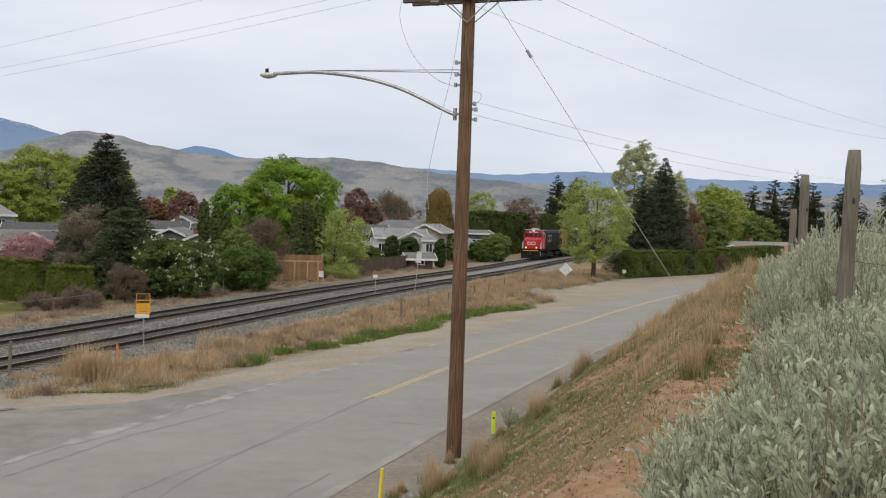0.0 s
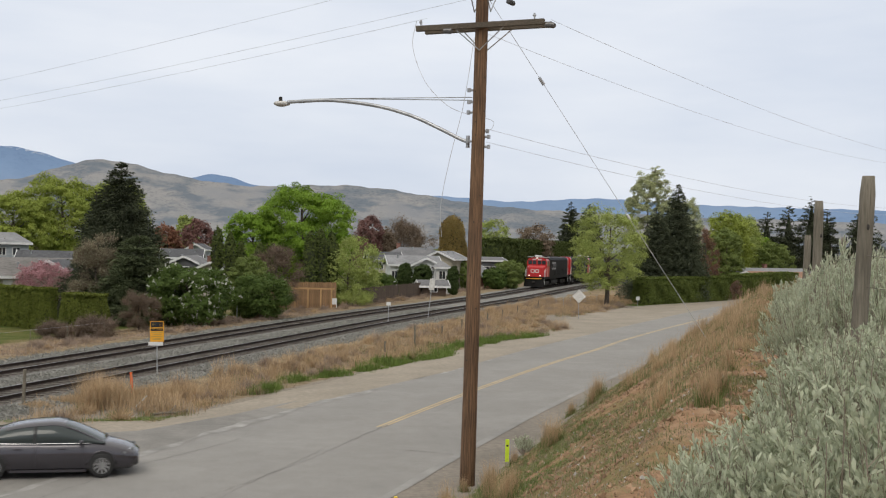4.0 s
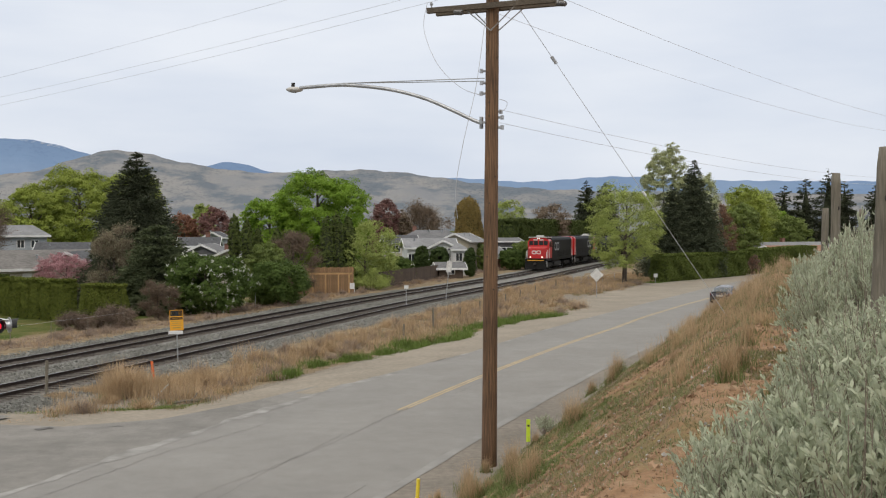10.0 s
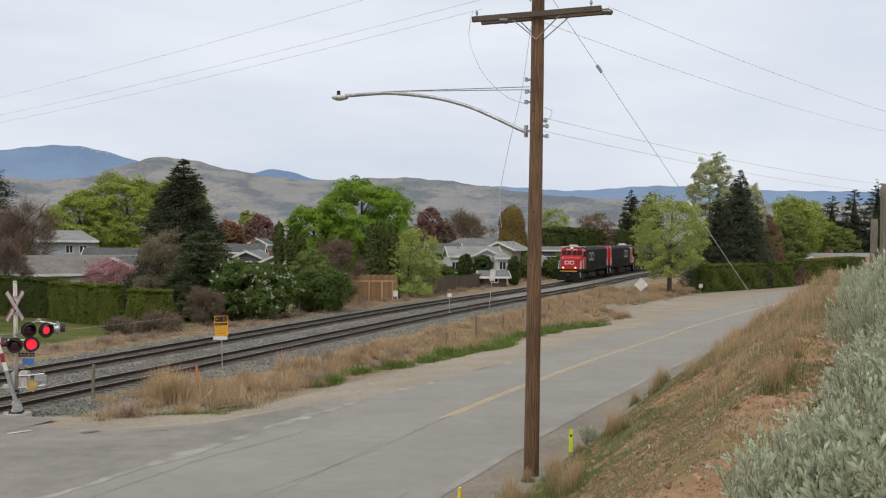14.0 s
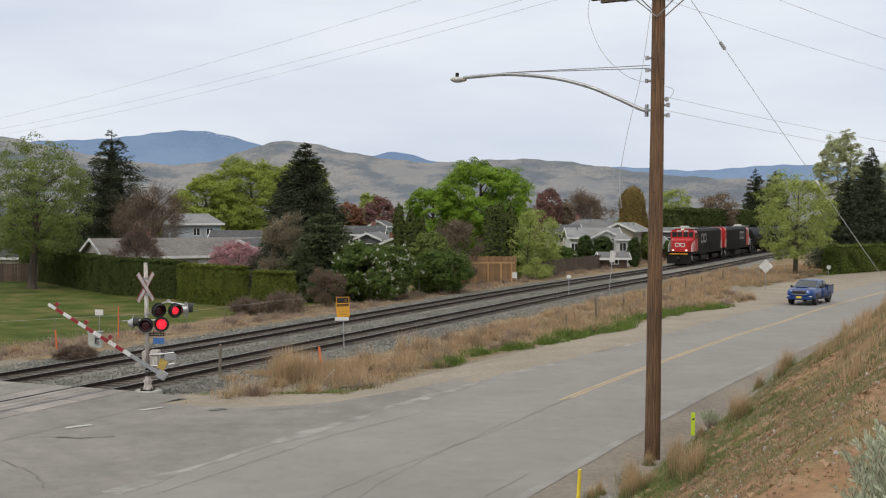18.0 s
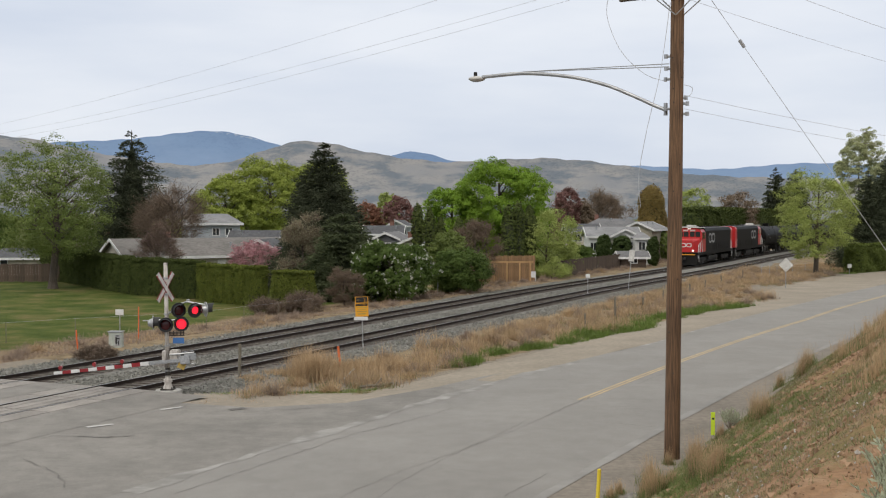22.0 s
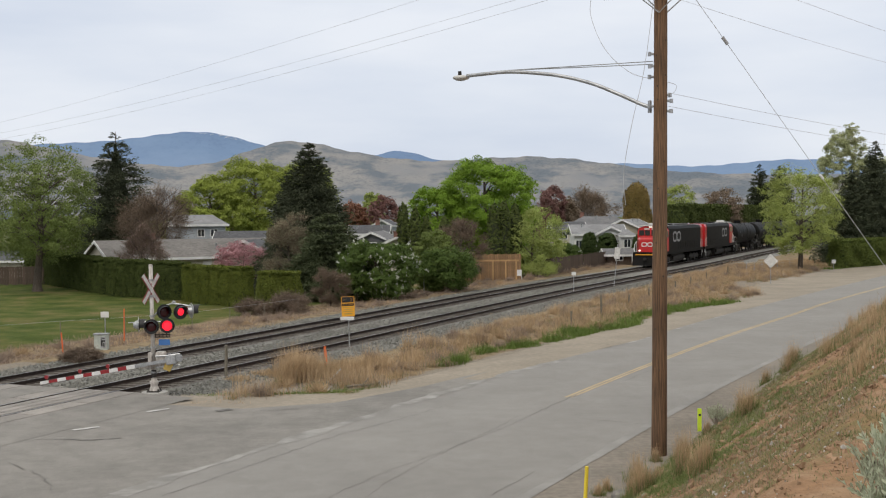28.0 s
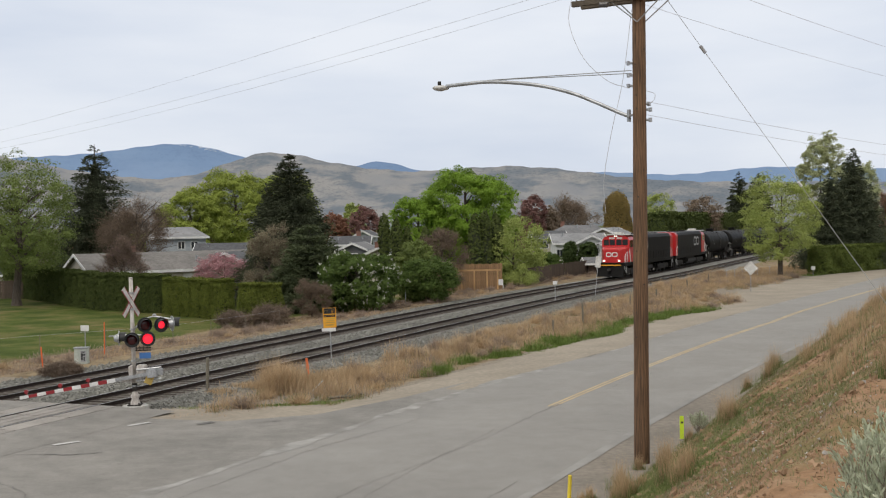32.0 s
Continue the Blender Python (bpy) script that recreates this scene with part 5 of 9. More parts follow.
hedge("cedar_hedge", "dark green hedge past the gap beside the road", [(63.6, 147.2), (80.0, 165.0)], 3.2, 1.3, 1.5, L_ROADHEDGE, 119, 5000, 0.11)
bare_tree("bramble_bush", "rusty brown shrub in the gap of the hedge", 62.2, 144.6, 2.6, 1.3, L_REDBUD, 120, 1800, 0.09, 0.05, "bush")
bare_tree("bramble_bush", "low brown bramble beside the hedge", -9.9, 77.2, 1.25, 1.9, L_DRYGREY, 116, 3200, 0.06, 0.04, "bush")
bare_tree("bramble_bush", "low brown bramble along the lawn fence", -12.2, 76.4, 0.9, 1.6, L_DRYGREY, 121, 2200, 0.06, 0.03, "bush")
bare_tree("bramble_bush", "brown leafless shrub at the hedge end", -7.7, 82.5, 2.9, 1.5, L_BUD, 117, 3600, 0.08, 0.05, "bush")
bare_tree("bramble_bush", "low brown bramble by the railway", -15.2, 49.6, 0.6, 1.0, L_DRYGREY, 118, 2200, 0.05, 0.02, "bush")

# ---- houses and garden fences beyond the railway ----


def house(name, label, x, y, rot, w, d, hw, hr, wall, roof, windows=(), hip=0.0, chimney=None, trim=None, door=None, z=None, over=0.45, vents=()):
    """A house with its ridge along local x: walls with gables, a thick roof, white fascias, windows and chimney."""
    z = float(ground_z(x, y)) if z is None else z
    t = thing(name, Matrix.Translation((x, y, z)) @ pose(0, 0, 0, 0, 0, rot), label, "house")
    bm = bmesh.new()
    a, b = w / 2, d / 2
    hh = hw if hip else hw + hr * 0.94
    pr = [(-b, -0.3), (b, -0.3), (b, hw), (0, hh), (-b, hw)]
    va = [bm.verts.new((-a, q, s)) for q, s in pr]
    vb = [bm.verts.new((a, q, s)) for q, s in pr]
    for i in range(5):
        bm.faces.new((va[i], vb[i], vb[(i + 1) % 5], va[(i + 1) % 5]))
    bm.faces.new(va)
    bm.faces.new(vb[::-1])
    part("wall", bm, wall, t)
    th = 0.14
    sl = hr / b
    drop = over * sl
    ro = bmesh.new()
    for sgn in (-1, 1):
        e0, e1 = -a - over, a + over
        r0, r1 = (-a - over + hip * (b + over), a + over - hip * (b + over))
        lo = hw - drop
        top = [(e0, sgn * (b + over), lo + th), (e1, sgn * (b + over), lo + th), (r1, 0, hw + hr + th), (r0, 0, hw + hr + th)]
        vt = [ro.verts.new(p) for p in top]
        vb2 = [ro.verts.new((p[0], p[1], p[2] - th)) for p in top]
        ro.faces.new(vt if sgn < 0 else vt[::-1])
        ro.faces.new(vb2[::-1] if sgn < 0 else vb2)
        for i in range(4):
            ro.faces.new((vt[i], vb2[i], vb2[(i + 1) % 4], vt[(i + 1) % 4]))
    if hip:
        for sgn in (-1, 1):
            e = sgn * (a + over)
            r = sgn * (a + over - hip * (b + over))
            ro.faces.new([ro.verts.new(p) for p in ((e, -(b + over), hw - drop + th), (e, b + over, hw - drop + th), (r, 0, hw + hr + th))])
    roof_ob = part("roof", ro, roof, t)
    for sgn in (-1, 1):
        fa = bmesh.new()
        box(fa, -a - over, sgn * (b + over) - 0.03, hw - drop - 0.08, a + over, sgn * (b + over) + 0.03, hw - drop + th + 0.02)
        if not hip:
            for e in (-a - over, a + over):
                p, q = Vector((e, sgn * (b + over), hw - drop + 0.03)), Vector((e, 0, hw + hr + 0.03))
                m = Matrix.Translation((p + q) / 2) @ (q - p).to_track_quat("Y", "Z").to_matrix().to_4x4()
                box(fa, -0.03, -(q - p).length / 2, -0.12, 0.03, (q - p).length / 2, 0.13, 0, m)
        part("fascia", fa, trim or M_WHITE, t)
    for face, u, zz, ww, wh in windows:
        m = {"front": pose(u, -b, zz), "back": pose(u, b, zz, 0, 0, 180), "left": pose(-a, u, zz, 0, 0, -90), "right": pose(a, u, zz, 0, 0, 90)}[face]
        bm = bmesh.new()
        for x0, z0, x1, z1 in ((-ww / 2 - 0.08, -0.08, ww / 2 + 0.08, 0.0), (-ww / 2 - 0.08, wh, ww / 2 + 0.08, wh + 0.08), (-ww / 2 - 0.08, 0, -ww / 2, wh), (ww / 2, 0, ww / 2 + 0.08, wh), (-0.03, 0, 0.03, wh)):
            box(bm, x0, -0.06, z0, x1, 0.02, z1, 0, m)
        win = part("window", bm, M_WHITE, t)
        bm = bmesh.new()
        box(bm, -ww / 2, -0.02, 0, ww / 2, 0.01, wh, 0, m)
        part("pane", bm, M_GLASS, win)
    if door is not None:
        bm = bmesh.new()
        box(bm, door - 0.45, -b - 0.04, 0, door + 0.45, -b + 0.01, 2.05, 0.01)
        part("door", bm, M_WHITE, t)
    if chimney is not None:
        bm = bmesh.new()
        zc = hw + hr
        box(bm, chimney - 0.28, 0.1, hw, chimney + 0.28, 0.65, zc + 0.65, 0.02)
        box(bm, chimney - 0.34, 0.04, zc + 0.65, chimney + 0.34, 0.71, zc + 0.75, 0.02)
        part("chimney", bm, M_BRICK, roof_ob)
    for u, q in vents:
        bm = bmesh.new()
        zz = hw + hr * (1 - abs(q) / b)
        rod(bm, (u, q, zz - 0.1), (u, q, zz + 0.45), 0.09, 0.09, 8)
        rod(bm, (u, q, zz + 0.45), (u, q, zz + 0.55), 0.16, 0.16, 8)
        part("roof_vent", bm, M_GALV, roof_ob)
    return t


house("bungalow", "cream stucco bungalow with a long grey shingle roof", -25.3, 115.5, 32, 16.6, 8.0, 2.45, 1.5, M_STUCCO, M_ROOFTAN,
      (("front", -3, 0.9, 1.6, 1.1), ("front", 4, 0.9, 1.8, 1.1), ("left", -1.5, 0.9, 1.0, 1.1)), 0, -3.0, None, 1.0, vents=((5.0, -1.5), (2.6, -2.2)))
house("garage", "cream gabled garage with white bargeboards", -17.1, 108.5, 84, 7.0, 4.4, 3.05, 1.15, M_STUCCO, M_ROOFDARK)
house("dark_roofed_house", "house with a dark shingle roof", -19.4, 126.0, 3, 8.5, 8.0, 3.1, 1.5, M_GREYSIDING, M_ROOFDARK, (("front", -2, 1.0, 1.5, 1.1),), 0, None, vents=((3.5, -1.0), (-3.2, -1.0)))
house("two_storey_house", "pale blue-grey two-storey house with a hipped roof", -29.1, 140.0, 12, 6.8, 6.0, 5.3, 1.0, M_GREYSIDING, M_ROOFLIGHT,
      (("front", 0.6, 3.9, 0.7, 0.8), ("front", 2.1, 3.9, 0.7, 0.8)), 0.55, None, vents=((-1, -1.2),))
house("white_roofed_house", "low house with a pale roof behind the maple", -46.5, 124.0, 8, 8.0, 6.0, 1.8, 0.8, M_STUCCO, M_ROOFDARK, (("front", -1, 0.8, 1.4, 0.9),))
house("garden_house", "low grey-roofed house with white eaves", -9.0, 153.0, 0, 4.6, 7.0, 3.9, 0.95, M_DARKSIDING, M_ROOFDARK, (("front", -1.4, 2.4, 1.0, 0.9), ("front", 0.6, 2.4, 1.0, 0.9)), 0, 1.0, vents=((-1.5, -2.0), (1.6, -1.4)))
house("garden_house", "gabled house with dark siding and white bargeboards", -7.6, 144.5, 84, 9.0, 3.9, 3.45, 0.85, M_DARKSIDING, M_ROOFGREY, (("left", 0, 2.2, 1.1, 0.9),), 0, None, vents=((-1.0, 0.8),))
house("garden_house", "gabled house with cream walls and a grey roof", -4.4, 139.0, 84, 8.0, 5.6, 2.6, 1.2, M_STUCCO, M_ROOFGREY, (("left", 1.0, 1.2, 1.0, 0.9),), 0, -2.0, vents=((-2.4, 1.4),))
house("garden_house", "small gabled house far behind the gardens", -8.1, 178.0, 84, 7.0, 2.4, 4.75, 0.65, M_GREYSIDING, M_ROOFDARK, (("left", 0, 3.6, 0.9, 0.8),), 0, None, vents=((-2.0, 0.5),))
house("white_house", "white house with a pale grey roof", 20.5, 152.0, 0, 6.3, 6.0, 3.85, 1.05, M_SIDING, M_ROOFLIGHT,
      (("front", -2.6, 2.0, 0.7, 1.0), ("front", -1.2, 2.0, 0.9, 1.0)), 0, None, None, 1.2, vents=((-2, -1),))
house("white_house", "white gabled wing beside the railway", 22.1, 149.6, 82, 4.0, 3.0, 3.95, 0.75, M_SIDING, M_ROOFLIGHT, (("left", -0.8, 2.2, 0.7, 0.9), ("left", 0.7, 2.2, 0.6, 0.9)))
house("white_house", "small white hip-roofed porch room with a square window", 23.5, 146.0, 0, 1.75, 1.8, 3.5, 0.55, M_SIDING, M_ROOFLIGHT, (("front", -0.05, 2.0, 0.75, 0.95),), 0.85, None, over=0.3)
house("tan_house", "olive tan house with white bargeboards and a pale roof", 27.0, 164.5, 68, 9.0, 4.0, 4.6, 0.9, M_TANSIDING, M_ROOFLIGHT, (("left", 0.9, 2.6, 0.9, 0.9),), 0, None, vents=((-2.0, -0.8), (0.5, -1.0)))
house("grey_house", "long low house with a flat white-edged roof behind the railway", 35.2, 184.0, 5, 7.6, 6.0, 4.2, 0.45, M_DARKSIDING, M_ROOFGREY, (("front", -2.4, 1.9, 1.8, 1.3), ("front", 1.4, 1.9, 1.8, 1.3)))
house("grey_house", "hip-roofed house far behind the gardens", 24.6, 179.0, 0, 8.0, 7.0, 4.7, 1.15, M_GREYSIDING, M_ROOFGREY, (("front", -2, 3.4, 1.3, 0.9),), 0.5, -2.6, vents=((1.5, -1.2), (-0.5, -1.0)))
house("grey_house", "dark-roofed house far behind the gardens", 18.9, 172.0, 0, 4.4, 7.0, 4.1, 1.0, M_STUCCO, M_ROOFDARK, (("front", -1, 2.8, 1.3, 0.9),), 0, None)
house("garden_shed", "low garden shed with a blue-grey roof", 21.4, 140.0, 4, 3.0, 2.2, 1.35, 0.5, M_GREYFENCE, M_ROOFGREY, (("front", 0, 0.6, 0.8, 0.5),))
house("boat_shed", "brown shed with a pale sloping roof behind the railway", 32.4, 171.0, 55, 5.0, 3.4, 2.2, 1.2, M_BRICK, M_ROOFLIGHT)
house("brick_house", "low red-brown wing with a rust-coloured roof", 79.0, 168.5, 18, 11.0, 5.0, 2.5, 0.75, M_BRICK, M_ROOFRUST, (("front", -2, 1.0, 1.6, 1.0), ("front", 2, 1.0, 1.6, 1.0)))
house("brick_house", "low red-brown house with a flat pale roof", 80.5, 177.0, 18, 16.0, 9.0, 3.0, 0.7, M_BRICK, M_ROOFLIGHT, (("front", -4, 1.0, 1.6, 1.1), ("front", 0, 1.0, 1.6, 1.1), ("front", 4, 1.0, 1.6, 1.1)), 0, 1.0)


def board_fence(name, label, pts, h, material, board=0.14):
    t = thing(name, Matrix.Identity(4), label, "fence")
    me = None
    bm = bmesh.new()
    box(bm, -board / 2 + 0.006, -0.012, 0.05, board / 2 - 0.006, 0.012, h, 0.004)
    me = bpy.data.meshes.new("board")
    bm.to_mesh(me)
    bm.free()
    me.materials.append(material)
    count = 0
    for (x0, y0), (x1, y1) in zip(pts[:-1], pts[1:]):
        ln = math.hypot(x1 - x0, y1 - y0)
        a = math.degrees(math.atan2(y1 - y0, x1 - x0))
        z = float(ground_z((x0 + x1) / 2, (y0 + y1) / 2))
        for i in range(int(ln / board)):
            f = (i + 0.5) * board / ln
            dz = 0.03 * math.sin(i * 1.7)
            shared("board", me, t, Matrix.Translation((x0 + (x1 - x0) * f, y0 + (y1 - y0) * f, z + dz)) @ pose(0, 0, 0, 0, 0, a))
            count += 1
        bm = bmesh.new()
        m = Matrix.Translation((x0, y0, z)) @ pose(0, 0, 0, 0, 0, a)
        box(bm, 0, 0.013, 0.35, ln, 0.06, 0.44, 0, m)
        box(bm, 0, 0.013, h - 0.4, ln, 0.06, h - 0.31, 0, m)
        part("fence_rail", bm, material, t)
        for i in range(int(ln / 2.4) + 1):
            bm = bmesh.new()
            box(bm, i * 2.4 - 0.05, 0.06, -0.3, i * 2.4 + 0.05, 0.16, h + 0.06, 0.006, m)
            part("fence_post", bm, material, t)
    return t


board_fence("garden_fence", "stained brown board fence at the garden end", [(0.2, 112.4), (8.0, 112.9)], 2.6, M_CEDARFENCE, 0.18)
board_fence("garden_fence", "dark weathered board fence at the edge of the park", [(-52.0, 108.0), (-36.5, 108.0)], 1.7, M_GREYFENCE, 0.25)
board_fence("garden_fence", "dark weathered board fence behind the railway", [(10.4, 117.6), (16.2, 130.5), (21.6, 143.0), (28.0, 158.0)], 1.75, M_GREYFENCE, 0.2)


def pergola():
    t = thing("garden_arbour", Matrix.Translation((5.6, 110.2, float(ground_z(5.6, 110.2)))), "open timber garden arbour with orange posts", "arbour")
    for x in (-1.7, -0.5, 0.7, 1.7):
        bm = bmesh.new()
        box(bm, x - 0.07, -0.07, -0.1, x + 0.07, 0.07, 2.0, 0.008)
        part("post", bm, M_NEWTIMBER, t)
    bm = bmesh.new()
    box(bm, -2.0, -0.05, 2.0, 2.0, 0.05, 2.16, 0.008)
    part("beam", bm, M_NEWTIMBER, t)
    t = thing("garden_chair", Matrix.Translation((7.6, 110.9, float(ground_z(7.6, 110.9)))), "white plastic garden chair on the grass", "chair")
    for nm, b in (("seat", (-0.28, -0.28, 0.4, 0.28, 0.28, 0.45)), ("backrest", (-0.28, 0.24, 0.45, 0.28, 0.29, 0.95))):
        bm = bmesh.new()
        box(bm, *b, 0.015)
        part(nm, bm, M_WHITE, t)
    for x in (-0.25, 0.25):
        for y in (-0.25, 0.25):
            bm = bmesh.new()
            rod(bm, (x, y, 0), (x, y, 0.41), 0.025, 0.025, 6)
            part("leg", bm, M_WHITE, t)


pergola()

# ---- utility pole with lamp, wires ----
PX, PY = 5.42, 28.8


def utility_pole(name, label, x, y, z0, h, arms, r0=0.195, r1=0.155):
    t = thing(name, Matrix.Translation((x, y, z0)), label, "utility pole")
    bm = bmesh.new()
    k, rings = 18, []
    for i in range(15):
        f = i / 14
        rr = r0 + (r1 - r0) * f
        rings.append([((rr + 0.004 * math.sin(j * 5 + i)) * math.cos(2 * math.pi * j / k) + 0.09 * f, (rr + 0.004 * math.cos(j * 3 + i)) * math.sin(2 * math.pi * j / k), -0.4 + (h + 0.4) * f) for j in range(k)])
    loft(bm, rings)
    part("shaft", bm, M_POLE, t, smooth=True)
    for z, ang, half, back in arms:
        a = Matrix.Translation((0.09 * z / h, 0, z)) @ pose(0, 0, 0, 0, -1.3, ang)
        for yy in ((-r1 - 0.06,) if not back else (-r1 - 0.06, r1 + 0.06)):
            bm = bmesh.new()
            sh = 0.0 if yy < 0 else 0.10
            box(bm, -half + sh, yy - 0.055, -0.07, half + sh, yy + 0.055, 0.07, 0.008, a)
            part("crossarm", bm, M_ARMWOOD, t)
            for sgn in (-1, 1):
                bm = bmesh.new()
                p, q = a @ Vector((sgn * 0.62 + sh, yy, -0.07)), a @ Vector((0, yy, -0.62))
                rod(bm, p, q, 0.016, 0.016, 5)
                part("arm_brace", bm, M_GALV, t)
        for sx, up in ((-half + 0.12, True), (half - 0.25, True), (half + 0.05, False), (-half * 0.55, False)):
            bm = bmesh.new()
            if up:
                rod(bm, a @ Vector((sx, -r1 - 0.06, 0.07)), a @ Vector((sx, -r1 - 0.06, 0.13)), 0.018, 0.018, 6)
                for q, rr in ((0.12, 0.03), (0.15, 0.045), (0.18, 0.03)):
                    rod(bm, a @ Vector((sx, -r1 - 0.06, q)), a @ Vector((sx, -r1 - 0.06, q + 0.04)), rr, rr * 0.8, 10)
            else:
                for q in range(4):
                    p = a @ Vector((sx + 0.06 * q + 0.02, -r1 - 0.1 - 0.03 * q, -0.1 - 0.012 * q))
                    d = a @ Vector((sx + 0.06 * q + 0.055, -r1 - 0.12 - 0.03 * q, -0.11 - 0.012 * q))
                    rod(bm, p, d, 0.075, 0.05, 10)
            part("insulator", bm, M_PORCELAIN if up else M_DARKPORC, t)
    return t


main_pole = utility_pole("utility_pole", "tall weathered brown wooden utility pole beside the road", PX, PY, 0.0, 12.9, ((11.50, -27, 1.66, True), (12.5, 62, 1.35, True)))


def pole_fittings(t):
    """Bolts, clamps, number plate bars and the scraped foot of the main pole."""
    for z, ang in ((8.62, 180), (8.5, 0), (8.9, 20), (9.9, 180), (9.35, 160), (8.75, 0), (9.6, 185)):
        bm = bmesh.new()
        a = radians(ang)
        p = Vector((0.09 * z / 12.9 + 0.17 * math.cos(a), 0.17 * math.sin(a), z))
        rod(bm, p, p + Vector((0.12 * math.cos(a), 0.12 * math.sin(a), 0)), 0.03, 0.03, 6)
        rod(bm, p + Vector((0.1 * math.cos(a), 0.1 * math.sin(a), -0.05)), p + Vector((0.1 * math.cos(a), 0.1 * math.sin(a), 0.05)), 0.045, 0.045, 8)
        part("clamp", bm, M_GALV, t)
    rng = random.Random(4)
    for i in range(14):
        z = rng.uniform(1.5, 11)
        a = rng.uniform(-2.6, -0.5)
        rr = 0.192 - 0.003 * z
        p = Vector((0.007 * z + rr * math.cos(a), rr * math.sin(a), z))
        bm = bmesh.new()
        rod(bm, p, p * 1.0 + Vector((0.012 * math.cos(a), 0.012 * math.sin(a), 0)), 0.02, 0.016, 6)
        part("bolt_head", bm, M_UNDER, t)


pole_fittings(main_pole)


def arm_place(X, Zt):
    """A place on the lamp arm, which points away over the road."""
    L = (PX - X) / (0.90 + 0.44 * X / PY)
    y = PY + 0.44 * L
    return Vector((PX - 0.90 * L - PX, y - PY, 6 + (Zt - 6) * y / PY))


def lamp_arm():
    t = thing("street_lamp", Matrix.Translation((PX, PY, 0)), "grey street lamp on a long curved arm bolted to the pole", "street lamp")
    pts = [arm_place(X, Z) for X, Z in ((5.22, 8.60), (5.0, 8.68), (4.4, 8.95), (3.8, 9.19), (3.1, 9.37), (2.4, 9.46), (1.7, 9.49), (1.1, 9.44), (0.72, 9.40))]
    bm = bmesh.new()
    fine = []
    for a, b, c, d in zip([pts[0]] + pts[:-2], pts[:-1], pts[1:], pts[2:] + [pts[-1]]):
        for i in range(5):
            u = i / 5
            fine.append(0.5 * ((2 * b) + (c - a) * u + (2 * a - 5 * b + 4 * c - d) * u * u + (3 * b - a - 3 * c + d) * u ** 3))
    fine.append(pts[-1])
    tube(bm, fine, 0.048, 10)
    part("arm", bm, M_GALV, t, smooth=True)
    tip = pts[-1]
    d = (pts[-1] - pts[-2]).normalized()
    bm = bmesh.new()
    ball(bm, tip + d * 0.16 - Vector((0, 0, 0.03)), 0.20, (1.15, 0.75, 0.36), 14)
    part("lamp_head", bm, M_OLDWHITE, t, "pale flat lamp head", True)
    bm = bmesh.new()
    ball(bm, tip + d * 0.18 - Vector((0, 0, 0.07)), 0.14, (1.1, 0.8, 0.3), 12)
    part("lens", bm, M_PORCELAIN, t, "clouded lamp lens", True)
    bm = bmesh.new()
    rod(bm, tip + d * 0.2 + Vector((0, 0, 0.02)), tip + d * 0.2 + Vector((0, 0, 0.15)), 0.05, 0.045, 8)
    part("photocell", bm, M_UNDER, t)
    bm = bmesh.new()
    rod(bm, pts[0] - Vector((0, 0, 0.14)), pts[0] + Vector((0, 0, 0.16)), 0.05, 0.05, 8)
    part("bracket", bm, M_GALV, t)
    anchor = arm_place(1.72, 9.53)
    for dz in (0.0, 0.09):
        bm = bmesh.new()
        rod(bm, anchor, Vector((-0.12, 0, 9.65 + 0.8 * dz)), 0.012, 0.012, 5)
        part("tie_rod", bm, M_GALV, t)


lamp_arm()


def wire(name, label, a, b, sag, r=0.012, n=22):
    a, b = Vector(a), Vector(b)
    bm = bmesh.new()
    pts = [a.lerp(b, i / n) - Vector((0, 0, sag * 4 * (i / n) * (1 - i / n))) for i in range(n + 1)]
    tube(bm, pts, r, 5)
    return tagged(part(name, bm, M_WIRE), label, "wire", "overhead wires")


P2, P3 = Vector((-42.0, 84.0, -0.2)), Vector((49.0, 75.0, 2.2))
utility_pole("utility_pole", "far wooden utility pole beyond the railway", P2.x, P2.y, P2.z, 11.6, ((10.9, 50, 1.5, False),))
utility_pole("utility_pole", "wooden utility pole on the far bank", P3.x, P3.y, P3.z, 10.8, ((10.2, -27, 1.5, False),))
for (ax, ay, az), (bx, by, bz), sag in (((4.6, 27.9, 12.70), (-0.9, 0.9, 11.05), 0.7), ((5.3, 28.7, 12.2), (0.1, 0.1, 10.9), 0.8), ((4.2, 29.4, 11.75), (0.9, -0.9, 10.6), 0.8)):
    wire("power_line", "thin grey power line over the railway", (ax, ay, az), P2 + Vector((bx, by, bz)), sag, 0.0042)
for (ax, ay, az), (bx, by, bz), sag in (((7.05, 27.9, 11.6), (1.3, -0.7, 10.3), 0.9), ((5.6, 28.6, 11.3), (-1.0, 0.6, 10.2), 0.9), ((5.68, 28.8, 8.95), (0.1, 0, 7.5), 0.9), ((5.68, 28.8, 8.62), (0.1, 0, 7.1), 0.9)):
    wire("power_line", "thin grey power line along the road", (ax, ay, az), P3 + Vector((bx, by, bz)), sag, 0.005)
GUY = Vector((12.27, 30.08, float(ground_z(12.27, 30.08))))
wire("guy_wire", "steel guy wire from the pole to the bank", (PX + 0.18, PY, 12.3), GUY, 0.0, 0.0075, 2)
bm = bmesh.new()
gd = (GUY - Vector((PX + 0.18, PY, 12.3)))
rod(bm, Vector((PX + 0.18, PY, 12.3)) + gd * 0.222, Vector((PX + 0.18, PY, 12.3)) + gd * 0.242, 0.045, 0.045, 8)
tagged(part("guy_insulator", bm, M_PORCELAIN), "pale strain insulator on the guy wire", "insulator")
bm = bmesh.new()
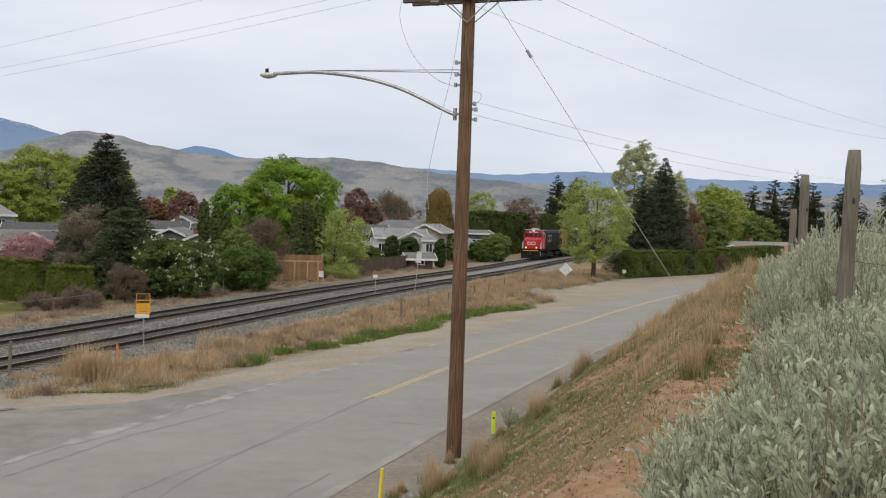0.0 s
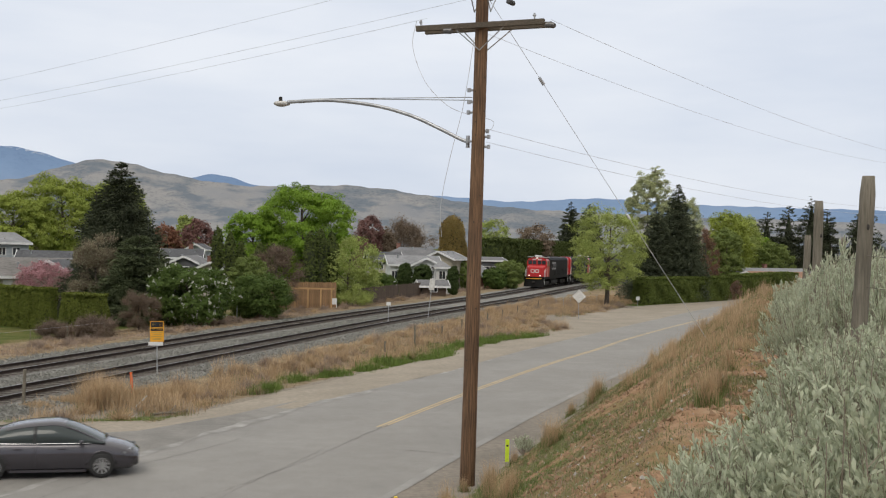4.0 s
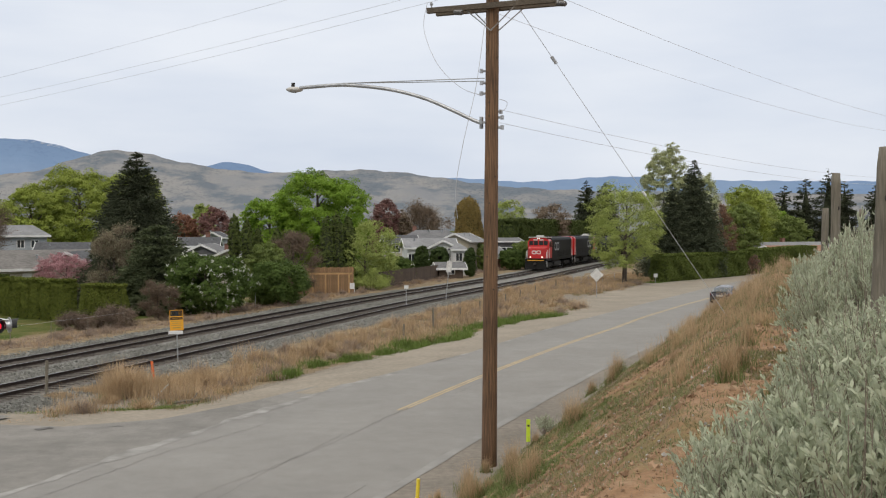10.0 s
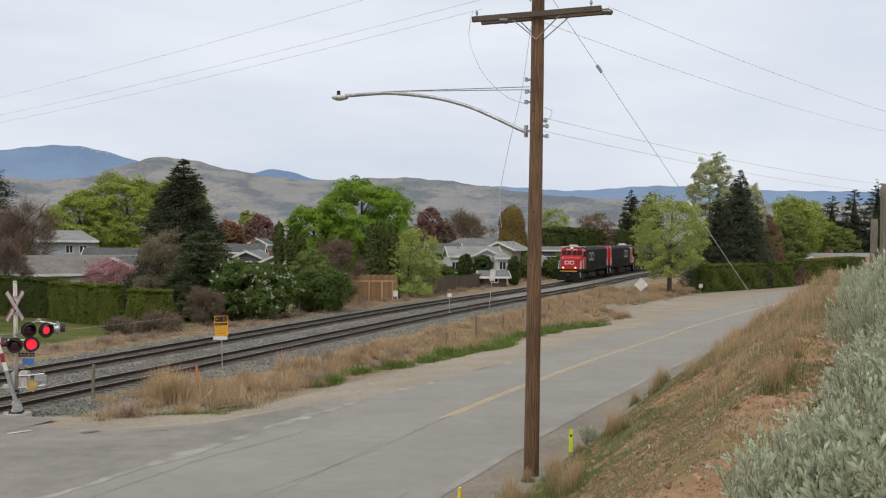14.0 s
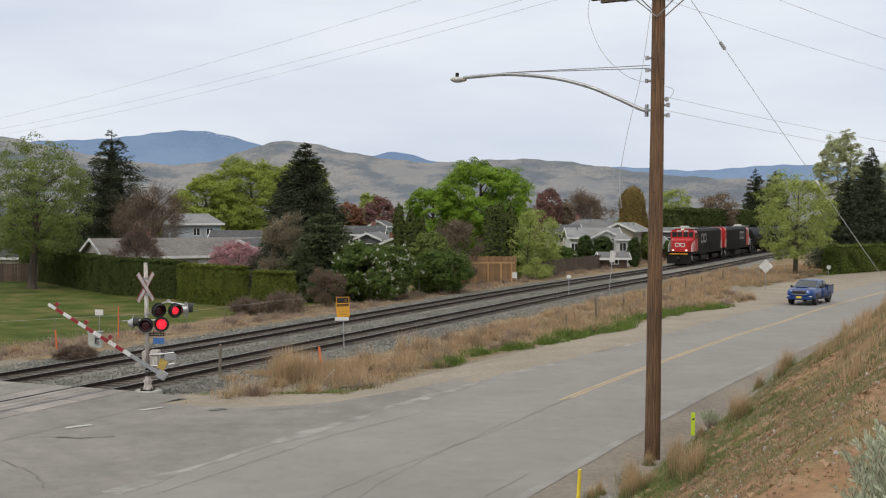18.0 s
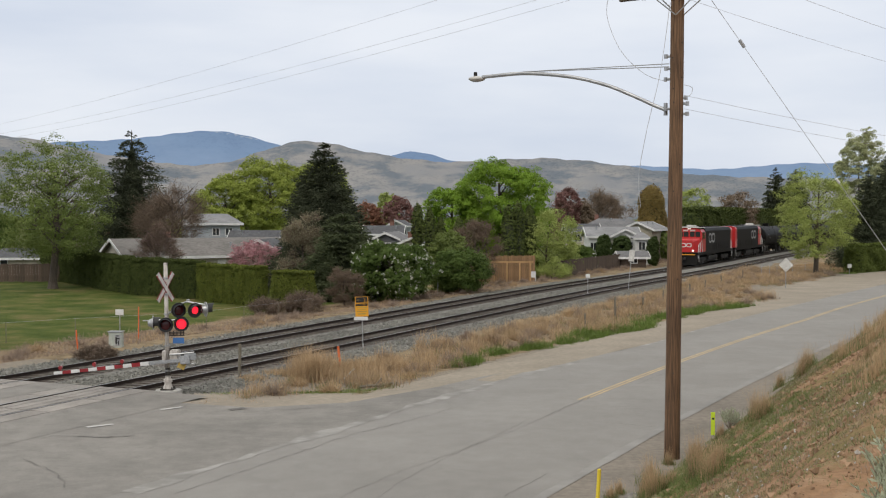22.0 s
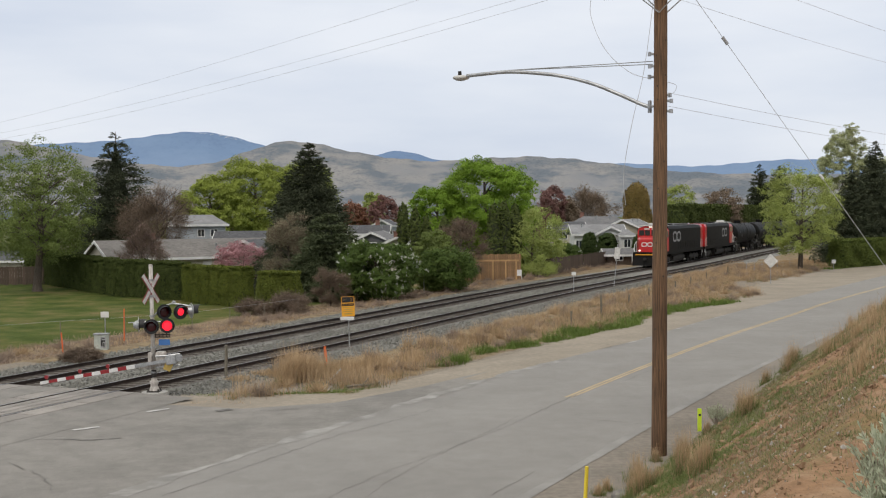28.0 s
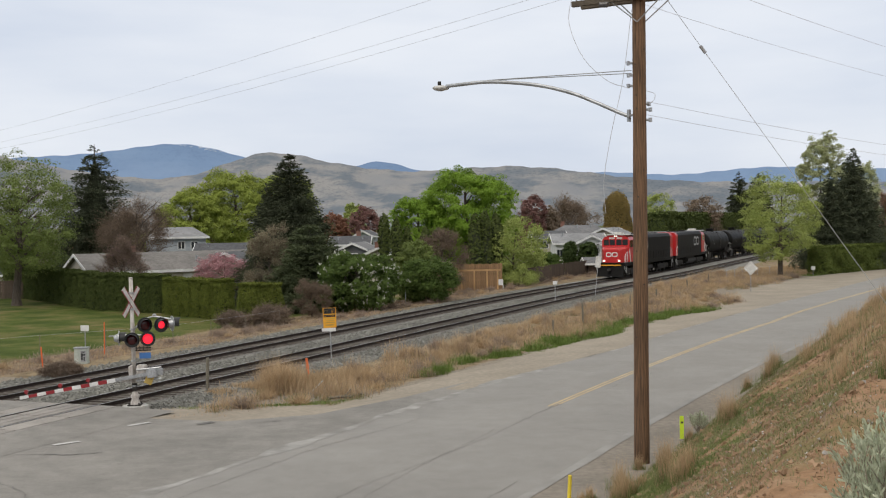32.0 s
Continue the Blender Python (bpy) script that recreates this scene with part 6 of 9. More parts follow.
rod(bm, Vector((PX + 0.18, PY, 12.3)) + gd * 0.610, Vector((PX + 0.18, PY, 12.3)) + gd * 0.622, 0.035, 0.035, 8)
tagged(part("guy_guard", bm, M_WHITE), "white guard sleeve on the guy wire", "guard")
# Down-leads on the pole.
for pts in ([(3.95, 29.5, 11.7), (3.85, 29.4, 11.0), (4.15, 29.1, 10.1), (4.7, 28.9, 9.5), (5.2, 28.8, 9.3)], [(5.3, 28.7, 11.2), (5.05, 28.6, 9.5), (4.75, 28.6, 8.2), (4.55, 28.65, 7.0), (4.6, 28.7, 6.2)],
            [(5.65, 28.7, 9.2), (5.85, 28.7, 9.12), (5.8, 28.7, 8.95), (5.66, 28.7, 8.9)]):
    bm = bmesh.new()
    P = [Vector(p) for p in pts]
    line = []
    for a, b, c, d in zip([P[0]] + P[:-2], P[:-1], P[1:], P[2:] + [P[-1]]):
        for i in range(6):
            u = i / 6
            line.append(0.5 * ((2 * b) + (c - a) * u + (2 * a - 5 * b + 4 * c - d) * u * u + (3 * b - a - 3 * c + d) * u ** 3))
    tube(bm, line + [P[-1]], 0.007, 5)
    tagged(part("drop_wire", bm, M_WIRE), "thin loose wire hanging at the pole", "wire", "overhead wires")

# A second street lamp far along the road.
t = thing("street_lamp", Matrix.Translation((P3.x, P3.y, P3.z)), "grey street lamp on a far pole", "street lamp")
bm = bmesh.new()
tube(bm, [Vector((-0.15, 0, 7.6)), Vector((-1.0, 0.5, 7.95)), Vector((-2.0, 1.0, 8.05)), Vector((-2.9, 1.4, 8.0))], 0.05, 6)
part("arm", bm, M_GALV, t)
bm = bmesh.new()
ball(bm, (-3.1, 1.5, 7.95), 0.2, (1.3, 0.8, 0.45), 10)
part("lamp_head", bm, M_GALV, t)

# ---- crossing signal with its gate ----
SX, SY = -9.72, 39.6


def signal_head(t, x, y, z, turn, lit, back=False, lens=0.205):
    """A round flasher: black disc, hood and red lens; seen from behind it is grey."""
    m = Matrix.Translation((x, y, z)) @ pose(0, 0, 0, 90, 0, turn)
    bm = bmesh.new()
    bmesh.ops.create_cone(bm, cap_ends=True, segments=26, radius1=0.255, radius2=0.255, depth=0.02, matrix=m)
    h = part("signal_disc", bm, M_BLACK if not back else M_GALV, t)
    bm = bmesh.new()
    bmesh.ops.create_cone(bm, cap_ends=True, segments=20, radius1=0.10, radius2=0.17, depth=0.16, matrix=m @ Matrix.Translation((0, 0, -0.09)))
    part("housing", bm, M_GALV if back else M_BLACK, h)
    bm = bmesh.new()
    bmesh.ops.create_uvsphere(bm, u_segments=24, v_segments=8, radius=lens, matrix=m @ Matrix.Translation((0, 0, 0.01)) @ Matrix.Diagonal((0.84, 0.84, 0.3, 1)))
    part("lens", bm, M_REDLAMP if lit else M_REDOFF, h, "lit red lens" if lit else "unlit dark red lens")
    bm = bmesh.new()
    k = 14
    for i in range(k):
        a0, a1 = math.pi * (-0.15 + 1.3 * i / k), math.pi * (-0.15 + 1.3 * (i + 1) / k)
        q = [Vector((0.20 * math.cos(a), 0.20 * math.sin(a), zz)) for a, zz in ((a0, 0.01), (a1, 0.01), (a1, 0.32 - 0.14 * abs(math.cos(a1))), (a0, 0.32 - 0.14 * abs(math.cos(a0))))]
        bm.faces.new([bm.verts.new(m @ p) for p in q])
    part("visor", bm, M_BLACK, h)
    return h


M_DULLYELLOW = surface("faded_yellow", (0.42, 0.29, 0.07), (0.58, 0.42, 0.12), 0.6)
M_MAST = surface("weathered_mast_paint", (0.40, 0.36, 0.32), (0.66, 0.62, 0.58), 0.6, 0.1, 5.0, 0.8, 0.2, 0.004, (3, 3, 0.6), (0.35, 0.62), 0.3)


def crossing_signal():
    t = thing("crossing_signal", Matrix.Translation((SX, SY, 0)), "silver railway crossing signal with red lamps lit", "crossing signal")
    bm = bmesh.new()
    rod(bm, (0.02, 0, -0.12), (0.02, 0, 0.07), 0.46, 0.44, 24)
    part("footing", bm, M_CONCRETE, t, "round worn concrete footing")
    bm = bmesh.new()
    box(bm, -0.22, -0.22, 0.07, 0.22, 0.22, 0.11, 0.01)
    for x in (-0.17, 0.17):
        for y in (-0.17, 0.17):
            rod(bm, (x, y, 0.11), (x, y, 0.17), 0.025, 0.025, 6)
    part("base_plate", bm, M_UNDER, t, "rusty bolted base plate")
    bm = bmesh.new()
    for z0, z1, r0, r1 in ((0.10, 0.24, 0.17, 0.14), (0.24, 0.34, 0.12, 0.12), (0.34, 0.42, 0.15, 0.15), (0.42, 0.52, 0.12, 0.09)):
        rod(bm, (0, 0, z0), (0, 0, z1), r0, r1, 16)
    part("base_casting", bm, M_MAST, t)
    bm = bmesh.new()
    rod(bm, (0, 0, 0.56), (-0.006, 0, 0.82), 0.083, 0.083, 14)
    part("black_band", bm, M_UNDER, t, "dark band round the mast foot")
    bm = bmesh.new()
    rod(bm, (0, 0, 0.4), (-0.06, 0, 4.35), 0.075, 0.066, 14)
    rod(bm, (-0.06, 0, 4.35), (-0.06, 0, 4.40), 0.075, 0.06, 12)
    part("mast", bm, M_MAST, t, smooth=True)
    for sgn in (-1, 1):
        bm = bmesh.new()
        m = Matrix.Translation((-0.04, -0.09 - 0.012 * sgn, 3.58)) @ pose(0, 0, 0, 0, 0, 64) @ pose(0, 0, 0, 0, 50 * sgn, 0)
        box(bm, -0.61, -0.006, -0.095, 0.61, 0.006, 0.095, 0.003, m)
        bl = part("crossbuck_blade", bm, M_OLDWHITE, t, "white crossbuck blade with red edge")
        for zz in (-0.083, 0.083):
            bm = bmesh.new()
            box(bm, -0.6, -0.011, zz - 0.014, 0.6, 0.011, zz + 0.014, 0, m)
            part("red_stripe", bm, M_DARKRED, bl)
    # Lower pair and one head facing away.
    bm = bmesh.new()
    rod(bm, (-0.5, 0.02, 2.45), (0.52, -0.02, 2.45), 0.03, 0.03, 8)
    part("lamp_arm", bm, M_GALV, t)
    signal_head(t, -0.02, -0.17, 2.30, 6, False)
    signal_head(t, 0.51, -0.17, 2.33, 6, True)
    signal_head(t, -0.52, 0.10, 2.34, 100, False, True)
    bm = bmesh.new()
    rod(bm, (-0.85, 0.02, 2.42), (-0.2, 0.02, 2.45), 0.02, 0.02, 6)
    part("junction_bar", bm, M_GALV, t)
    # Upper cantilevered group.
    bm = bmesh.new()
    tube(bm, [Vector((0, 0, 2.62)), Vector((0.35, -0.05, 2.98)), Vector((0.7, -0.08, 3.08)), Vector((1.3, -0.1, 2.98))], 0.028, 8)
    part("lamp_arm", bm, M_GALV, t)
    signal_head(t, 0.42, -0.18, 2.80, 30, False)
    signal_head(t, 0.98, -0.22, 2.80, 40, True, False, 0.15)
    signal_head(t, 1.30, -0.02, 2.82, 120, False, True)
    bm = bmesh.new()
    ball(bm, (0.72, -0.06, 3.12), 0.07, (1, 1, 0.7), 8)
    part("bell", bm, M_GALV, t)
    # Small blue notice, mechanism box and its counterweight arms.
    bm = bmesh.new()
    box(bm, 0.20, -0.10, 1.66, 0.58, -0.08, 1.86, 0.004)
    part("notice", bm, M_SIGNBLUE, t, "small blue notice")
    bm = bmesh.new()
    for z in (1.92, 2.00):
        box(bm, 0.06, -0.10, z, 0.60, -0.085, z + 0.035, 0.003)
    for x in (0.10, 0.22, 0.34, 0.46, 0.56):
        box(bm, x - 0.012, -0.098, 1.92, x + 0.012, -0.088, 2.09, 0.002)
    part("finial_bracket", bm, M_UNDER, t, "small dark bracket")
    bm = bmesh.new()
    box(bm, -0.16, -0.20, 0.86, -0.02, 0.14, 1.42, 0.025)
    box(bm, -0.42, -0.16, 0.88, -0.14, 0.10, 1.00, 0.02)
    part("gate_support", bm, M_MAST, t, "pale gate support casting")
    bm = bmesh.new()
    box(bm, 0.10, -0.18, 0.92, 0.40, 0.18, 1.44, 0.03)
    mech = part("gate_mechanism", bm, M_MAST, t, "pale gate mechanism box")
    bm = bmesh.new()
    box(bm, 0.13, -0.195, 0.98, 0.37, -0.18, 1.38, 0.006)
    for z in (1.08, 1.28):
        rod(bm, (0.12, -0.20, z - 0.03), (0.12, -0.20, z + 0.03), 0.014, 0.014, 6)
    part("mechanism_door", bm, M_MAST, mech)
    bm = bmesh.new()
    for z in (0.92, 1.30):
        tube(bm, [Vector((0.1, -0.2, z)), Vector((0.45, -0.24, z + 0.02)), Vector((0.95, -0.24, z + 0.08))], 0.028, 6)
    part("weight_arm", bm, M_GALV, t)
    bm = bmesh.new()
    box(bm, 0.62, -0.27, 1.12, 1.02, -0.20, 1.34, 0.02)
    part("counterweight", bm, M_GALV, t, "grey counterweight plates")
    bm = bmesh.new()
    box(bm, -0.13, -0.008, -0.17, 0.13, 0.008, 0.17, 0.003, Matrix.Translation((0.56, -0.29, 0.98)) @ pose(0, 0, 0, 0, 24, 0))
    part("warning_plate", bm, M_DULLYELLOW, t, "faded yellow warning plate")
    for z in (0.7, 1.55, 2.2, 2.62, 3.3, 3.85):
        bm = bmesh.new()
        rod(bm, (-0.015 * z, 0, z), (-0.015 * z, 0, z + 0.06), 0.088, 0.088, 14)
        part("mast_clamp", bm, M_GALV, t)
    return t


crossing_signal()
GATE_AT = Vector((SX - 0.12, SY - 0.30, 1.05))


def gate():
    """The gate arm about its pivot: it lies towards -x when down."""
    t = thing("crossing_gate", Matrix.Translation(GATE_AT), "red and white striped crossing gate arm", "gate arm")
    bm = bmesh.new()
    box(bm, -0.45, -0.05, -0.06, 0.75, 0.05, 0.06, 0.015)
    part("pivot_bracket", bm, M_GALV, t)
    bm = bmesh.new()
    box(bm, 0.62, -0.09, -0.14, 0.95, 0.09, 0.14, 0.02)
    part("counterweight", bm, M_GALV, t)
    n, x = 11, -0.45
    ln = 3.25 / n
    for i in range(n):
        bm = bmesh.new()
        w = 0.066 - 0.0015 * i
        box(bm, x - ln + 0.002, -0.02, -w, x - 0.002, 0.02, w, 0.006)
        part("gate_stripe", bm, M_WHITE if i % 2 == 0 else M_GATERED, t)
        x -= ln
    for px in (-1.35, -2.3, -3.45):
        bm = bmesh.new()
        rod(bm, (px, 0, 0.07), (px, 0, 0.12), 0.03, 0.03, 8)
        rod(bm, (px, -0.05, 0.17), (px, 0.05, 0.17), 0.065, 0.065, 12)
        part("gate_lamp", bm, M_GATERED, t, "small red gate lamp")
    return t


GATE = gate()

# ---- signs, posts and small things by the tracks ----


def stake(name, label, x, y, h, r, material, lean=(0, 0), category="stake", n=8):
    z = float(ground_z(x, y))
    bm = bmesh.new()
    rod(bm, (0, 0, -0.2), (lean[0], lean[1], h), r, r * 0.9, n)
    bmesh.ops.bevel(bm, geom=[e for e in bm.edges if e.calc_length() < r * 1.2 and min(v.co.z for v in e.verts) > h * 0.8], offset=r * 0.2, segments=1, affect="EDGES")
    ob = tagged(part(name, bm, material), label, category)
    ob.location = (x, y, z)
    return ob


def plate_sign(name, label, x, y, post_h, w, h, z, material, turn=0, lean=(0, 0), bars=(), diamond=False, post=M_GALV):
    t = thing(name, Matrix.Translation((x, y, float(ground_z(x, y)))), label, "sign")
    bm = bmesh.new()
    rod(bm, (0, 0, -0.3), (lean[0], lean[1], post_h), 0.03, 0.03, 8)
    part("post", bm, post, t)
    m = Matrix.Translation((lean[0] * z / post_h, lean[1] * z / post_h - 0.045, z)) @ pose(0, 0, 0, 0, math.degrees(math.atan2(lean[0], post_h)), turn)
    bm = bmesh.new()
    if diamond:
        m = m @ pose(0, 0, 0, 0, 45, 0)
    box(bm, -w / 2, -0.008, -h / 2, w / 2, 0.008, h / 2, 0.004, m)
    pl = part("sign_plate", bm, material, t)
    for x0, z0, x1, z1, mm in bars:
        bm = bmesh.new()
        box(bm, x0, -0.013, z0, x1, -0.007, z1, 0, m)
        part("marking", bm, mm, pl)
    return t


plate_sign("railway_notice", "yellow railway notice with a black heading on a post", -4.15, 53.8, 2.3, 0.60, 0.92, 2.0, M_SIGNYELLOW, 4, (-0.07, 0), (
    (-0.267, 0.19, 0.267, 0.44, M_SIGNBLACK), (-0.232, 0.27, -0.069, 0.36, M_DULLYELLOW), (0.103, 0.22, 0.249, 0.41, M_SIGNYELLOW), (-0.267, 0.03, 0.267, 0.14, M_SIGNBLACK), (-0.224, 0.07, 0.224, 0.10, M_SIGNYELLOW),
    (-0.241, -0.06, 0.241, -0.03, M_DULLYELLOW), (-0.189, -0.15, 0.189, -0.12, M_DULLYELLOW), (-0.241, -0.24, 0.241, -0.21, M_DULLYELLOW), (-0.172, -0.36, 0.172, -0.31, M_DULLYELLOW)))
bm = bmesh.new()
box(bm, -4.15 - 0.42, 53.70, 1.18, -4.15 + 0.22, 53.72, 1.34, 0.004)
tagged(part("notice_plate", bm, M_WHITE), "small white plate under the railway notice", "sign")
plate_sign("road_sign", "pale grey back of a diamond road sign on a post", 28.2, 99.1, 2.5, 0.86, 0.86, 2.0, M_OLDWHITE, -8, (0, 0), (), True)
plate_sign("white_marker_sign", "small white marker plate on a thin post", -1.2, 92.4, 2.05, 0.42, 0.36, 1.95, M_WHITE)
plate_sign("white_marker_sign", "small white marker plate on a thin post", 10.3, 89.2, 1.75, 0.34, 0.26, 1.6, M_WHITE)
plate_sign("white_marker_sign", "tall white marker plate leaning on its post", 14.5, 96.9, 3.2, 0.46, 0.95, 2.85, M_OLDWHITE, 0, (0.35, 0))
plate_sign("white_marker_sign", "small white plate on a post by the lawn", -17.2, 60.0, 1.55, 0.42, 0.30, 1.45, M_WHITE, 0, (0, 0))
plate_sign("white_marker_sign", "small white plate by the clipped hedge", 42.0, 124.0, 1.0, 0.42, 0.40, 0.85, M_WHITE)
stake("orange_marker", "orange plastic marker post in the ballast", -4.6, 47.6, 0.85, 0.055, M_ORANGE, (-0.10, 0))
stake("orange_marker", "thin orange marker post beyond the tracks", -17.6, 54.5, 1.0, 0.035, M_ORANGE, (-0.08, 0))
stake("orange_marker", "tall thin orange marker post by the lawn", -16.4, 60.6, 1.7, 0.03, M_ORANGE, (0.02, 0))
stake("fence_post", "weathered wooden post beside the track", -8.2, 44.6, 1.25, 0.065, M_POST, (0.03, 0), "post")
for x, y, h in ((7.2, 63.8, 0.85), (12.3, 75.5, 0.9), (18.4, 90.7, 0.9), (20.7, 96.0, 0.9), (24.0, 104.5, 0.85), (15.2, 84.5, 0.8), (9.8, 70.5, 1.3), (28.0, 113.0, 0.9)):
    stake("fence_post", "short weathered post in the dry grass", x, y, h, 0.06, M_POST, (0.04 * math.sin(x), 0), "post")
# Lime marker and yellow guy guard by the road.
tm = thing("lime_marker", Matrix.Translation((7.12, 31.9, float(ground_z(7.12, 31.9)))), "fluorescent lime plastic marker post at the foot of the bank", "marker")
bm = bmesh.new()
box(bm, -0.055, -0.02, -0.3, 0.055, 0.02, max(0.62 - tm.location.z, 0.25), 0.008)
part("blade", bm, M_LIME, tm)
bm = bmesh.new()
box(bm, -0.03, -0.024, max(0.42 - tm.location.z, 0.1), 0.03, -0.018, max(0.47 - tm.location.z, 0.14), 0)
part("marking", bm, M_SIGNBLACK, tm)
stake("guy_guard", "yellow plastic guy-wire guard by the road", 2.70, 22.0, 1.12, 0.04, M_STAKEYELLOW, (0.07, 0), "guard", 12)


def cabinet():
    t = thing("track_cabinet", Matrix.Translation((-15.8, 54.5, float(ground_z(-15.8, 54.5)))), "pale green lineside electrical cabinet", "cabinet")
    bm = bmesh.new()
    box(bm, -0.3, -0.2, 0.0, 0.3, 0.2, 0.72, 0.015)
    part("body", bm, surface("pale_green_paint", (0.42, 0.46, 0.41), (0.56, 0.59, 0.54), 0.6), t)
    bm = bmesh.new()
    box(bm, -0.34, -0.24, 0.72, 0.34, 0.24, 0.77, 0.01)
    part("lid", bm, M_GALV, t)
    bm = bmesh.new()
    box(bm, 0.0, -0.215, 0.1, 0.26, -0.2, 0.62, 0.004)
    door = part("door", bm, M_GALV, t)
    for u0, v0, u1, v1 in ((0.03, 0.18, 0.10, 0.50), (0.10, 0.40, 0.22, 0.47), (0.14, 0.14, 0.19, 0.34), (0.05, 0.54, 0.20, 0.58)):
        bm = bmesh.new()
        box(bm, u0, -0.220, v0, u1, -0.214, v1, 0)
        part("marking", bm, M_SIGNBLACK, door, "black scrawl")


cabinet()


def wire_fence(name, label, pts, h, gap, post_r, strands, material=M_GALV):
    t = thing(name, Matrix.Identity(4), label, "fence")
    posts = []
    for (x0, y0), (x1, y1) in zip(pts[:-1], pts[1:]):
        ln = math.hypot(x1 - x0, y1 - y0)
        for i in range(max(1, int(ln / gap))):
            f = i * gap / ln
            x, y = x0 + (x1 - x0) * f, y0 + (y1 - y0) * f
            posts.append((x, y, float(ground_z(x, y))))
    for x, y, z in posts:
        bm = bmesh.new()
        rod(bm, (x, y, z - 0.2), (x, y, z + h), post_r, post_r * 0.9, 7)
        part("post", bm, material, t)
    for s in strands:
        bm = bmesh.new()
        tube(bm, [Vector((x, y, z + s)) for x, y, z in posts], 0.005, 4)
        part("fence_wire", bm, M_WIRE, t)
    return t


wire_fence("chain_fence", "low wire fence between the railway and the lawn", [(-31.0, 52.0), (-14.0, 66.0), (-9.2, 76.0), (-8.8, 78.0)], 1.05, 3.6, 0.022, (1.02,), M_POST)
wire_fence("chain_fence", "wire fence beside the turnout by the hedge", [(31.0, 117.5), (36.0, 124.0), (42.0, 128.0)], 1.1, 2.0, 0.03, (0.4, 0.75, 1.05))


def bank_fence():
    """Old round posts with wire on top of the bank."""
    t = thing("bank_fence", Matrix.Identity(4), "old grey round-post wire fence along the bank", "fence")
    ends = []
    for x, y, top, r, lean in ((5.75, 10.5, 6.76, 0.076, 0.10), (8.38, 16.5, 6.80, 0.073, 0.02), (10.93, 22.0, 6.37, 0.073, 0.05), (16.55, 31.0, 6.5, 0.075, 0.0)):
        z = float(ground_z(x, y))
        bm = bmesh.new()
        k, rings = 16, []
        for i in range(17):
            f = i / 16
            rr = r * (1.06 - 0.1 * f) * (1 if i < 16 else 0.80)
            rings.append([(x + (rr + 0.003 * math.sin(j * 4 + i * 0.7) + 0.002 * math.sin(j * 7)) * math.cos(2 * math.pi * j / k) + lean * f, y + rr * math.sin(2 * math.pi * j / k), z - 0.3 + (top - z + 0.3) * f - (0 if i < 16 else -0.012)) for j in range(k)])
        loft(bm, rings)
        post = part("post", bm, M_POST, t, smooth=True)
        bm = bmesh.new()
        ball(bm, Vector((x + lean * 0.5 + r * 0.97 * math.cos(-1.3), y + r * 0.97 * math.sin(-1.3), top - 0.66 - 0.2 * math.sin(y))), 0.02, (0.8, 0.4, 1.6), 10)
        part("knot", bm, M_UNDER, post, "dark knot in the wood")
        ends.append(Vector((x + lean * 0.6, y, top)))
    for drop, sag in ((0.76, 0.07), (1.06, 0.10)):
        bm = bmesh.new()
        hang = [ends[0] + Vector((2.2, -3.0, -drop - 0.05))] + [e - Vector((0.0, 0.085, drop)) for e in ends]
        for a, b in zip(hang[:-1], hang[1:]):
            tube(bm, [a.lerp(b, i / 8) - Vector((0, 0, sag * math.sin(math.pi * i / 8))) for i in range(9)], 0.0028, 4)
        part("fence_wire", bm, M_OLDWIRE, t)


bank_fence()

# ---- train: two diesel locomotives and tank cars on the far track ----
# Each vehicle's own y points forward; its front coupler is at y = 0 and the rail top at z = 0.
HEADING = -math.degrees(TH) + 180        # the train comes towards the crossing
AXLES = []
LOCO = 23.0                              # length of a locomotive over its couplers
M_LOGO = paint("white_lettering", (0.72, 0.72, 0.70), 0.5, 0, 0.15)
M_GREYLOGO = paint("faded_grey_lettering", (0.36, 0.36, 0.36), 0.6, 0, 0.2)


def wheelset(t, y, r=0.5, gauge=GAUGE):
    ax = new("wheelset")
    ax.parent = t
    ax.location = (0, y, r)
    for sgn in (-1, 1):
        bm = bmesh.new()
        rod(bm, (sgn * (gauge / 2 - 0.06), 0, 0), (sgn * (gauge / 2 + 0.075), 0, 0), r, r, 24)
        rod(bm, (sgn * (gauge / 2 + 0.075), 0, 0), (sgn * (gauge / 2 + 0.11), 0, 0), r * 0.35, r * 0.25, 12)
        box(bm, sgn * (gauge / 2 + 0.076), -0.03, -r * 0.8, sgn * (gauge / 2 + 0.082), 0.03, r * 0.8)
        part("wheel", bm, M_UNDER, ax)
    AXLES.append(ax)
    return ax


def bogie(t, y, axles, half):
    bm = bmesh.new()
    for sgn in (-1, 1):
        x = sgn * 1.05
        profile(bm, [(y - half, 0.55), (y - half + 0.3, 0.92), (y + half - 0.3, 0.92), (y + half, 0.55), (y + half - 0.35, 0.5), (y + 0.3, 0.36), (y - 0.3, 0.36), (y - half + 0.35, 0.5)], x - 0.09, x + 0.09)
    for v in bm.verts:
        v.co = Vector((v.co.y, v.co.x, v.co.z))
    bmesh.ops.recalc_face_normals(bm, faces=bm.faces)
    box(bm, -1.0, y - 0.3, 0.45, 1.0, y + 0.3, 0.9)
    b = part("bogie", bm, M_UNDER, t)
    for a in axles:
        for sgn in (-1, 1):
            bm = bmesh.new()
            box(bm, sgn * 1.05 - 0.14, y + a - 0.2, 0.33, sgn * 1.05 + 0.14, y + a + 0.2, 0.7, 0.03)
            part("axle_box", bm, M_UNDER, b)
        wheelset(t, y + a)


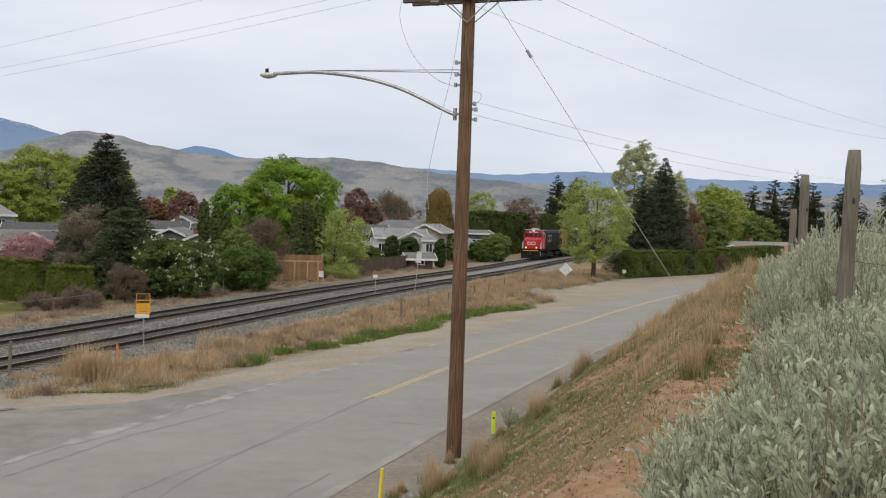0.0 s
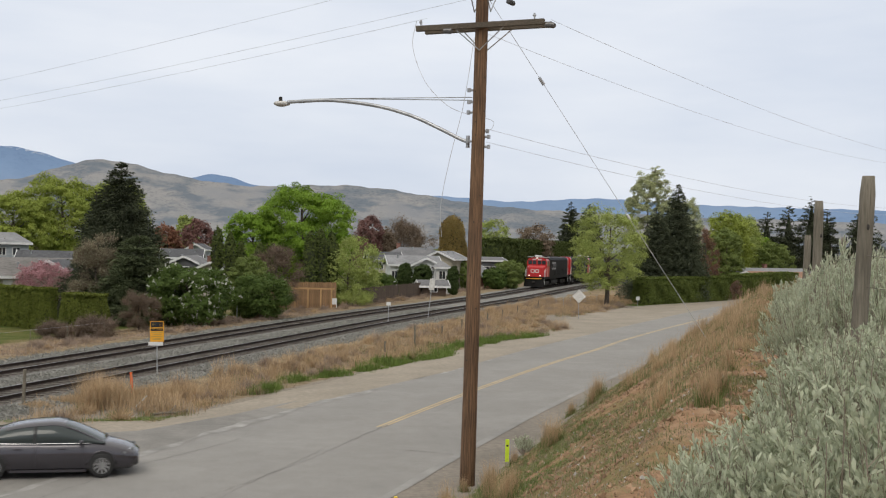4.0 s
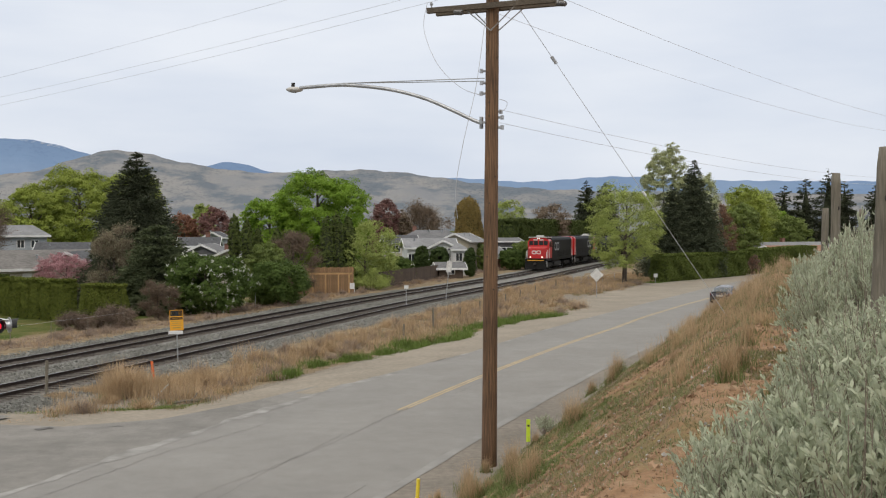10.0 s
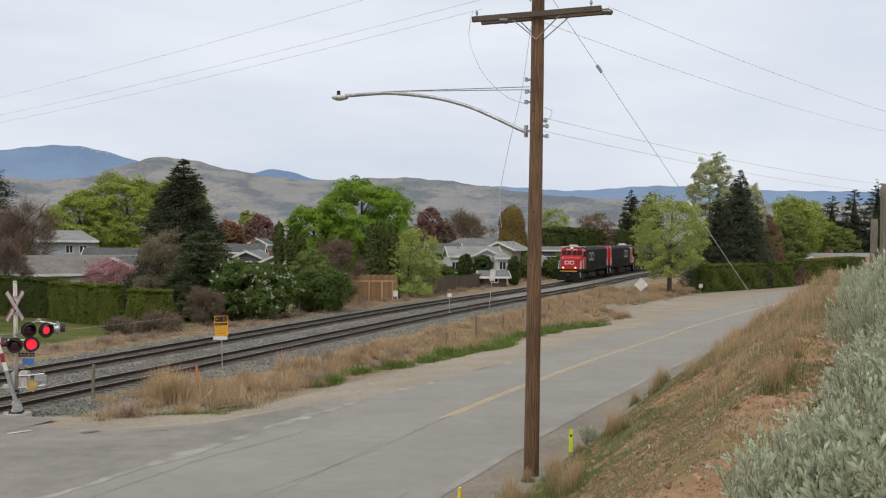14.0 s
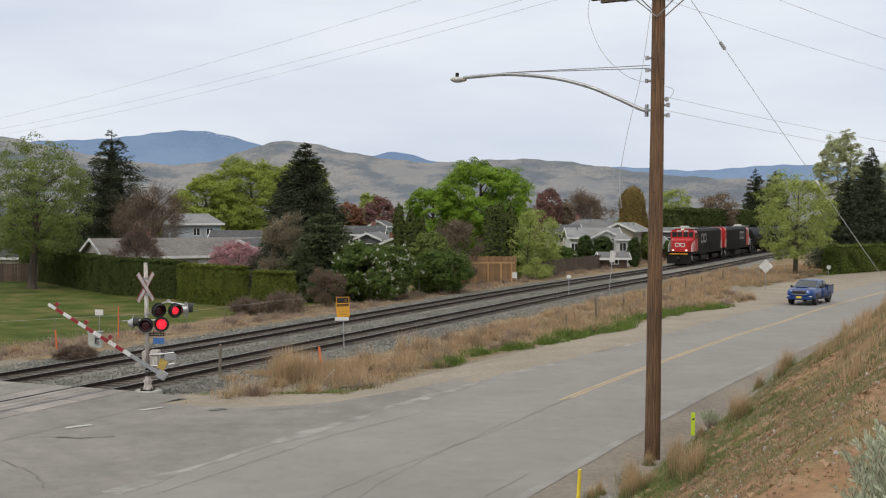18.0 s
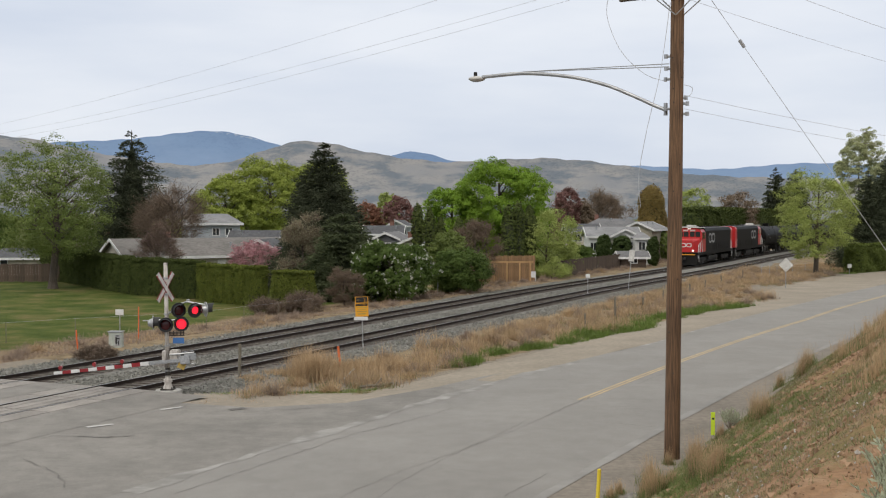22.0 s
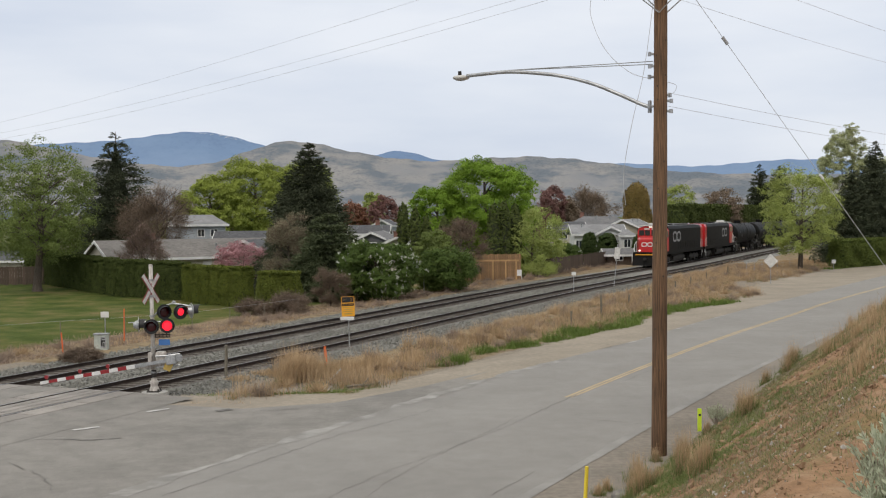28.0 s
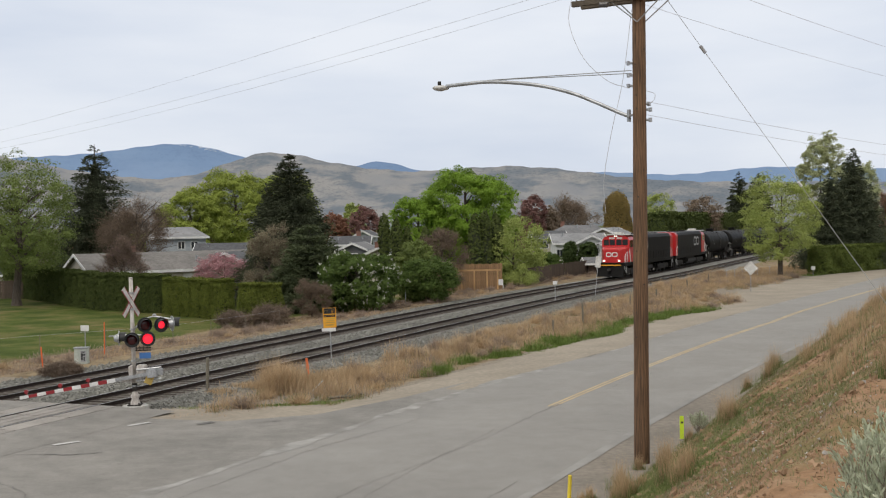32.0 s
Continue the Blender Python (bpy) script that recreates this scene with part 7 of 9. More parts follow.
def wavy_logo(bm, at, w, h, axis):
    """Two plain rounded loops side by side as a stand-in for the railway's mark."""
    k, th = 20, 0.20 * h
    for c in (-0.26, 0.26):
        ring = []
        for i in range(k):
            a = 2 * math.pi * i / k
            q = Vector((math.copysign(abs(math.cos(a)) ** 0.6, math.cos(a)), math.copysign(abs(math.sin(a)) ** 0.6, math.sin(a))))
            for g, lift in ((0.0, 0.012), (th, 0.012)):
                f, z = c * w + q.x * (0.25 * w - g), q.y * (0.5 * h - g)
                if axis == "front":
                    ring.append(bm.verts.new((at[0] + f, at[1] + lift, at[2] + z)))
                else:
                    ring.append(bm.verts.new((at[0] + math.copysign(lift, at[0]), at[1] + f, at[2] + z)))
        for i in range(k):
            j = (i + 1) % k
            bm.faces.new((ring[2 * i], ring[2 * j], ring[2 * j + 1], ring[2 * i + 1]))


def locomotive(name, label):
    t = thing(name, Matrix.Identity(4), label, "locomotive", "train")
    L = LOCO
    bm = bmesh.new()
    box(bm, -1.5, -L + 0.5, 1.25, 1.5, -0.5, 1.62, 0.03)
    part("underframe", bm, M_BLACKCAR, t)
    bm = bmesh.new()
    box(bm, -1.25, -13.6, 0.32, 1.25, -7.6, 1.25, 0.25)
    part("fuel_tank", bm, M_UNDER, t)
    for yy in (-4.2, -LOCO + 4.2):
        bogie(t, yy, (-1.9, 0.0, 1.9), 2.6)
    # Plough, coupler and end plates.
    for yy, s in ((-0.35, 1), (-L + 0.35, -1)):
        bm = bmesh.new()
        profile(bm, [(yy + s * 0.0, 0.15), (yy + s * 0.30, 0.16), (yy + s * 0.12, 0.75), (yy + s * 0.0, 1.3), (yy - s * 0.2, 1.3), (yy - s * 0.15, 0.2)], -1.45, 1.45)
        for v in bm.verts:
            v.co = Vector((v.co.y, v.co.x, v.co.z))
        bmesh.ops.recalc_face_normals(bm, faces=bm.faces)
        part("pilot", bm, M_BLACKCAR, t, "black snow plough pilot")
        bm = bmesh.new()
        box(bm, -0.14, yy, 0.75, 0.14, yy + s * 0.7, 1.02, 0.03)
        part("coupler", bm, M_UNDER, t)
        bm = bmesh.new()
        box(bm, -1.15, yy + s * 0.02, 1.30, 1.15, yy + s * 0.10, 1.42, 0.01)
        part("step_edge", bm, M_SIGNYELLOW if s > 0 else M_OLDWHITE, t, "pale edge of the end step")
    # Nose, cab and hood.
    bm = bmesh.new()
    loft(bm, [[(x * w, y, z) for x, z in ((-1, 1.62), (1, 1.62), (1, zt - 0.18), (0.82, zt), (-0.82, zt), (-1, zt - 0.18))] for y, w, zt in ((-0.95, 0.82, 3.02), (-1.15, 1.0, 3.16), (-1.75, 1.32, 3.26), (-2.5, 1.36, 3.32))])
    nose = part("nose", bm, M_RED, t, "bright red nose")
    bm = bmesh.new()
    wavy_logo(bm, (0, -0.945, 2.46), 1.25, 0.5, "front")
    part("emblem", bm, M_LOGO, nose, "plain white looped emblem")
    bm = bmesh.new()
    loft(bm, [[(x * 1.5, y, z) for x, z in ((-1, 1.62), (1, 1.62), (1, 3.9), (0.86, 4.28), (0.45, 4.5), (-0.45, 4.5), (-0.86, 4.28), (-1, 3.9))] for y in (-2.5, -4.75)])
    cab = part("cab", bm, M_RED, t, "red driver's cab")
    bm = bmesh.new()
    box(bm, -1.45, -5.0, 4.48, 1.45, -2.3, 4.56, 0.03)
    box(bm, -0.5, -4.2, 4.56, 0.5, -3.2, 4.80, 0.05)
    part("cab_roof", bm, M_OLDWHITE, cab, "pale cab roof with a cooling box")
    for x0, x1 in ((-1.32, -0.74), (-0.66, -0.08), (0.08, 0.66), (0.74, 1.32)):
        bm = bmesh.new()
        box(bm, x0, -2.51, 3.42, x1, -2.47, 4.02, 0.01)
        part("windscreen", bm, M_GLASS, cab)
    for sgn in (-1, 1):
        for y0, y1 in ((-3.5, -2.8), (-4.4, -3.7)):
            bm = bmesh.new()
            box(bm, sgn * 1.495, y0, 3.2, sgn * 1.515, y1, 3.95, 0.01)
            part("side_window", bm, M_GLASS, cab)
    for x in (-0.42, 0.42):
        bm = bmesh.new()
        box(bm, x - 0.30, -2.56, 4.08, x + 0.30, -2.48, 4.26, 0.01)
        part("number_board", bm, M_OLDWHITE, cab, "pale number board")
    for x in (-0.1, 0.1):
        bm = bmesh.new()
        bmesh.ops.create_cone(bm, cap_ends=True, segments=14, radius1=0.09, radius2=0.09, depth=0.06, matrix=Matrix.Translation((x, -2.52, 4.38)) @ pose(0, 0, 0, 90, 0, 0))
        part("headlamp", bm, M_HEADLAMP, cab, "lit headlamp")
    for x in (-0.82, 0.82):
        bm = bmesh.new()
        bmesh.ops.create_cone(bm, cap_ends=True, segments=14, radius1=0.10, radius2=0.10, depth=0.3, matrix=Matrix.Translation((x, -0.85, 1.80)) @ pose(0, 0, 0, 90, 0, 0))
        part("ditch_light", bm, M_HEADLAMP, t, "lit ditch light")
    bm = bmesh.new()
    loft(bm, [[(x * 1.46, y, z) for x, z in ((-1, 1.62), (1, 1.62), (1, 4.1), (0.88, 4.42), (0.5, 4.5), (-0.5, 4.5), (-0.88, 4.42), (-1, 4.1))] for y in (-4.75, -LOCO + 1.9)])
    hood = part("hood", bm, M_BLACKCAR, t, "black engine hood")
    bm = bmesh.new()
    loft(bm, [[(x * 1.46, y, z) for x, z in ((-1, 1.62), (1, 1.62), (1, 4.1), (0.88, 4.42), (0.5, 4.5), (-0.5, 4.5), (-0.88, 4.42), (-1, 4.1))] for y in (-LOCO + 1.9, -LOCO + 0.75)])
    part("hood_end", bm, M_RED, t, "red hood end")
    for y in (-15.6, -16.9, -18.2):
        bm = bmesh.new()
        rod(bm, (0, y, 4.48), (0, y, 4.60), 0.55, 0.5, 18)
        part("roof_fan", bm, M_UNDER, hood)
    bm = bmesh.new()
    box(bm, -0.35, -11.2, 4.45, 0.35, -9.8, 4.66, 0.04)
    part("exhaust", bm, M_UNDER, hood)
    bm = bmesh.new()
    rod(bm, (-0.3, -5.2, 4.4), (-0.3, -5.7, 4.55), 0.05, 0.09, 8)
    part("horn", bm, M_GALV, hood)
    for sgn in (-1, 1):
        bm = bmesh.new()
        wavy_logo(bm, (sgn * 1.465, -8.6, 3.2), 3.6, 1.2, "side")
        part("emblem", bm, M_GREYLOGO, hood, "faded grey looped emblem")
        for i in range(9):
            bm = bmesh.new()
            y = -9.8 - i * 1.2
            box(bm, sgn * 1.452, y - 0.47, 1.75, sgn * 1.472, y + 0.47, 2.55, 0.006)
            part("hood_door", bm, M_BLACKCAR, hood)
        # White end rails and steps.
        for y, s in ((-0.7, 1), (-L + 0.7, -1)):
            bm = bmesh.new()
            tube(bm, [Vector((sgn * 1.46, y - s * 1.2, 1.3)), Vector((sgn * 1.46, y - s * 1.2, 2.75)), Vector((sgn * 1.44, y - s * 0.3, 2.45)), Vector((sgn * 1.44, y, 0.9))], 0.03, 6)
            tube(bm, [Vector((sgn * 1.46, y - s * 0.5, 0.5)), Vector((sgn * 1.46, y - s * 0.5, 2.5))], 0.028, 6)
            part("grab_rail", bm, M_WHITE, t, "white grab rail")
            for k in range(4):
                bm = bmesh.new()
                box(bm, sgn * 1.2, y - s * 1.1, 0.35 + k * 0.3, sgn * 1.52, y - s * 0.55, 0.39 + k * 0.3, 0.005)
                part("step", bm, M_UNDER, t)
    for sgn in (-1, 1):
        bm = bmesh.new()
        profile(bm, [(-3.05, 1.62), (-2.75, 1.62), (-2.35, 3.0), (-2.65, 3.0)], sgn * 1.505, sgn * 1.512)
        for v in bm.verts:
            v.co = Vector((v.co.y, v.co.x, v.co.z))
        bmesh.ops.recalc_face_normals(bm, faces=bm.faces)
        part("white_slash", bm, M_LOGO, cab, "white slanted stripe")
    return t


def tank_car(label):
    t = thing("tank_car", Matrix.Identity(4), label, "tank car", "train")
    L, r, zc = 18.2, 1.52, 2.75
    bm = bmesh.new()
    k, rings = 28, []
    for y, q in ((-0.75, 0.15), (-0.80, 0.45), (-0.95, 0.72), (-1.2, 0.9), (-1.6, 0.985), (-2.0, 1.0), (-L + 2.0, 1.0), (-L + 1.6, 0.985), (-L + 1.2, 0.9), (-L + 0.95, 0.72), (-L + 0.80, 0.45), (-L + 0.75, 0.15)):
        rings.append([(r * q * math.cos(2 * math.pi * i / k), y, zc + r * q * math.sin(2 * math.pi * i / k)) for i in range(k)])
    loft(bm, rings)
    bmesh.ops.recalc_face_normals(bm, faces=bm.faces)
    barrel = part("tank", bm, M_BLACKCAR, t, "weathered black tank barrel", True)
    for y in (-3.5, -6.3, -11.8, -14.7):
        bm = bmesh.new()
        bmesh.ops.create_cone(bm, cap_ends=True, segments=28, radius1=r + 0.012, radius2=r + 0.012, depth=0.10, matrix=Matrix.Translation((0, y, zc)) @ pose(0, 0, 0, 90, 0, 0))
        part("weld_band", bm, M_BLACKCAR, barrel)
    bm = bmesh.new()
    rod(bm, (0, -L / 2, zc + r - 0.1), (0, -L / 2, zc + r + 0.42), 0.52, 0.5, 18)
    part("dome", bm, M_BLACKCAR, barrel)
    bm = bmesh.new()
    for sgn in (-1, 1):
        tube(bm, [Vector((sgn * 0.85, -L / 2 - 1.3, zc + r + 0.5)), Vector((sgn * 0.85, -L / 2 + 1.3, zc + r + 0.5))], 0.025, 5)
        for y in (-1.3, 0, 1.3):
            tube(bm, [Vector((sgn * 0.85, -L / 2 + y, zc + r - 0.35)), Vector((sgn * 0.85, -L / 2 + y, zc + r + 0.5))], 0.025, 5)
    part("platform_rail", bm, M_UNDER, t)
    bm = bmesh.new()
    for sgn in (-1, 1):
        for x in (-0.22, 0.22):
            tube(bm, [Vector((sgn * 1.56, -L / 2 + x, 0.7)), Vector((sgn * 1.56, -L / 2 + x, 3.2)), Vector((sgn * 1.0, -L / 2 + x, 4.2))], 0.02, 5)
        for i in range(9):
            tube(bm, [Vector((sgn * 1.56, -L / 2 - 0.22, 0.8 + 0.3 * i)), Vector((sgn * 1.56, -L / 2 + 0.22, 0.8 + 0.3 * i))], 0.018, 5)
    part("ladder", bm, M_UNDER, t)
    for y, s in ((-0.55, -1), (-L + 0.55, 1)):
        bm = bmesh.new()
        box(bm, -1.4, min(y, y + s * 2.2), 0.95, 1.4, max(y, y + s * 2.2), 1.25, 0.03)
        box(bm, -0.9, min(y + s * 0.4, y + s * 1.6), 1.25, 0.9, max(y + s * 0.4, y + s * 1.6), 1.7, 0.05)
        part("end_sill", bm, M_UNDER, t)
        bm = bmesh.new()
        box(bm, -0.13, min(y, y - s * 0.55), 0.75, 0.13, max(y, y - s * 0.55), 1.0, 0.03)
        part("coupler", bm, M_UNDER, t)
        bm = bmesh.new()
        tube(bm, [Vector((-1.4, y, 1.2)), Vector((-1.4, y, 2.3)), Vector((1.4, y, 2.3)), Vector((1.4, y, 1.2))], 0.025, 5)
        part("end_rail", bm, M_OLDWHITE, t)
        bogie(t, y + s * 2.0, (-0.9, 0.9), 1.35)
    for sgn in (-1, 1):
        for i, y in enumerate((-3.9, -4.5, -5.1)):
            bm = bmesh.new()
            box(bm, sgn * 1.47, y, 2.95 - 0.25 * i, sgn * 1.50, y + 0.5, 3.05 - 0.25 * i)
            part("marking", bm, M_GREYLOGO, barrel)
    return t


TRAIN = []

lead = locomotive("locomotive", "red-nosed black diesel locomotive leading the train with lights on")
TRAIN.append((lead, 0.0, False))
second = locomotive("locomotive", "black diesel locomotive coupled backwards, red cab at its rear")
TRAIN.append((second, LOCO + 0.2, True))
for i in range(5):
    TRAIN.append((tank_car("black tank car with a domed hatch behind the locomotives"), 2 * LOCO + 0.6 + 18.6 * i, False))

# ---- road vehicles ----
# Own y points forward, origin on the ground under the middle of the wheelbase.
WHEELS = {}


def section(y, w, z0, z1, crown, tuck=0.06):
    """A closed cross-section of a car body."""
    zm = z0 + (z1 - z0) * 0.55
    half = [(w - tuck * 1.6, z0), (w - tuck * 0.3, z0 + 0.10), (w, zm), (w - tuck * 0.4, z1 - 0.08), (w - tuck * 1.6, z1), (w * 0.45, z1 + crown)]
    return [(x, y, z) for x, z in half] + [(-x, y, z) for x, z in half[::-1]]


def car_wheel(t, x, y, r, w, spokes):
    ax = new("wheel")
    ax.parent = t
    ax.location = (x, y, r)
    s = 1 if x > 0 else -1
    bm = bmesh.new()
    rings = []
    k = 28
    for xx, rr in ((-w / 2, r * 0.66), (-w / 2, r * 0.93), (-w * 0.36, r), (w * 0.36, r), (w / 2, r * 0.93), (w / 2, r * 0.66)):
        rings.append([(xx, rr * math.cos(2 * math.pi * i / k), rr * math.sin(2 * math.pi * i / k)) for i in range(k)])
    vs = [[bm.verts.new(p) for p in q] for q in rings]
    for a, b in zip(vs[:-1], vs[1:]):
        for i in range(k):
            bm.faces.new((a[i], a[(i + 1) % k], b[(i + 1) % k], b[i]))
    bmesh.ops.recalc_face_normals(bm, faces=bm.faces)
    part("tyre", bm, M_RUBBER, ax, smooth=True)
    bm = bmesh.new()
    rod(bm, (s * w * 0.12, 0, 0), (s * w * 0.18, 0, 0), r * 0.66, r * 0.66, 24)
    rim_back = part("rim_well", bm, M_UNDER, ax)
    bm = bmesh.new()
    for i in range(spokes):
        m = pose(0, 0, 0, 360 * i / spokes, 0, 0)
        box(bm, s * w * 0.30 - 0.012, -r * 0.075, r * 0.08, s * w * 0.30 + 0.012, r * 0.075, r * 0.64, 0, m)
    rod(bm, (s * w * 0.22, 0, 0), (s * w * 0.40, 0, 0), r * 0.16, r * 0.12, 12)
    n = 24
    for i in range(n):
        a0, a1 = 2 * math.pi * i / n, 2 * math.pi * (i + 1) / n
        q = [(s * w * 0.42, r * g * math.cos(a), r * g * math.sin(a)) for a, g in ((a0, 0.61), (a1, 0.61), (a1, 0.68), (a0, 0.68))]
        bm.faces.new([bm.verts.new(p) for p in q])
    part("rim", bm, M_RIM, ax)
    WHEELS.setdefault(t.name, []).append((ax, r))
    return ax


def spline(keys, per=5):
    """Points between keys on a smooth curve through them."""
    k = [np.array(q, float) for q in keys]
    out = []
    for a, b, c, d in zip([k[0]] + k[:-2], k[:-1], k[1:], k[2:] + [k[-1]]):
        for i in range(per):
            u = i / per
            out.append(0.5 * (2 * b + (c - a) * u + (2 * a - 5 * b + 4 * c - d) * u * u + (3 * b - a - 3 * c + d) * u ** 3))
    return [tuple(q) for q in out + [k[-1]]]


def cabin_ring(y, wb, wt, zb, zt, grow=0.0):
    """Half of a cabin's cross-section, from the belt over the shoulder to the middle of the roof."""
    return [(wb + grow, y, zb), ((wb + wt) / 2 + 0.035 + grow, y, (zb + zt) / 2), (wt + 0.02 + grow, y, zt - 0.075), (wt * 0.9 + grow, y, zt - 0.028 + grow), (wt * 0.5, y, zt - 0.006 + grow), (0.0, y, zt + grow)]


def cabin(bm, keys):
    """The glazed cabin as one curved skin."""
    rings = []
    for q in spline(keys):
        h = cabin_ring(*q)
        rings.append(h + [(-x, y, z) for x, y, z in h[-2::-1]])
    loft(bm, rings)
    bmesh.ops.recalc_face_normals(bm, faces=bm.faces)


def skin(bm, keys, y0, y1, i0, i1, grow=0.012):
    """Painted skin over a stretch of the cabin: rows i0 to i1 of its section, on both sides."""
    st = [q for q in spline(keys, 8) if y0 <= q[0] <= y1]
    for s in (-1, 1):
        rows = [[bm.verts.new((s * x, y, z)) for x, y, z in cabin_ring(*q, grow)[i0:i1 + 1]] for q in st]
        for a, b in zip(rows[:-1], rows[1:]):
            for i in range(len(a) - 1):
                bm.faces.new((a[i], a[i + 1], b[i + 1], b[i]) if s > 0 else (a[i + 1], a[i], b[i], b[i + 1]))
    bmesh.ops.remove_doubles(bm, verts=bm.verts, dist=0.0005)
    bmesh.ops.recalc_face_normals(bm, faces=bm.faces)


def wheel_lip(t, x, y, zc, r, material):
    """Rounded lip of a wheel arch."""
    bm = bmesh.new()
    tube(bm, [Vector((x, y + r * math.cos(a), zc + r * math.sin(a))) for a in np.linspace(0.05, math.pi - 0.05, 15)], 0.028, 6)
    part("arch_lip", bm, material, t, smooth=True)


def panel(bm, pts, off=0.0):
    bm.faces.new([bm.verts.new(p) for p in pts])


def arch(t, x, y, r, material):
    """Flat black fan on the body side, painted as the shaded wheel arch gap."""
    s = 1 if x > 0 else -1
    bm = bmesh.new()
    k = 16
    for i in range(k):
        a0, a1 = 0.22 + (math.pi - 0.44) * i / k, 0.22 + (math.pi - 0.44) * (i + 1) / k
        q = [(x + s * dx, y + r * g * math.cos(a), 0.34 + r * g * math.sin(a)) for a, g, dx in ((a0, 0.0, 0.004), (a0, 1.0, 0.004), (a1, 1.0, 0.004))]
        panel(bm, q)
    part("arch_gap_shade", bm, material, t)


def sedan():
    t = thing("sedan_car", Matrix.Identity(4), "dark grey metallic liftback car with tinted windows", "car")
    bm = bmesh.new()
    st = [(-2.22, 0.66, 0.42, 0.86, 0.02), (-2.12, 0.80, 0.27, 0.93, 0.03), (-1.8, 0.86, 0.20, 0.96, 0.03), (-1.2, 0.88, 0.19, 0.95, 0.03), (0.0, 0.885, 0.19, 0.93, 0.03), (0.75, 0.88, 0.19, 0.93, 0.04), (1.2, 0.87, 0.19, 0.90, 0.06), (1.7, 0.84, 0.20, 0.80, 0.07), (2.08, 0.76, 0.23, 0.68, 0.06), (2.27, 0.58, 0.32, 0.58, 0.03)]
    loft(bm, [section(*s) for s in spline(st, 4)])
    bmesh.ops.recalc_face_normals(bm, faces=bm.faces)
    part("body", bm, M_CARGREY, t, smooth=True)
    bm = bmesh.new()
    gh = [(-2.05, 0.64, 0.56, 0.95, 1.03), (-1.5, 0.76, 0.60, 0.94, 1.20), (-0.8, 0.80, 0.60, 0.92, 1.38), (-0.1, 0.81, 0.59, 0.92, 1.455), (0.35, 0.81, 0.58, 0.92, 1.43), (0.85, 0.81, 0.59, 0.92, 1.24), (1.42, 0.76, 0.64, 0.90, 0.96)]
    cabin(bm, gh)
    part("greenhouse_glass", bm, M_CARGLASS, t, "tinted windows", True)
    bm = bmesh.new()
    skin(bm, gh, -1.15, 0.42, 2, 5)
    part("roof", bm, M_CARGREY, t, "grey roof skin", True)
    for sgn in (-1, 1):
        bm = bmesh.new()
        skin(bm, gh, -2.05, -1.32, 0, 3)
        bmesh.ops.delete(bm, geom=[v for v in bm.verts if v.co.x * sgn < 0], context="VERTS")
        part("rear_quarter", bm, M_CARGREY, t, "", True)
    for s in (-1, 1):
        fore = [q for q in spline(gh, 8) if q[0] >= 0.36]
        bm = bmesh.new()
        tube(bm, [Vector((s * cabin_ring(*q)[2][0], q[0], cabin_ring(*q)[2][2])) for q in fore], 0.032, 6)
        part("pillar", bm, M_CARGREY, t, smooth=True)
        bm = bmesh.new()
        tube(bm, [Vector((s * (x + 0.004), -0.34, z)) for x, y, z in cabin_ring(-0.34, 0.805, 0.595, 0.92, 1.435)[:3]], 0.035, 6)
        part("pillar", bm, M_BLACK, t, "black door pillar")
        bm = bmesh.new()
        tube(bm, [Vector((s * (q[1] + 0.006), q[0], q[3] + 0.005)) for q in spline(gh, 3) if -1.6 < q[0] < 1.2], 0.012, 5)
        part("belt_trim", bm, M_CHROME, t, "thin bright belt trim")
        bm = bmesh.new()
        ball(bm, (s * 0.94, 0.82, 0.98), 0.085, (1.1, 0.7, 0.7), 10)
        part("mirror", bm, M_CARGREY, t, smooth=True)
        bm = bmesh.new()
        box(bm, -0.24, -0.05, -0.04, 0.24, 0.05, 0.04, 0.025, Matrix.Translation((s * 0.60, 2.01, 0.68)) @ pose(0, 0, 0, 0, s * 10, -s * 34))
        part("headlight", bm, M_LAMPGREY, t, "slim clear headlight")
        wheel_lip(t, s * 0.845, 1.35, 0.34, 0.375, M_CARGREY)
        wheel_lip(t, s * 0.855, -1.35, 0.34, 0.375, M_CARGREY)
        bm = bmesh.new()
        box(bm, s * 0.66 - 0.13, -2.19, 0.70, s * 0.66 + 0.13, -2.06, 0.88, 0.03)
        part("tail_light", bm, M_TAIL, t, "red tail light")
        for y in (0.35, -0.75):
            bm = bmesh.new()
            box(bm, s * 0.885, y - 0.1, 0.78, s * 0.905, y + 0.1, 0.81, 0.005)
            part("door_handle", bm, M_CARGREY, t)
        for y in (0.88, -0.32, -1.22):
            bm = bmesh.new()
            box(bm, s * 0.884, y - 0.006, 0.30, s * 0.889, y + 0.006, 0.92)
            part("door_seam", bm, M_BLACK, t)
        bm = bmesh.new()
        box(bm, s * 0.83, -0.95, 0.17, s * 0.895, 0.95, 0.235, 0.01)
        part("sill", bm, M_CARGREY, t)
        arch(t, s * 0.868, 1.35, 0.37, M_BLACK)
        arch(t, s * 0.876, -1.35, 0.37, M_BLACK)
    bm = bmesh.new()
    box(bm, -0.62, 2.14, 0.28, 0.62, 2.26, 0.46, 0.03)
    part("grille", bm, M_BLACK, t)
    bm = bmesh.new()
    box(bm, -0.66, -2.22, 0.90, 0.66, -2.10, 0.99, 0.02)
    part("spoiler", bm, M_BLACK, t)
    bm = bmesh.new()
    box(bm, -0.27, -2.245, 0.62, 0.27, -2.215, 0.76, 0.005)
    part("number_plate", bm, M_OLDWHITE, t)
    bm = bmesh.new()
    box(bm, -0.7, -2.24, 0.26, 0.7, -2.12, 0.40, 0.03)
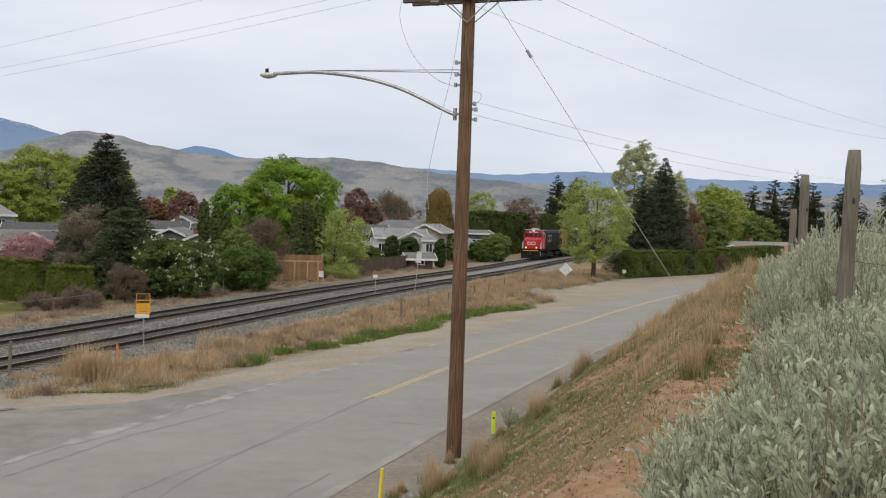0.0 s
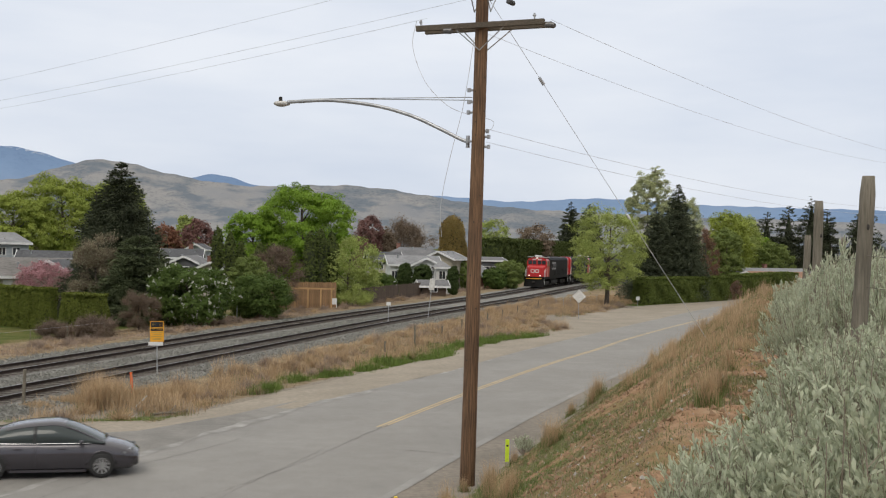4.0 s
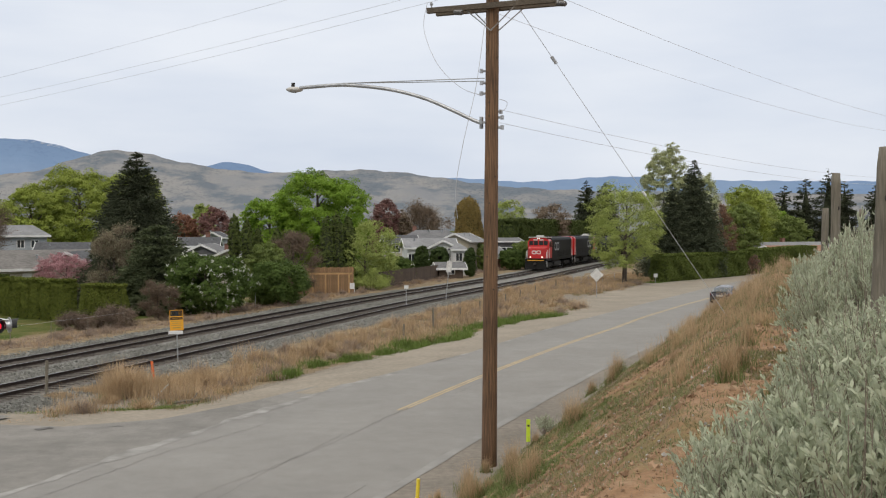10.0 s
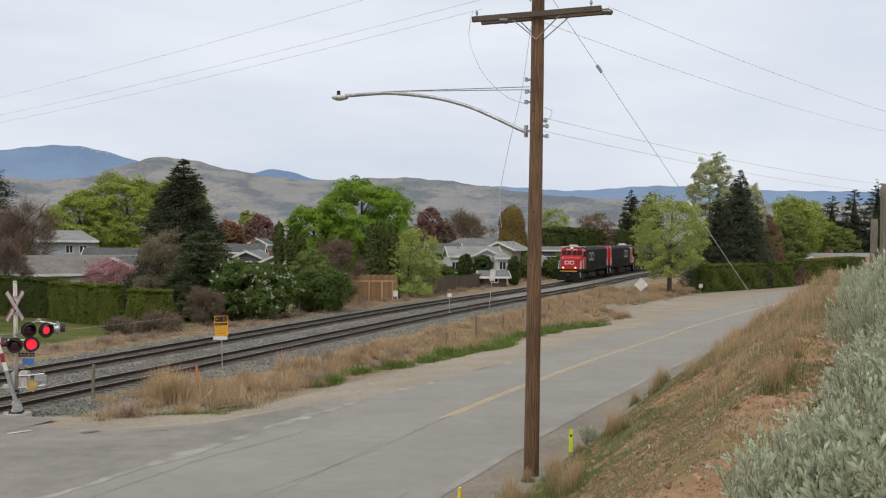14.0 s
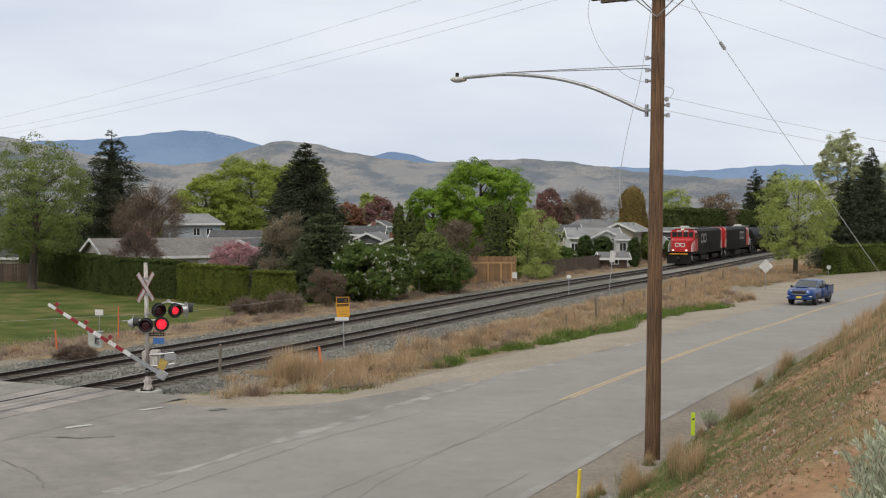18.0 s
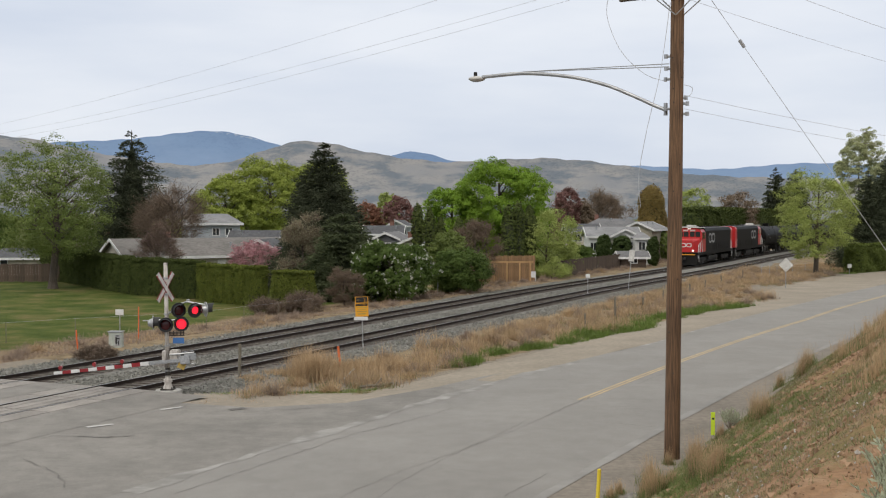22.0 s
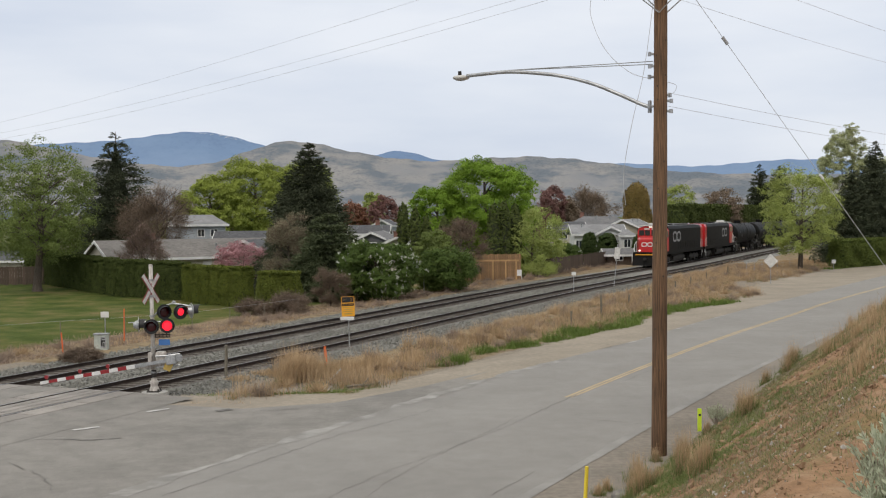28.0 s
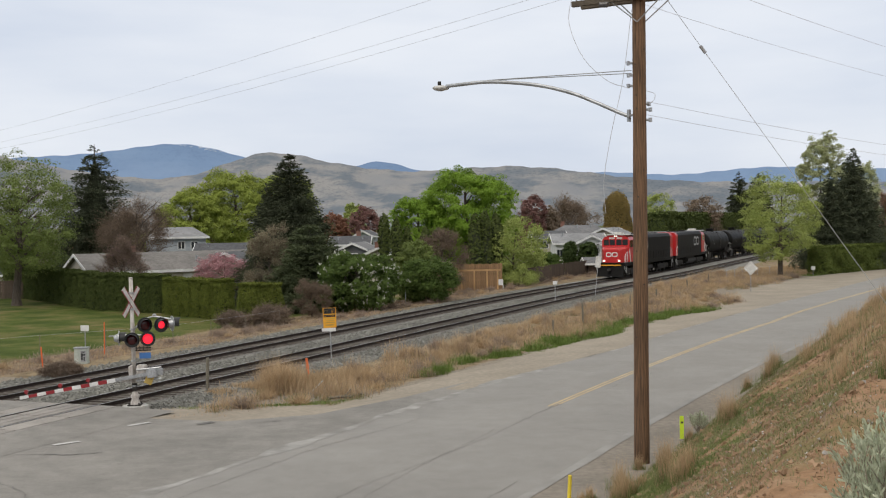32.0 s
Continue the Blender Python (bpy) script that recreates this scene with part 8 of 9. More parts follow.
    part("rear_bumper", bm, M_BLACK, t)
    for x, y in ((-0.80, 1.35), (0.80, 1.35), (-0.80, -1.35), (0.80, -1.35)):
        car_wheel(t, x, y, 0.30, 0.20, 10)
    # A low and rather short car.
    for o in t.children:
        if o.data:
            o.data.transform(Matrix.Diagonal((0.96, 0.95, 0.92, 1)))
        else:
            o.location.x, o.location.y = o.location.x * 0.96, o.location.y * 0.95
    return t


def pickup():
    t = thing("pickup_truck", Matrix.Identity(4), "metallic blue double-cab pickup truck with black bed", "pickup truck")
    bm = bmesh.new()
    st = [(0.42, 0.93, 0.42, 1.12, 0.02), (0.9, 0.93, 0.42, 1.13, 0.04), (1.5, 0.93, 0.42, 1.14, 0.07), (2.1, 0.92, 0.42, 1.10, 0.07), (2.45, 0.86, 0.44, 1.02, 0.05), (2.62, 0.72, 0.52, 0.92, 0.03)]
    loft(bm, [section(*s) for s in spline(st, 4)])
    bmesh.ops.recalc_face_normals(bm, faces=bm.faces)
    part("front_body", bm, M_CARBLUE, t, smooth=True)
    bm = bmesh.new()
    loft(bm, [section(y, 0.93, 0.42, 1.12, 0.02) for y in (-1.15, -0.4, 0.44)])
    bmesh.ops.recalc_face_normals(bm, faces=bm.faces)
    part("cab_body", bm, M_CARBLUE, t, smooth=True)
    # Open bed.
    bm = bmesh.new()
    box(bm, -0.93, -2.68, 0.55, -0.84, -1.15, 1.20, 0.02)
    box(bm, 0.84, -2.68, 0.55, 0.93, -1.15, 1.20, 0.02)
    box(bm, -0.9, -2.72, 0.55, 0.9, -2.62, 1.18, 0.02)
    part("bed_sides", bm, M_CARBLUE, t)
    bm = bmesh.new()
    box(bm, -0.84, -2.62, 0.62, 0.84, -1.16, 0.72)
    box(bm, -0.84, -1.22, 0.62, 0.84, -1.15, 1.2)
    part("bed_floor", bm, M_BLACK, t, "black bed liner")
    bm = bmesh.new()
    for s in (-1, 1):
        box(bm, s * 0.83, -2.68, 1.20, s * 0.94, -1.15, 1.225, 0.008)
    box(bm, -0.9, -2.73, 1.18, 0.9, -2.61, 1.205, 0.008)
    part("bed_rail", bm, M_BLACK, t)
    bm = bmesh.new()
    gh = [(-1.14, 0.84, 0.66, 1.10, 1.46), (-1.0, 0.85, 0.68, 1.10, 1.61), (-0.4, 0.855, 0.69, 1.10, 1.66), (0.15, 0.86, 0.68, 1.10, 1.64), (0.45, 0.86, 0.67, 1.11, 1.57), (1.28, 0.84, 0.74, 1.14, 1.17)]
    cabin(bm, gh)
    part("greenhouse_glass", bm, M_CARGLASS, t, "tinted windows", True)
    bm = bmesh.new()
    skin(bm, gh, -1.10, 0.42, 2, 5)
    part("roof", bm, M_CARBLUE, t, "blue roof skin", True)
    for sgn in (-1, 1):
        bm = bmesh.new()
        skin(bm, gh, -1.14, -0.98, 0, 3)
        bmesh.ops.delete(bm, geom=[v for v in bm.verts if v.co.x * sgn < 0], context="VERTS")
        part("rear_quarter", bm, M_CARBLUE, t, "", True)
    for s in (-1, 1):
        fore = [q for q in spline(gh, 8) if q[0] >= 0.36]
        bm = bmesh.new()
        tube(bm, [Vector((s * cabin_ring(*q)[2][0], q[0], cabin_ring(*q)[2][2])) for q in fore], 0.036, 6)
        part("pillar", bm, M_CARBLUE, t, smooth=True)
        bm = bmesh.new()
        tube(bm, [Vector((s * (x + 0.004), -0.27, z)) for x, y, z in cabin_ring(-0.27, 0.857, 0.69, 1.10, 1.66)[:3]], 0.04, 6)
        part("pillar", bm, M_BLACK, t, "black door pillar")
        wheel_lip(t, s * 0.925, 1.62, 0.36, 0.48, M_CARBLUE)
        wheel_lip(t, s * 0.925, -1.62, 0.36, 0.48, M_CARBLUE)
        bm = bmesh.new()
        ball(bm, (s * 1.02, 0.85, 1.20), 0.11, (0.9, 0.6, 0.9), 10)
        part("mirror", bm, M_BLACK, t, smooth=True)
        bm = bmesh.new()
        box(bm, -0.2, -0.05, -0.055, 0.2, 0.05, 0.055, 0.025, Matrix.Translation((s * 0.66, 2.47, 0.95)) @ pose(0, 0, 0, 0, s * 6, -s * 30))
        part("headlight", bm, M_TRUCKLAMP, t, "lit headlight")
        bm = bmesh.new()
        box(bm, s * 0.70 - 0.14, 2.50, 0.60, s * 0.70 + 0.14, 2.62, 0.68, 0.02)
        part("fog_light", bm, M_HEADOFF, t)
        bm = bmesh.new()
        box(bm, s * 0.86 - 0.06, -2.735, 0.80, s * 0.86 + 0.06, -2.66, 1.15, 0.01)
        part("tail_light", bm, M_TAIL, t)
        for y in (0.25, -0.85):
            bm = bmesh.new()
            box(bm, s * 0.925, y - 0.1, 0.97, s * 0.95, y + 0.1, 1.01, 0.005)
            part("door_handle", bm, M_BLACK, t)
        for y in (0.55, -0.35):
            bm = bmesh.new()
            box(bm, s * 0.928, y - 0.006, 0.48, s * 0.934, y + 0.006, 1.1)
            part("door_seam", bm, M_BLACK, t)
        bm = bmesh.new()
        rod(bm, (s * 0.93, -1.1, 0.40), (s * 0.93, 0.85, 0.40), 0.05, 0.05, 8)
        part("step_bar", bm, M_UNDER, t)
        arch(t, s * 0.935, 1.62, 0.46, M_BLACK)
        arch(t, s * 0.935, -1.62, 0.46, M_BLACK)
    bm = bmesh.new()
    box(bm, -0.46, 2.56, 0.76, 0.46, 2.66, 1.0, 0.03)
    g = part("grille", bm, M_BLACK, t)
    bm = bmesh.new()
    box(bm, -0.5, 2.60, 0.98, 0.5, 2.665, 1.02, 0.01)
    box(bm, -0.5, 2.60, 0.74, 0.5, 2.665, 0.78, 0.01)
    part("grille_surround", bm, M_CHROME, g)
    bm = bmesh.new()
    box(bm, -0.82, 2.52, 0.42, 0.82, 2.70, 0.58, 0.04)
    part("front_bumper", bm, M_CARBLUE, t)
    bm = bmesh.new()
    box(bm, -0.18, 2.70, 0.50, 0.18, 2.715, 0.64, 0.005)
    part("number_plate", bm, M_STAKEYELLOW, t, "dull yellow number plate")
    bm = bmesh.new()
    box(bm, -0.42, 1.35, 1.19, 0.42, 2.05, 1.25, 0.03)
    part("hood_scoop", bm, M_CARBLUE, t)
    bm = bmesh.new()
    box(bm, -0.85, -2.82, 0.50, 0.85, -2.70, 0.66, 0.02)
    part("rear_bumper", bm, M_CHROME, t)
    bm = bmesh.new()
    box(bm, -0.8, -2.5, 0.36, 0.8, 2.3, 0.5)
    part("chassis", bm, M_UNDER, t)
    for x, y in ((-0.80, 1.62), (0.80, 1.62), (-0.80, -1.62), (0.80, -1.62)):
        car_wheel(t, x, y, 0.405, 0.26, 6)
    return t


CAR = sedan()
TRUCK = pickup()

# ---- grass, sagebrush and stones ----
L_FOOTGREEN = leafy("foot_grass_blades", (0.110, 0.150, 0.046), (0.225, 0.270, 0.100), 0.3, 0.8)
L_BANKGREEN = leafy("bank_grass_blades", (0.158, 0.172, 0.074), (0.275, 0.280, 0.135), 0.3, 0.8)


def blades(C, h, w, lean, rng, bend=0.3):
    """Grass blades as slim triangles from points, heights and widths."""
    n = len(C)
    a = rng.random(n) * 2 * math.pi
    d = np.stack([np.cos(a), np.sin(a), np.zeros(n)], -1)
    ln = np.abs(rng.normal(lean, lean * 0.6, n))[:, None]
    L = (h * rng.uniform(0.55, 1.15, n))[:, None]
    tip = C + unit(np.array([0, 0, 1.0]) + d * ln) * L
    side = np.stack([-np.sin(a), np.cos(a), np.zeros(n)], -1) * (w * rng.uniform(0.7, 1.3, n))[:, None] * 0.5
    mid = C + unit(np.array([0, 0, 1.0]) + d * ln * 0.6) * L * 0.55
    return np.stack([C - side, C + side, mid + side * 0.7, mid - side * 0.7], 1), np.stack([mid - side * 0.7, mid + side * 0.7, tip], 1)


def grass(name, label, P, h, w, lean, leaf, rng, category="grass"):
    q, t = blades(P, h, w, lean, rng)
    v = np.concatenate([q[:, [0, 1, 2]], q[:, [0, 2, 3]], t], 0).reshape(-1, 3)
    return tagged(new(name, raw_mesh(name, v, 3, leaf)), label, category, kind="stuff")


def on_ground(x, y, dz=-0.02):
    return np.stack([x, y, ground_z(x, y) + dz], -1)


def clumped(rng, n, per, x, y, spread):
    """Points in tufts: n tufts round given centres."""
    i = np.repeat(np.arange(len(x)), per)
    sp = np.repeat(np.broadcast_to(spread, x.shape), per)
    return x[i] + rng.normal(size=len(i)) * sp, y[i] + rng.normal(size=len(i)) * sp, i


def tumbleweeds(x, y, rng, kinds):
    """Rounded tumbleweeds: fine stalks spreading from one foot."""
    for leaf, count, label in kinds:
        pick = rng.integers(0, len(x), count)
        px, py, R = x[pick], y[pick], rng.uniform(0.35, 0.8, count)
        n = 300
        j = np.repeat(np.arange(count), n)
        U = rng.normal(size=(len(j), 3))
        U[:, 2] = np.abs(U[:, 2]) * 0.9 + 0.12
        U = unit(U)
        A = on_ground(px, py)[j] + rng.normal(size=(len(j), 3)) * np.array([0.06, 0.06, 0.0]) + U * (R[j] * rng.uniform(0.0, 0.5, len(j)))[:, None]
        B = A + unit(U + 0.35 * rng.normal(size=U.shape)) * (R[j] * rng.uniform(0.35, 0.75, len(j)))[:, None]
        side = unit(np.cross(B - A, rng.normal(size=A.shape))) * 0.010
        tagged(new("tumbleweed", raw_mesh("tumbleweed", np.stack([A - side, A + side, B], 1), 3, leaf)), label, "weeds", kind="stuff")


def build_grass():
    rng = np.random.default_rng(77)
    # Dry weeds between the railway and the road.
    n = 1500
    s = rng.uniform(31, 135, n)
    k = rng.uniform(-22.9, -12.0, n)
    x, y = s * TU[0] + k * TN[0], s * TU[1] + k * TN[1]
    off, along = road_offset(x, y)
    front = -8.2 + 0.9 * smooth(10, 2, along) - 0.5 * np.sin(along * 0.23) - 0.4 * np.sin(along * 0.71) - 5.0 * smooth(48, 62, along)
    keep = (off < front) & ((along > -2) | (k < -21.0)) & (off < -7.2)
    x, y = x[keep], y[keep]
    X, Y, i = clumped(rng, 0, 60, x, y, rng.uniform(0.10, 0.36, len(x)))
    tall = 0.15 + 0.72 * np.clip(0.42 + lumps(x, y, 1.1, 9.0), 0, 1) ** 1.3
    grass("dry_grass", "straw-coloured dry weeds between railway and road", on_ground(X, Y), (tall * rng.uniform(0.6, 1.45, len(x)))[i], np.full(len(X), 0.015), 0.6, L_DRY, rng)
    X, Y, i = clumped(rng, 0, 46, x, y, rng.uniform(0.15, 0.45, len(x)))
    grass("dead_weeds", "grey-brown matted dead weeds by the railway", on_ground(X, Y), (tall * 0.9)[i] * rng.uniform(0.4, 1.0, len(X)), np.full(len(X), 0.016), 1.3, L_DRYGREY, rng)
    tumbleweeds(x, y, rng, ((L_DRY, 120, "rounded straw-coloured tumbleweeds by the railway"), (L_DRYGREY, 150, "rounded grey-brown tumbleweeds by the railway")))
    # Green weeds among the straw.
    pick = rng.random(len(x)) < 0.24
    X, Y, i = clumped(rng, 0, 45, x[pick], y[pick], np.full(pick.sum(), 0.2))
    grass("green_weeds", "green weeds among the dry grass by the railway", on_ground(X, Y), rng.uniform(0.12, 0.4, len(X)), np.full(len(X), 0.022), 0.5, L_BANKGREEN, rng)
    # Big straw tufts by the signal.
    cx = np.array([-6.9, -6.2, -5.6, -5.2, -4.7, -7.6, -2.9, -1.2, 0.8, -3.6, -3.9, -5.9, -5.5, -5.1, -5.3])
    cy = np.array([45.4, 45.0, 45.4, 46.3, 45.8, 43.8, 47.6, 49.4, 53.0, 45.6, 47.0, 46.2, 43.3, 43.5, 43.9])
    X, Y, i = clumped(rng, 0, 520, cx, cy, np.full(len(cx), 0.30))
    grass("bunch_grass", "tall straw-coloured bunch grass beside the track", on_ground(X, Y), np.array([0.3, 0.5, 1.1, 1.15, 0.9, 0.3, 0.8, 0.8, 0.8, 0.8, 0.7, 1.3, 1.5, 1.45, 1.5])[i] * rng.uniform(0.5, 1.05, len(X)), np.full(len(X), 0.013), 0.5, L_DRY, rng)
    # Fresh green verge along the road's far side.
    n = 2400
    along = rng.uniform(6, 43, n) * rng.uniform(0.97, 1.03, n)
    d = -8.1 - 0.5 * np.sin(along * 0.23) - 0.4 * np.sin(along * 0.71) + rng.uniform(-1.0, 0.8, n) * (0.55 + 0.55 * smooth(8, 24, along))
    pts = np.array([road_at(a, b)[0] for a, b in zip(along, d)])
    thick = lumps(pts[:, 0], pts[:, 1], 0.8, 6.0) + 0.5 * rng.random(n)
    pts, thick = pts[thick > 0.08], thick[thick > 0.08]
    X, Y, i = clumped(rng, 0, 17, pts[:, 0], pts[:, 1], np.full(len(pts), 0.13))
    grass("green_verge", "fresh green grass strip along the road", on_ground(X, Y), rng.uniform(0.12, 0.40, len(X)) * (0.35 + 1.5 * np.clip(thick, 0, 1))[i], np.full(len(X), 0.024), 0.7, L_GREEN, rng)
    # Low green by the sandy margin.
    n = 500
    s = rng.uniform(0, 1, n)
    x, y = -9.0 + 6.6 * s + rng.normal(size=n) * 0.25, 39.9 + 1.1 * s + rng.normal(size=n) * 0.28
    X, Y, i = clumped(rng, 0, 14, x, y, np.full(n, 0.12))
    grass("green_verge", "thin green grass at the sandy margin", on_ground(X, Y), rng.uniform(0.04, 0.12, len(X)), np.full(len(X), 0.018), 0.7, L_GREEN, rng)
    # Dry strip beyond the railway, and thin grass in the lawn.
    n = 2300
    s = rng.uniform(34, 190, n)
    k = rng.uniform(-40.8, -35.6, n) + rng.normal(size=n) * 0.4
    k = np.where((s < 52), k - 1.5, k)
    x, y = s * TU[0] + k * TN[0], s * TU[1] + k * TN[1]
    X, Y, i = clumped(rng, 0, 12, x, y, rng.uniform(0.15, 0.4, n))
    grass("dry_grass", "straw-coloured grass strip beyond the railway", on_ground(X, Y), (rng.uniform(0.14, 0.42, n) * (0.5 + np.clip(lumps(x, y, 1.6, 2.0), 0, 1)))[i], np.full(len(X), 0.022), 0.8, L_DRY, rng)
    tumbleweeds(x, y, rng, ((L_DRYGREY, 130, "grey-brown tumbleweeds beyond the railway"), (L_DRY, 60, "straw-coloured tumbleweeds beyond the railway")))
    X, Y, i = clumped(rng, 0, 36, x, y, rng.uniform(0.2, 0.6, n))
    grass("dead_weeds", "matted brown weeds beyond the railway", on_ground(X, Y), rng.uniform(0.10, 0.30, len(X)), np.full(len(X), 0.024), 1.3, L_DRYGREY, rng)
    n = 30000
    s, k = rng.uniform(38, 112, n), rng.uniform(-72, -41, n)
    X, Y = s * TU[0] + k * TN[0], s * TU[1] + k * TN[1]
    grass("lawn_grass", "short lawn grass of the park", on_ground(X, Y), rng.uniform(0.03, 0.065, n), np.full(n, 0.03), 1.2, L_LAWN, rng)
    # Round the turnout by the far hedge.
    n = 900
    along, d = rng.uniform(70, 118, n), rng.uniform(-24, -14.5, n)
    pts = np.array([road_at(a, b)[0] for a, b in zip(along, d)])
    X, Y, i = clumped(rng, 0, 20, pts[:, 0], pts[:, 1], np.full(n, 0.3))
    grass("dry_grass", "dry and green grass beside the turnout", on_ground(X, Y), rng.uniform(0.15, 0.5, n)[i], np.full(len(X), 0.035), 0.5, L_DRY, rng)
    n = 700
    along, d = rng.uniform(92, 118, n), rng.uniform(-17.5, -13.0, n)
    pts = np.array([road_at(a, b)[0] for a, b in zip(along, d)])
    X, Y, i = clumped(rng, 0, 20, pts[:, 0], pts[:, 1], np.full(n, 0.3))
    grass("green_verge", "green grass under the tree by the turnout", on_ground(X, Y), rng.uniform(0.08, 0.25, len(X)), np.full(len(X), 0.04), 0.6, L_GREEN, rng)


build_grass()


# Large tufts: place on the plan and height.
TUFTS = ((3.66, 21.37, 0.84), (3.68, 22.35, 0.66), (3.84, 21.55, 0.53), (5.51, 26.46, 0.85), (5.34, 26.03, 0.6), (4.0, 18.0, 0.54), (4.1, 17.99, 0.62), (3.85, 17.8, 0.44), (7.77, 29.92, 0.97), (7.35, 27.88, 1.05), (7.53, 28.1, 0.7), (12.92, 42.84, 1.1), (13.35, 43.76, 1.1), (3.35, 24.7, 0.42), (3.59, 25.09, 0.43), (6.92, 30.17, 0.52), (5.2, 28.04, 0.5), (21.04, 58.12, 1.1), (23.32, 63.16, 1.1), (19.79, 56.0, 1.1), (4.16, 22.14, 0.38), (6.17, 25.06, 0.37), (11.15, 39.83, 0.7), (11.44, 34.33, 0.7))

SLOPE_TUFTS = ((4.64, 11.42, 0.5), (5.67, 13.64, 0.62), (5.45, 13.3, 0.5), (4.02, 19.24, 0.86), (3.71, 16.62, 0.74), (4.38, 25.93, 0.9), (9.55, 26.84, 0.55), (11.4, 38.2, 0.9), (10.45, 24.31, 0.6), (6.88, 16.19, 0.42), (4.47, 9.77, 0.4))
ALL_TUFTS = TUFTS + SLOPE_TUFTS


def build_bank():
    rng = np.random.default_rng(99)

    def spots(n, s0, s1, d0, d1):
        a, d = rng.uniform(s0, s1, n), rng.uniform(d0, d1, n)
        p = np.array([road_at(u, v)[0] for u, v in zip(a, d)])
        return p[:, 0], p[:, 1], a, d

    # Stones and clods of the cut soil.
    x, y, a, d = spots(40000, -33, 45, 6.1, 13.0)
    keep = patches(x, y, 1.3, 7) + 0.6 * patches(x, y, 0.5, 8) > -0.35
    x, y, a = x[keep], y[keep], a[keep]
    near = 0.45 + 0.55 * smooth(-34, -14, a)
    add_stones("bank_stones", on_ground(x, y, 0.0), near * (0.007 + 0.060 * rng.random(len(x)) ** 4), M_CLOD, rng, None, "loose red-brown stones and clods on the bank", "stones", 6)
    x, y, a, d = spots(4200, -34, 40, 6.2, 12.8)
    add_stones("pale_stones", on_ground(x, y, 0.01), 0.006 + 0.024 * rng.random(len(x)) ** 4, M_PEBBLE, rng, None, "pale stones lying on the bank", "stones", 6)
    x, y, a, d = spots(26000, -38, -20, 9.0, 14.5)
    add_stones("bank_stones", on_ground(x, y, 0.0), 0.002 + 0.011 * rng.random(len(x)) ** 4, M_CLOD, rng, None, "fine crumbs of red-brown soil on the bank", "stones", 6)
    x, y, a, d = spots(11000, -38, -18, 8.5, 14.5)
    keep = patches(x, y, 1.1, 4) + 0.6 * rng.random(len(x)) > 0.35
    X, Y, i = clumped(rng, 0, 14, x[keep], y[keep], np.full(keep.sum(), 0.05))
    green = rng.random(keep.sum())[i] < 0.6
    grass("bank_grass", "thin green grass on the top of the bank", on_ground(X[green], Y[green]), rng.uniform(0.02, 0.06, green.sum()), np.full(green.sum(), 0.005), 1.3, L_BANKGREEN, rng)
    grass("bank_grass", "thin dry grass on the top of the bank", on_ground(X[~green], Y[~green]), rng.uniform(0.02, 0.08, (~green).sum()), np.full((~green).sum(), 0.003), 0.9, L_DRYGREY, rng)
    # Thin short grass on the bank, thicker at its foot.
    x, y, a, d = spots(22000, -34, 50, 5.9, 14)
    patch = 0.9 * patches(x, y, 1.6, 5) + 0.6 * patches(x, y, 0.5, 9) + 0.9 * smooth(8.0, 6.2, d) + 0.3 * smooth(10, 13, d)
    keep = (patch > 0.06) | (rng.random(len(x)) < 0.10)
    x, y, d, a = x[keep], y[keep], d[keep], a[keep]
    X, Y, i = clumped(rng, 0, 34, x, y, rng.uniform(0.05, 0.16, len(x)))
    far = smooth(-34, -14, a)[i]
    green = rng.random(len(x))[i] < 0.74
    hh = rng.uniform(0.025, 0.12, len(X)) * (0.5 + 0.5 * far)
    ww = 0.004 + 0.006 * far
    grass("bank_grass", "matted green grass on the soil bank", on_ground(X[green], Y[green], 0.0), hh[green], ww[green], 1.5, L_BANKGREEN, rng)
    grass("bank_grass", "matted dry grass on the soil bank", on_ground(X[~green], Y[~green], 0.0), hh[~green], ww[~green] * 0.7, 1.6, L_DRYGREY, rng)
    # Bunch grass: tall straw tufts with green feet.
    x, y, a, d = spots(330, -16, 75, 6.6, 12.6)
    big = np.concatenate([0.06 + 0.24 * rng.random(330) ** 2.0, [q[2] for q in ALL_TUFTS]])
    x = np.concatenate([x, [q[0] for q in ALL_TUFTS]])
    y = np.concatenate([y, [q[1] for q in ALL_TUFTS]])
    x0, y0, big0 = x, y, big
    rep = np.repeat(np.arange(len(x)), np.where(big > 0.36, 2, 1))
    x, y, big = x[rep], y[rep], big[rep]
    X, Y, i = clumped(rng, 0, 130, x, y, 0.02 + 0.055 * big)
    grass("bunch_grass", "tall straw-coloured bunch grass on the bank", on_ground(X, Y), big[i] * rng.uniform(0.5, 1.05, len(X)), np.full(len(X), 0.0060), 0.30, L_DRY, rng)
    fx, fy = np.array([q[0] for q in TUFTS]), np.array([q[1] for q in TUFTS])
    X, Y, i = clumped(rng, 0, 750, fx, fy, np.full(len(fx), 0.55))
    up = ground_z(X, Y) > -0.01
    grass("bank_grass", "fresh green grass at the foot of the bank", on_ground(X[up], Y[up]), rng.uniform(0.05, 0.15, up.sum()), np.full(up.sum(), 0.012), 1.0, L_FOOTGREEN, rng)
    # Green carpet below the pole.
    gx, gy = rng.uniform(3.4, 8.6, 5200), rng.uniform(11.0, 29.5, 5200)
    go, ga = road_offset(gx, gy)
    keep = (go > 6.0) & (go < 9.6) & (0.8 * patches(gx, gy, 1.0, 6) + 0.9 * smooth(9.6, 6.8, go) > 0.22)
    X, Y, i = clumped(rng, 0, 30, gx[keep], gy[keep], np.full(keep.sum(), 0.09))
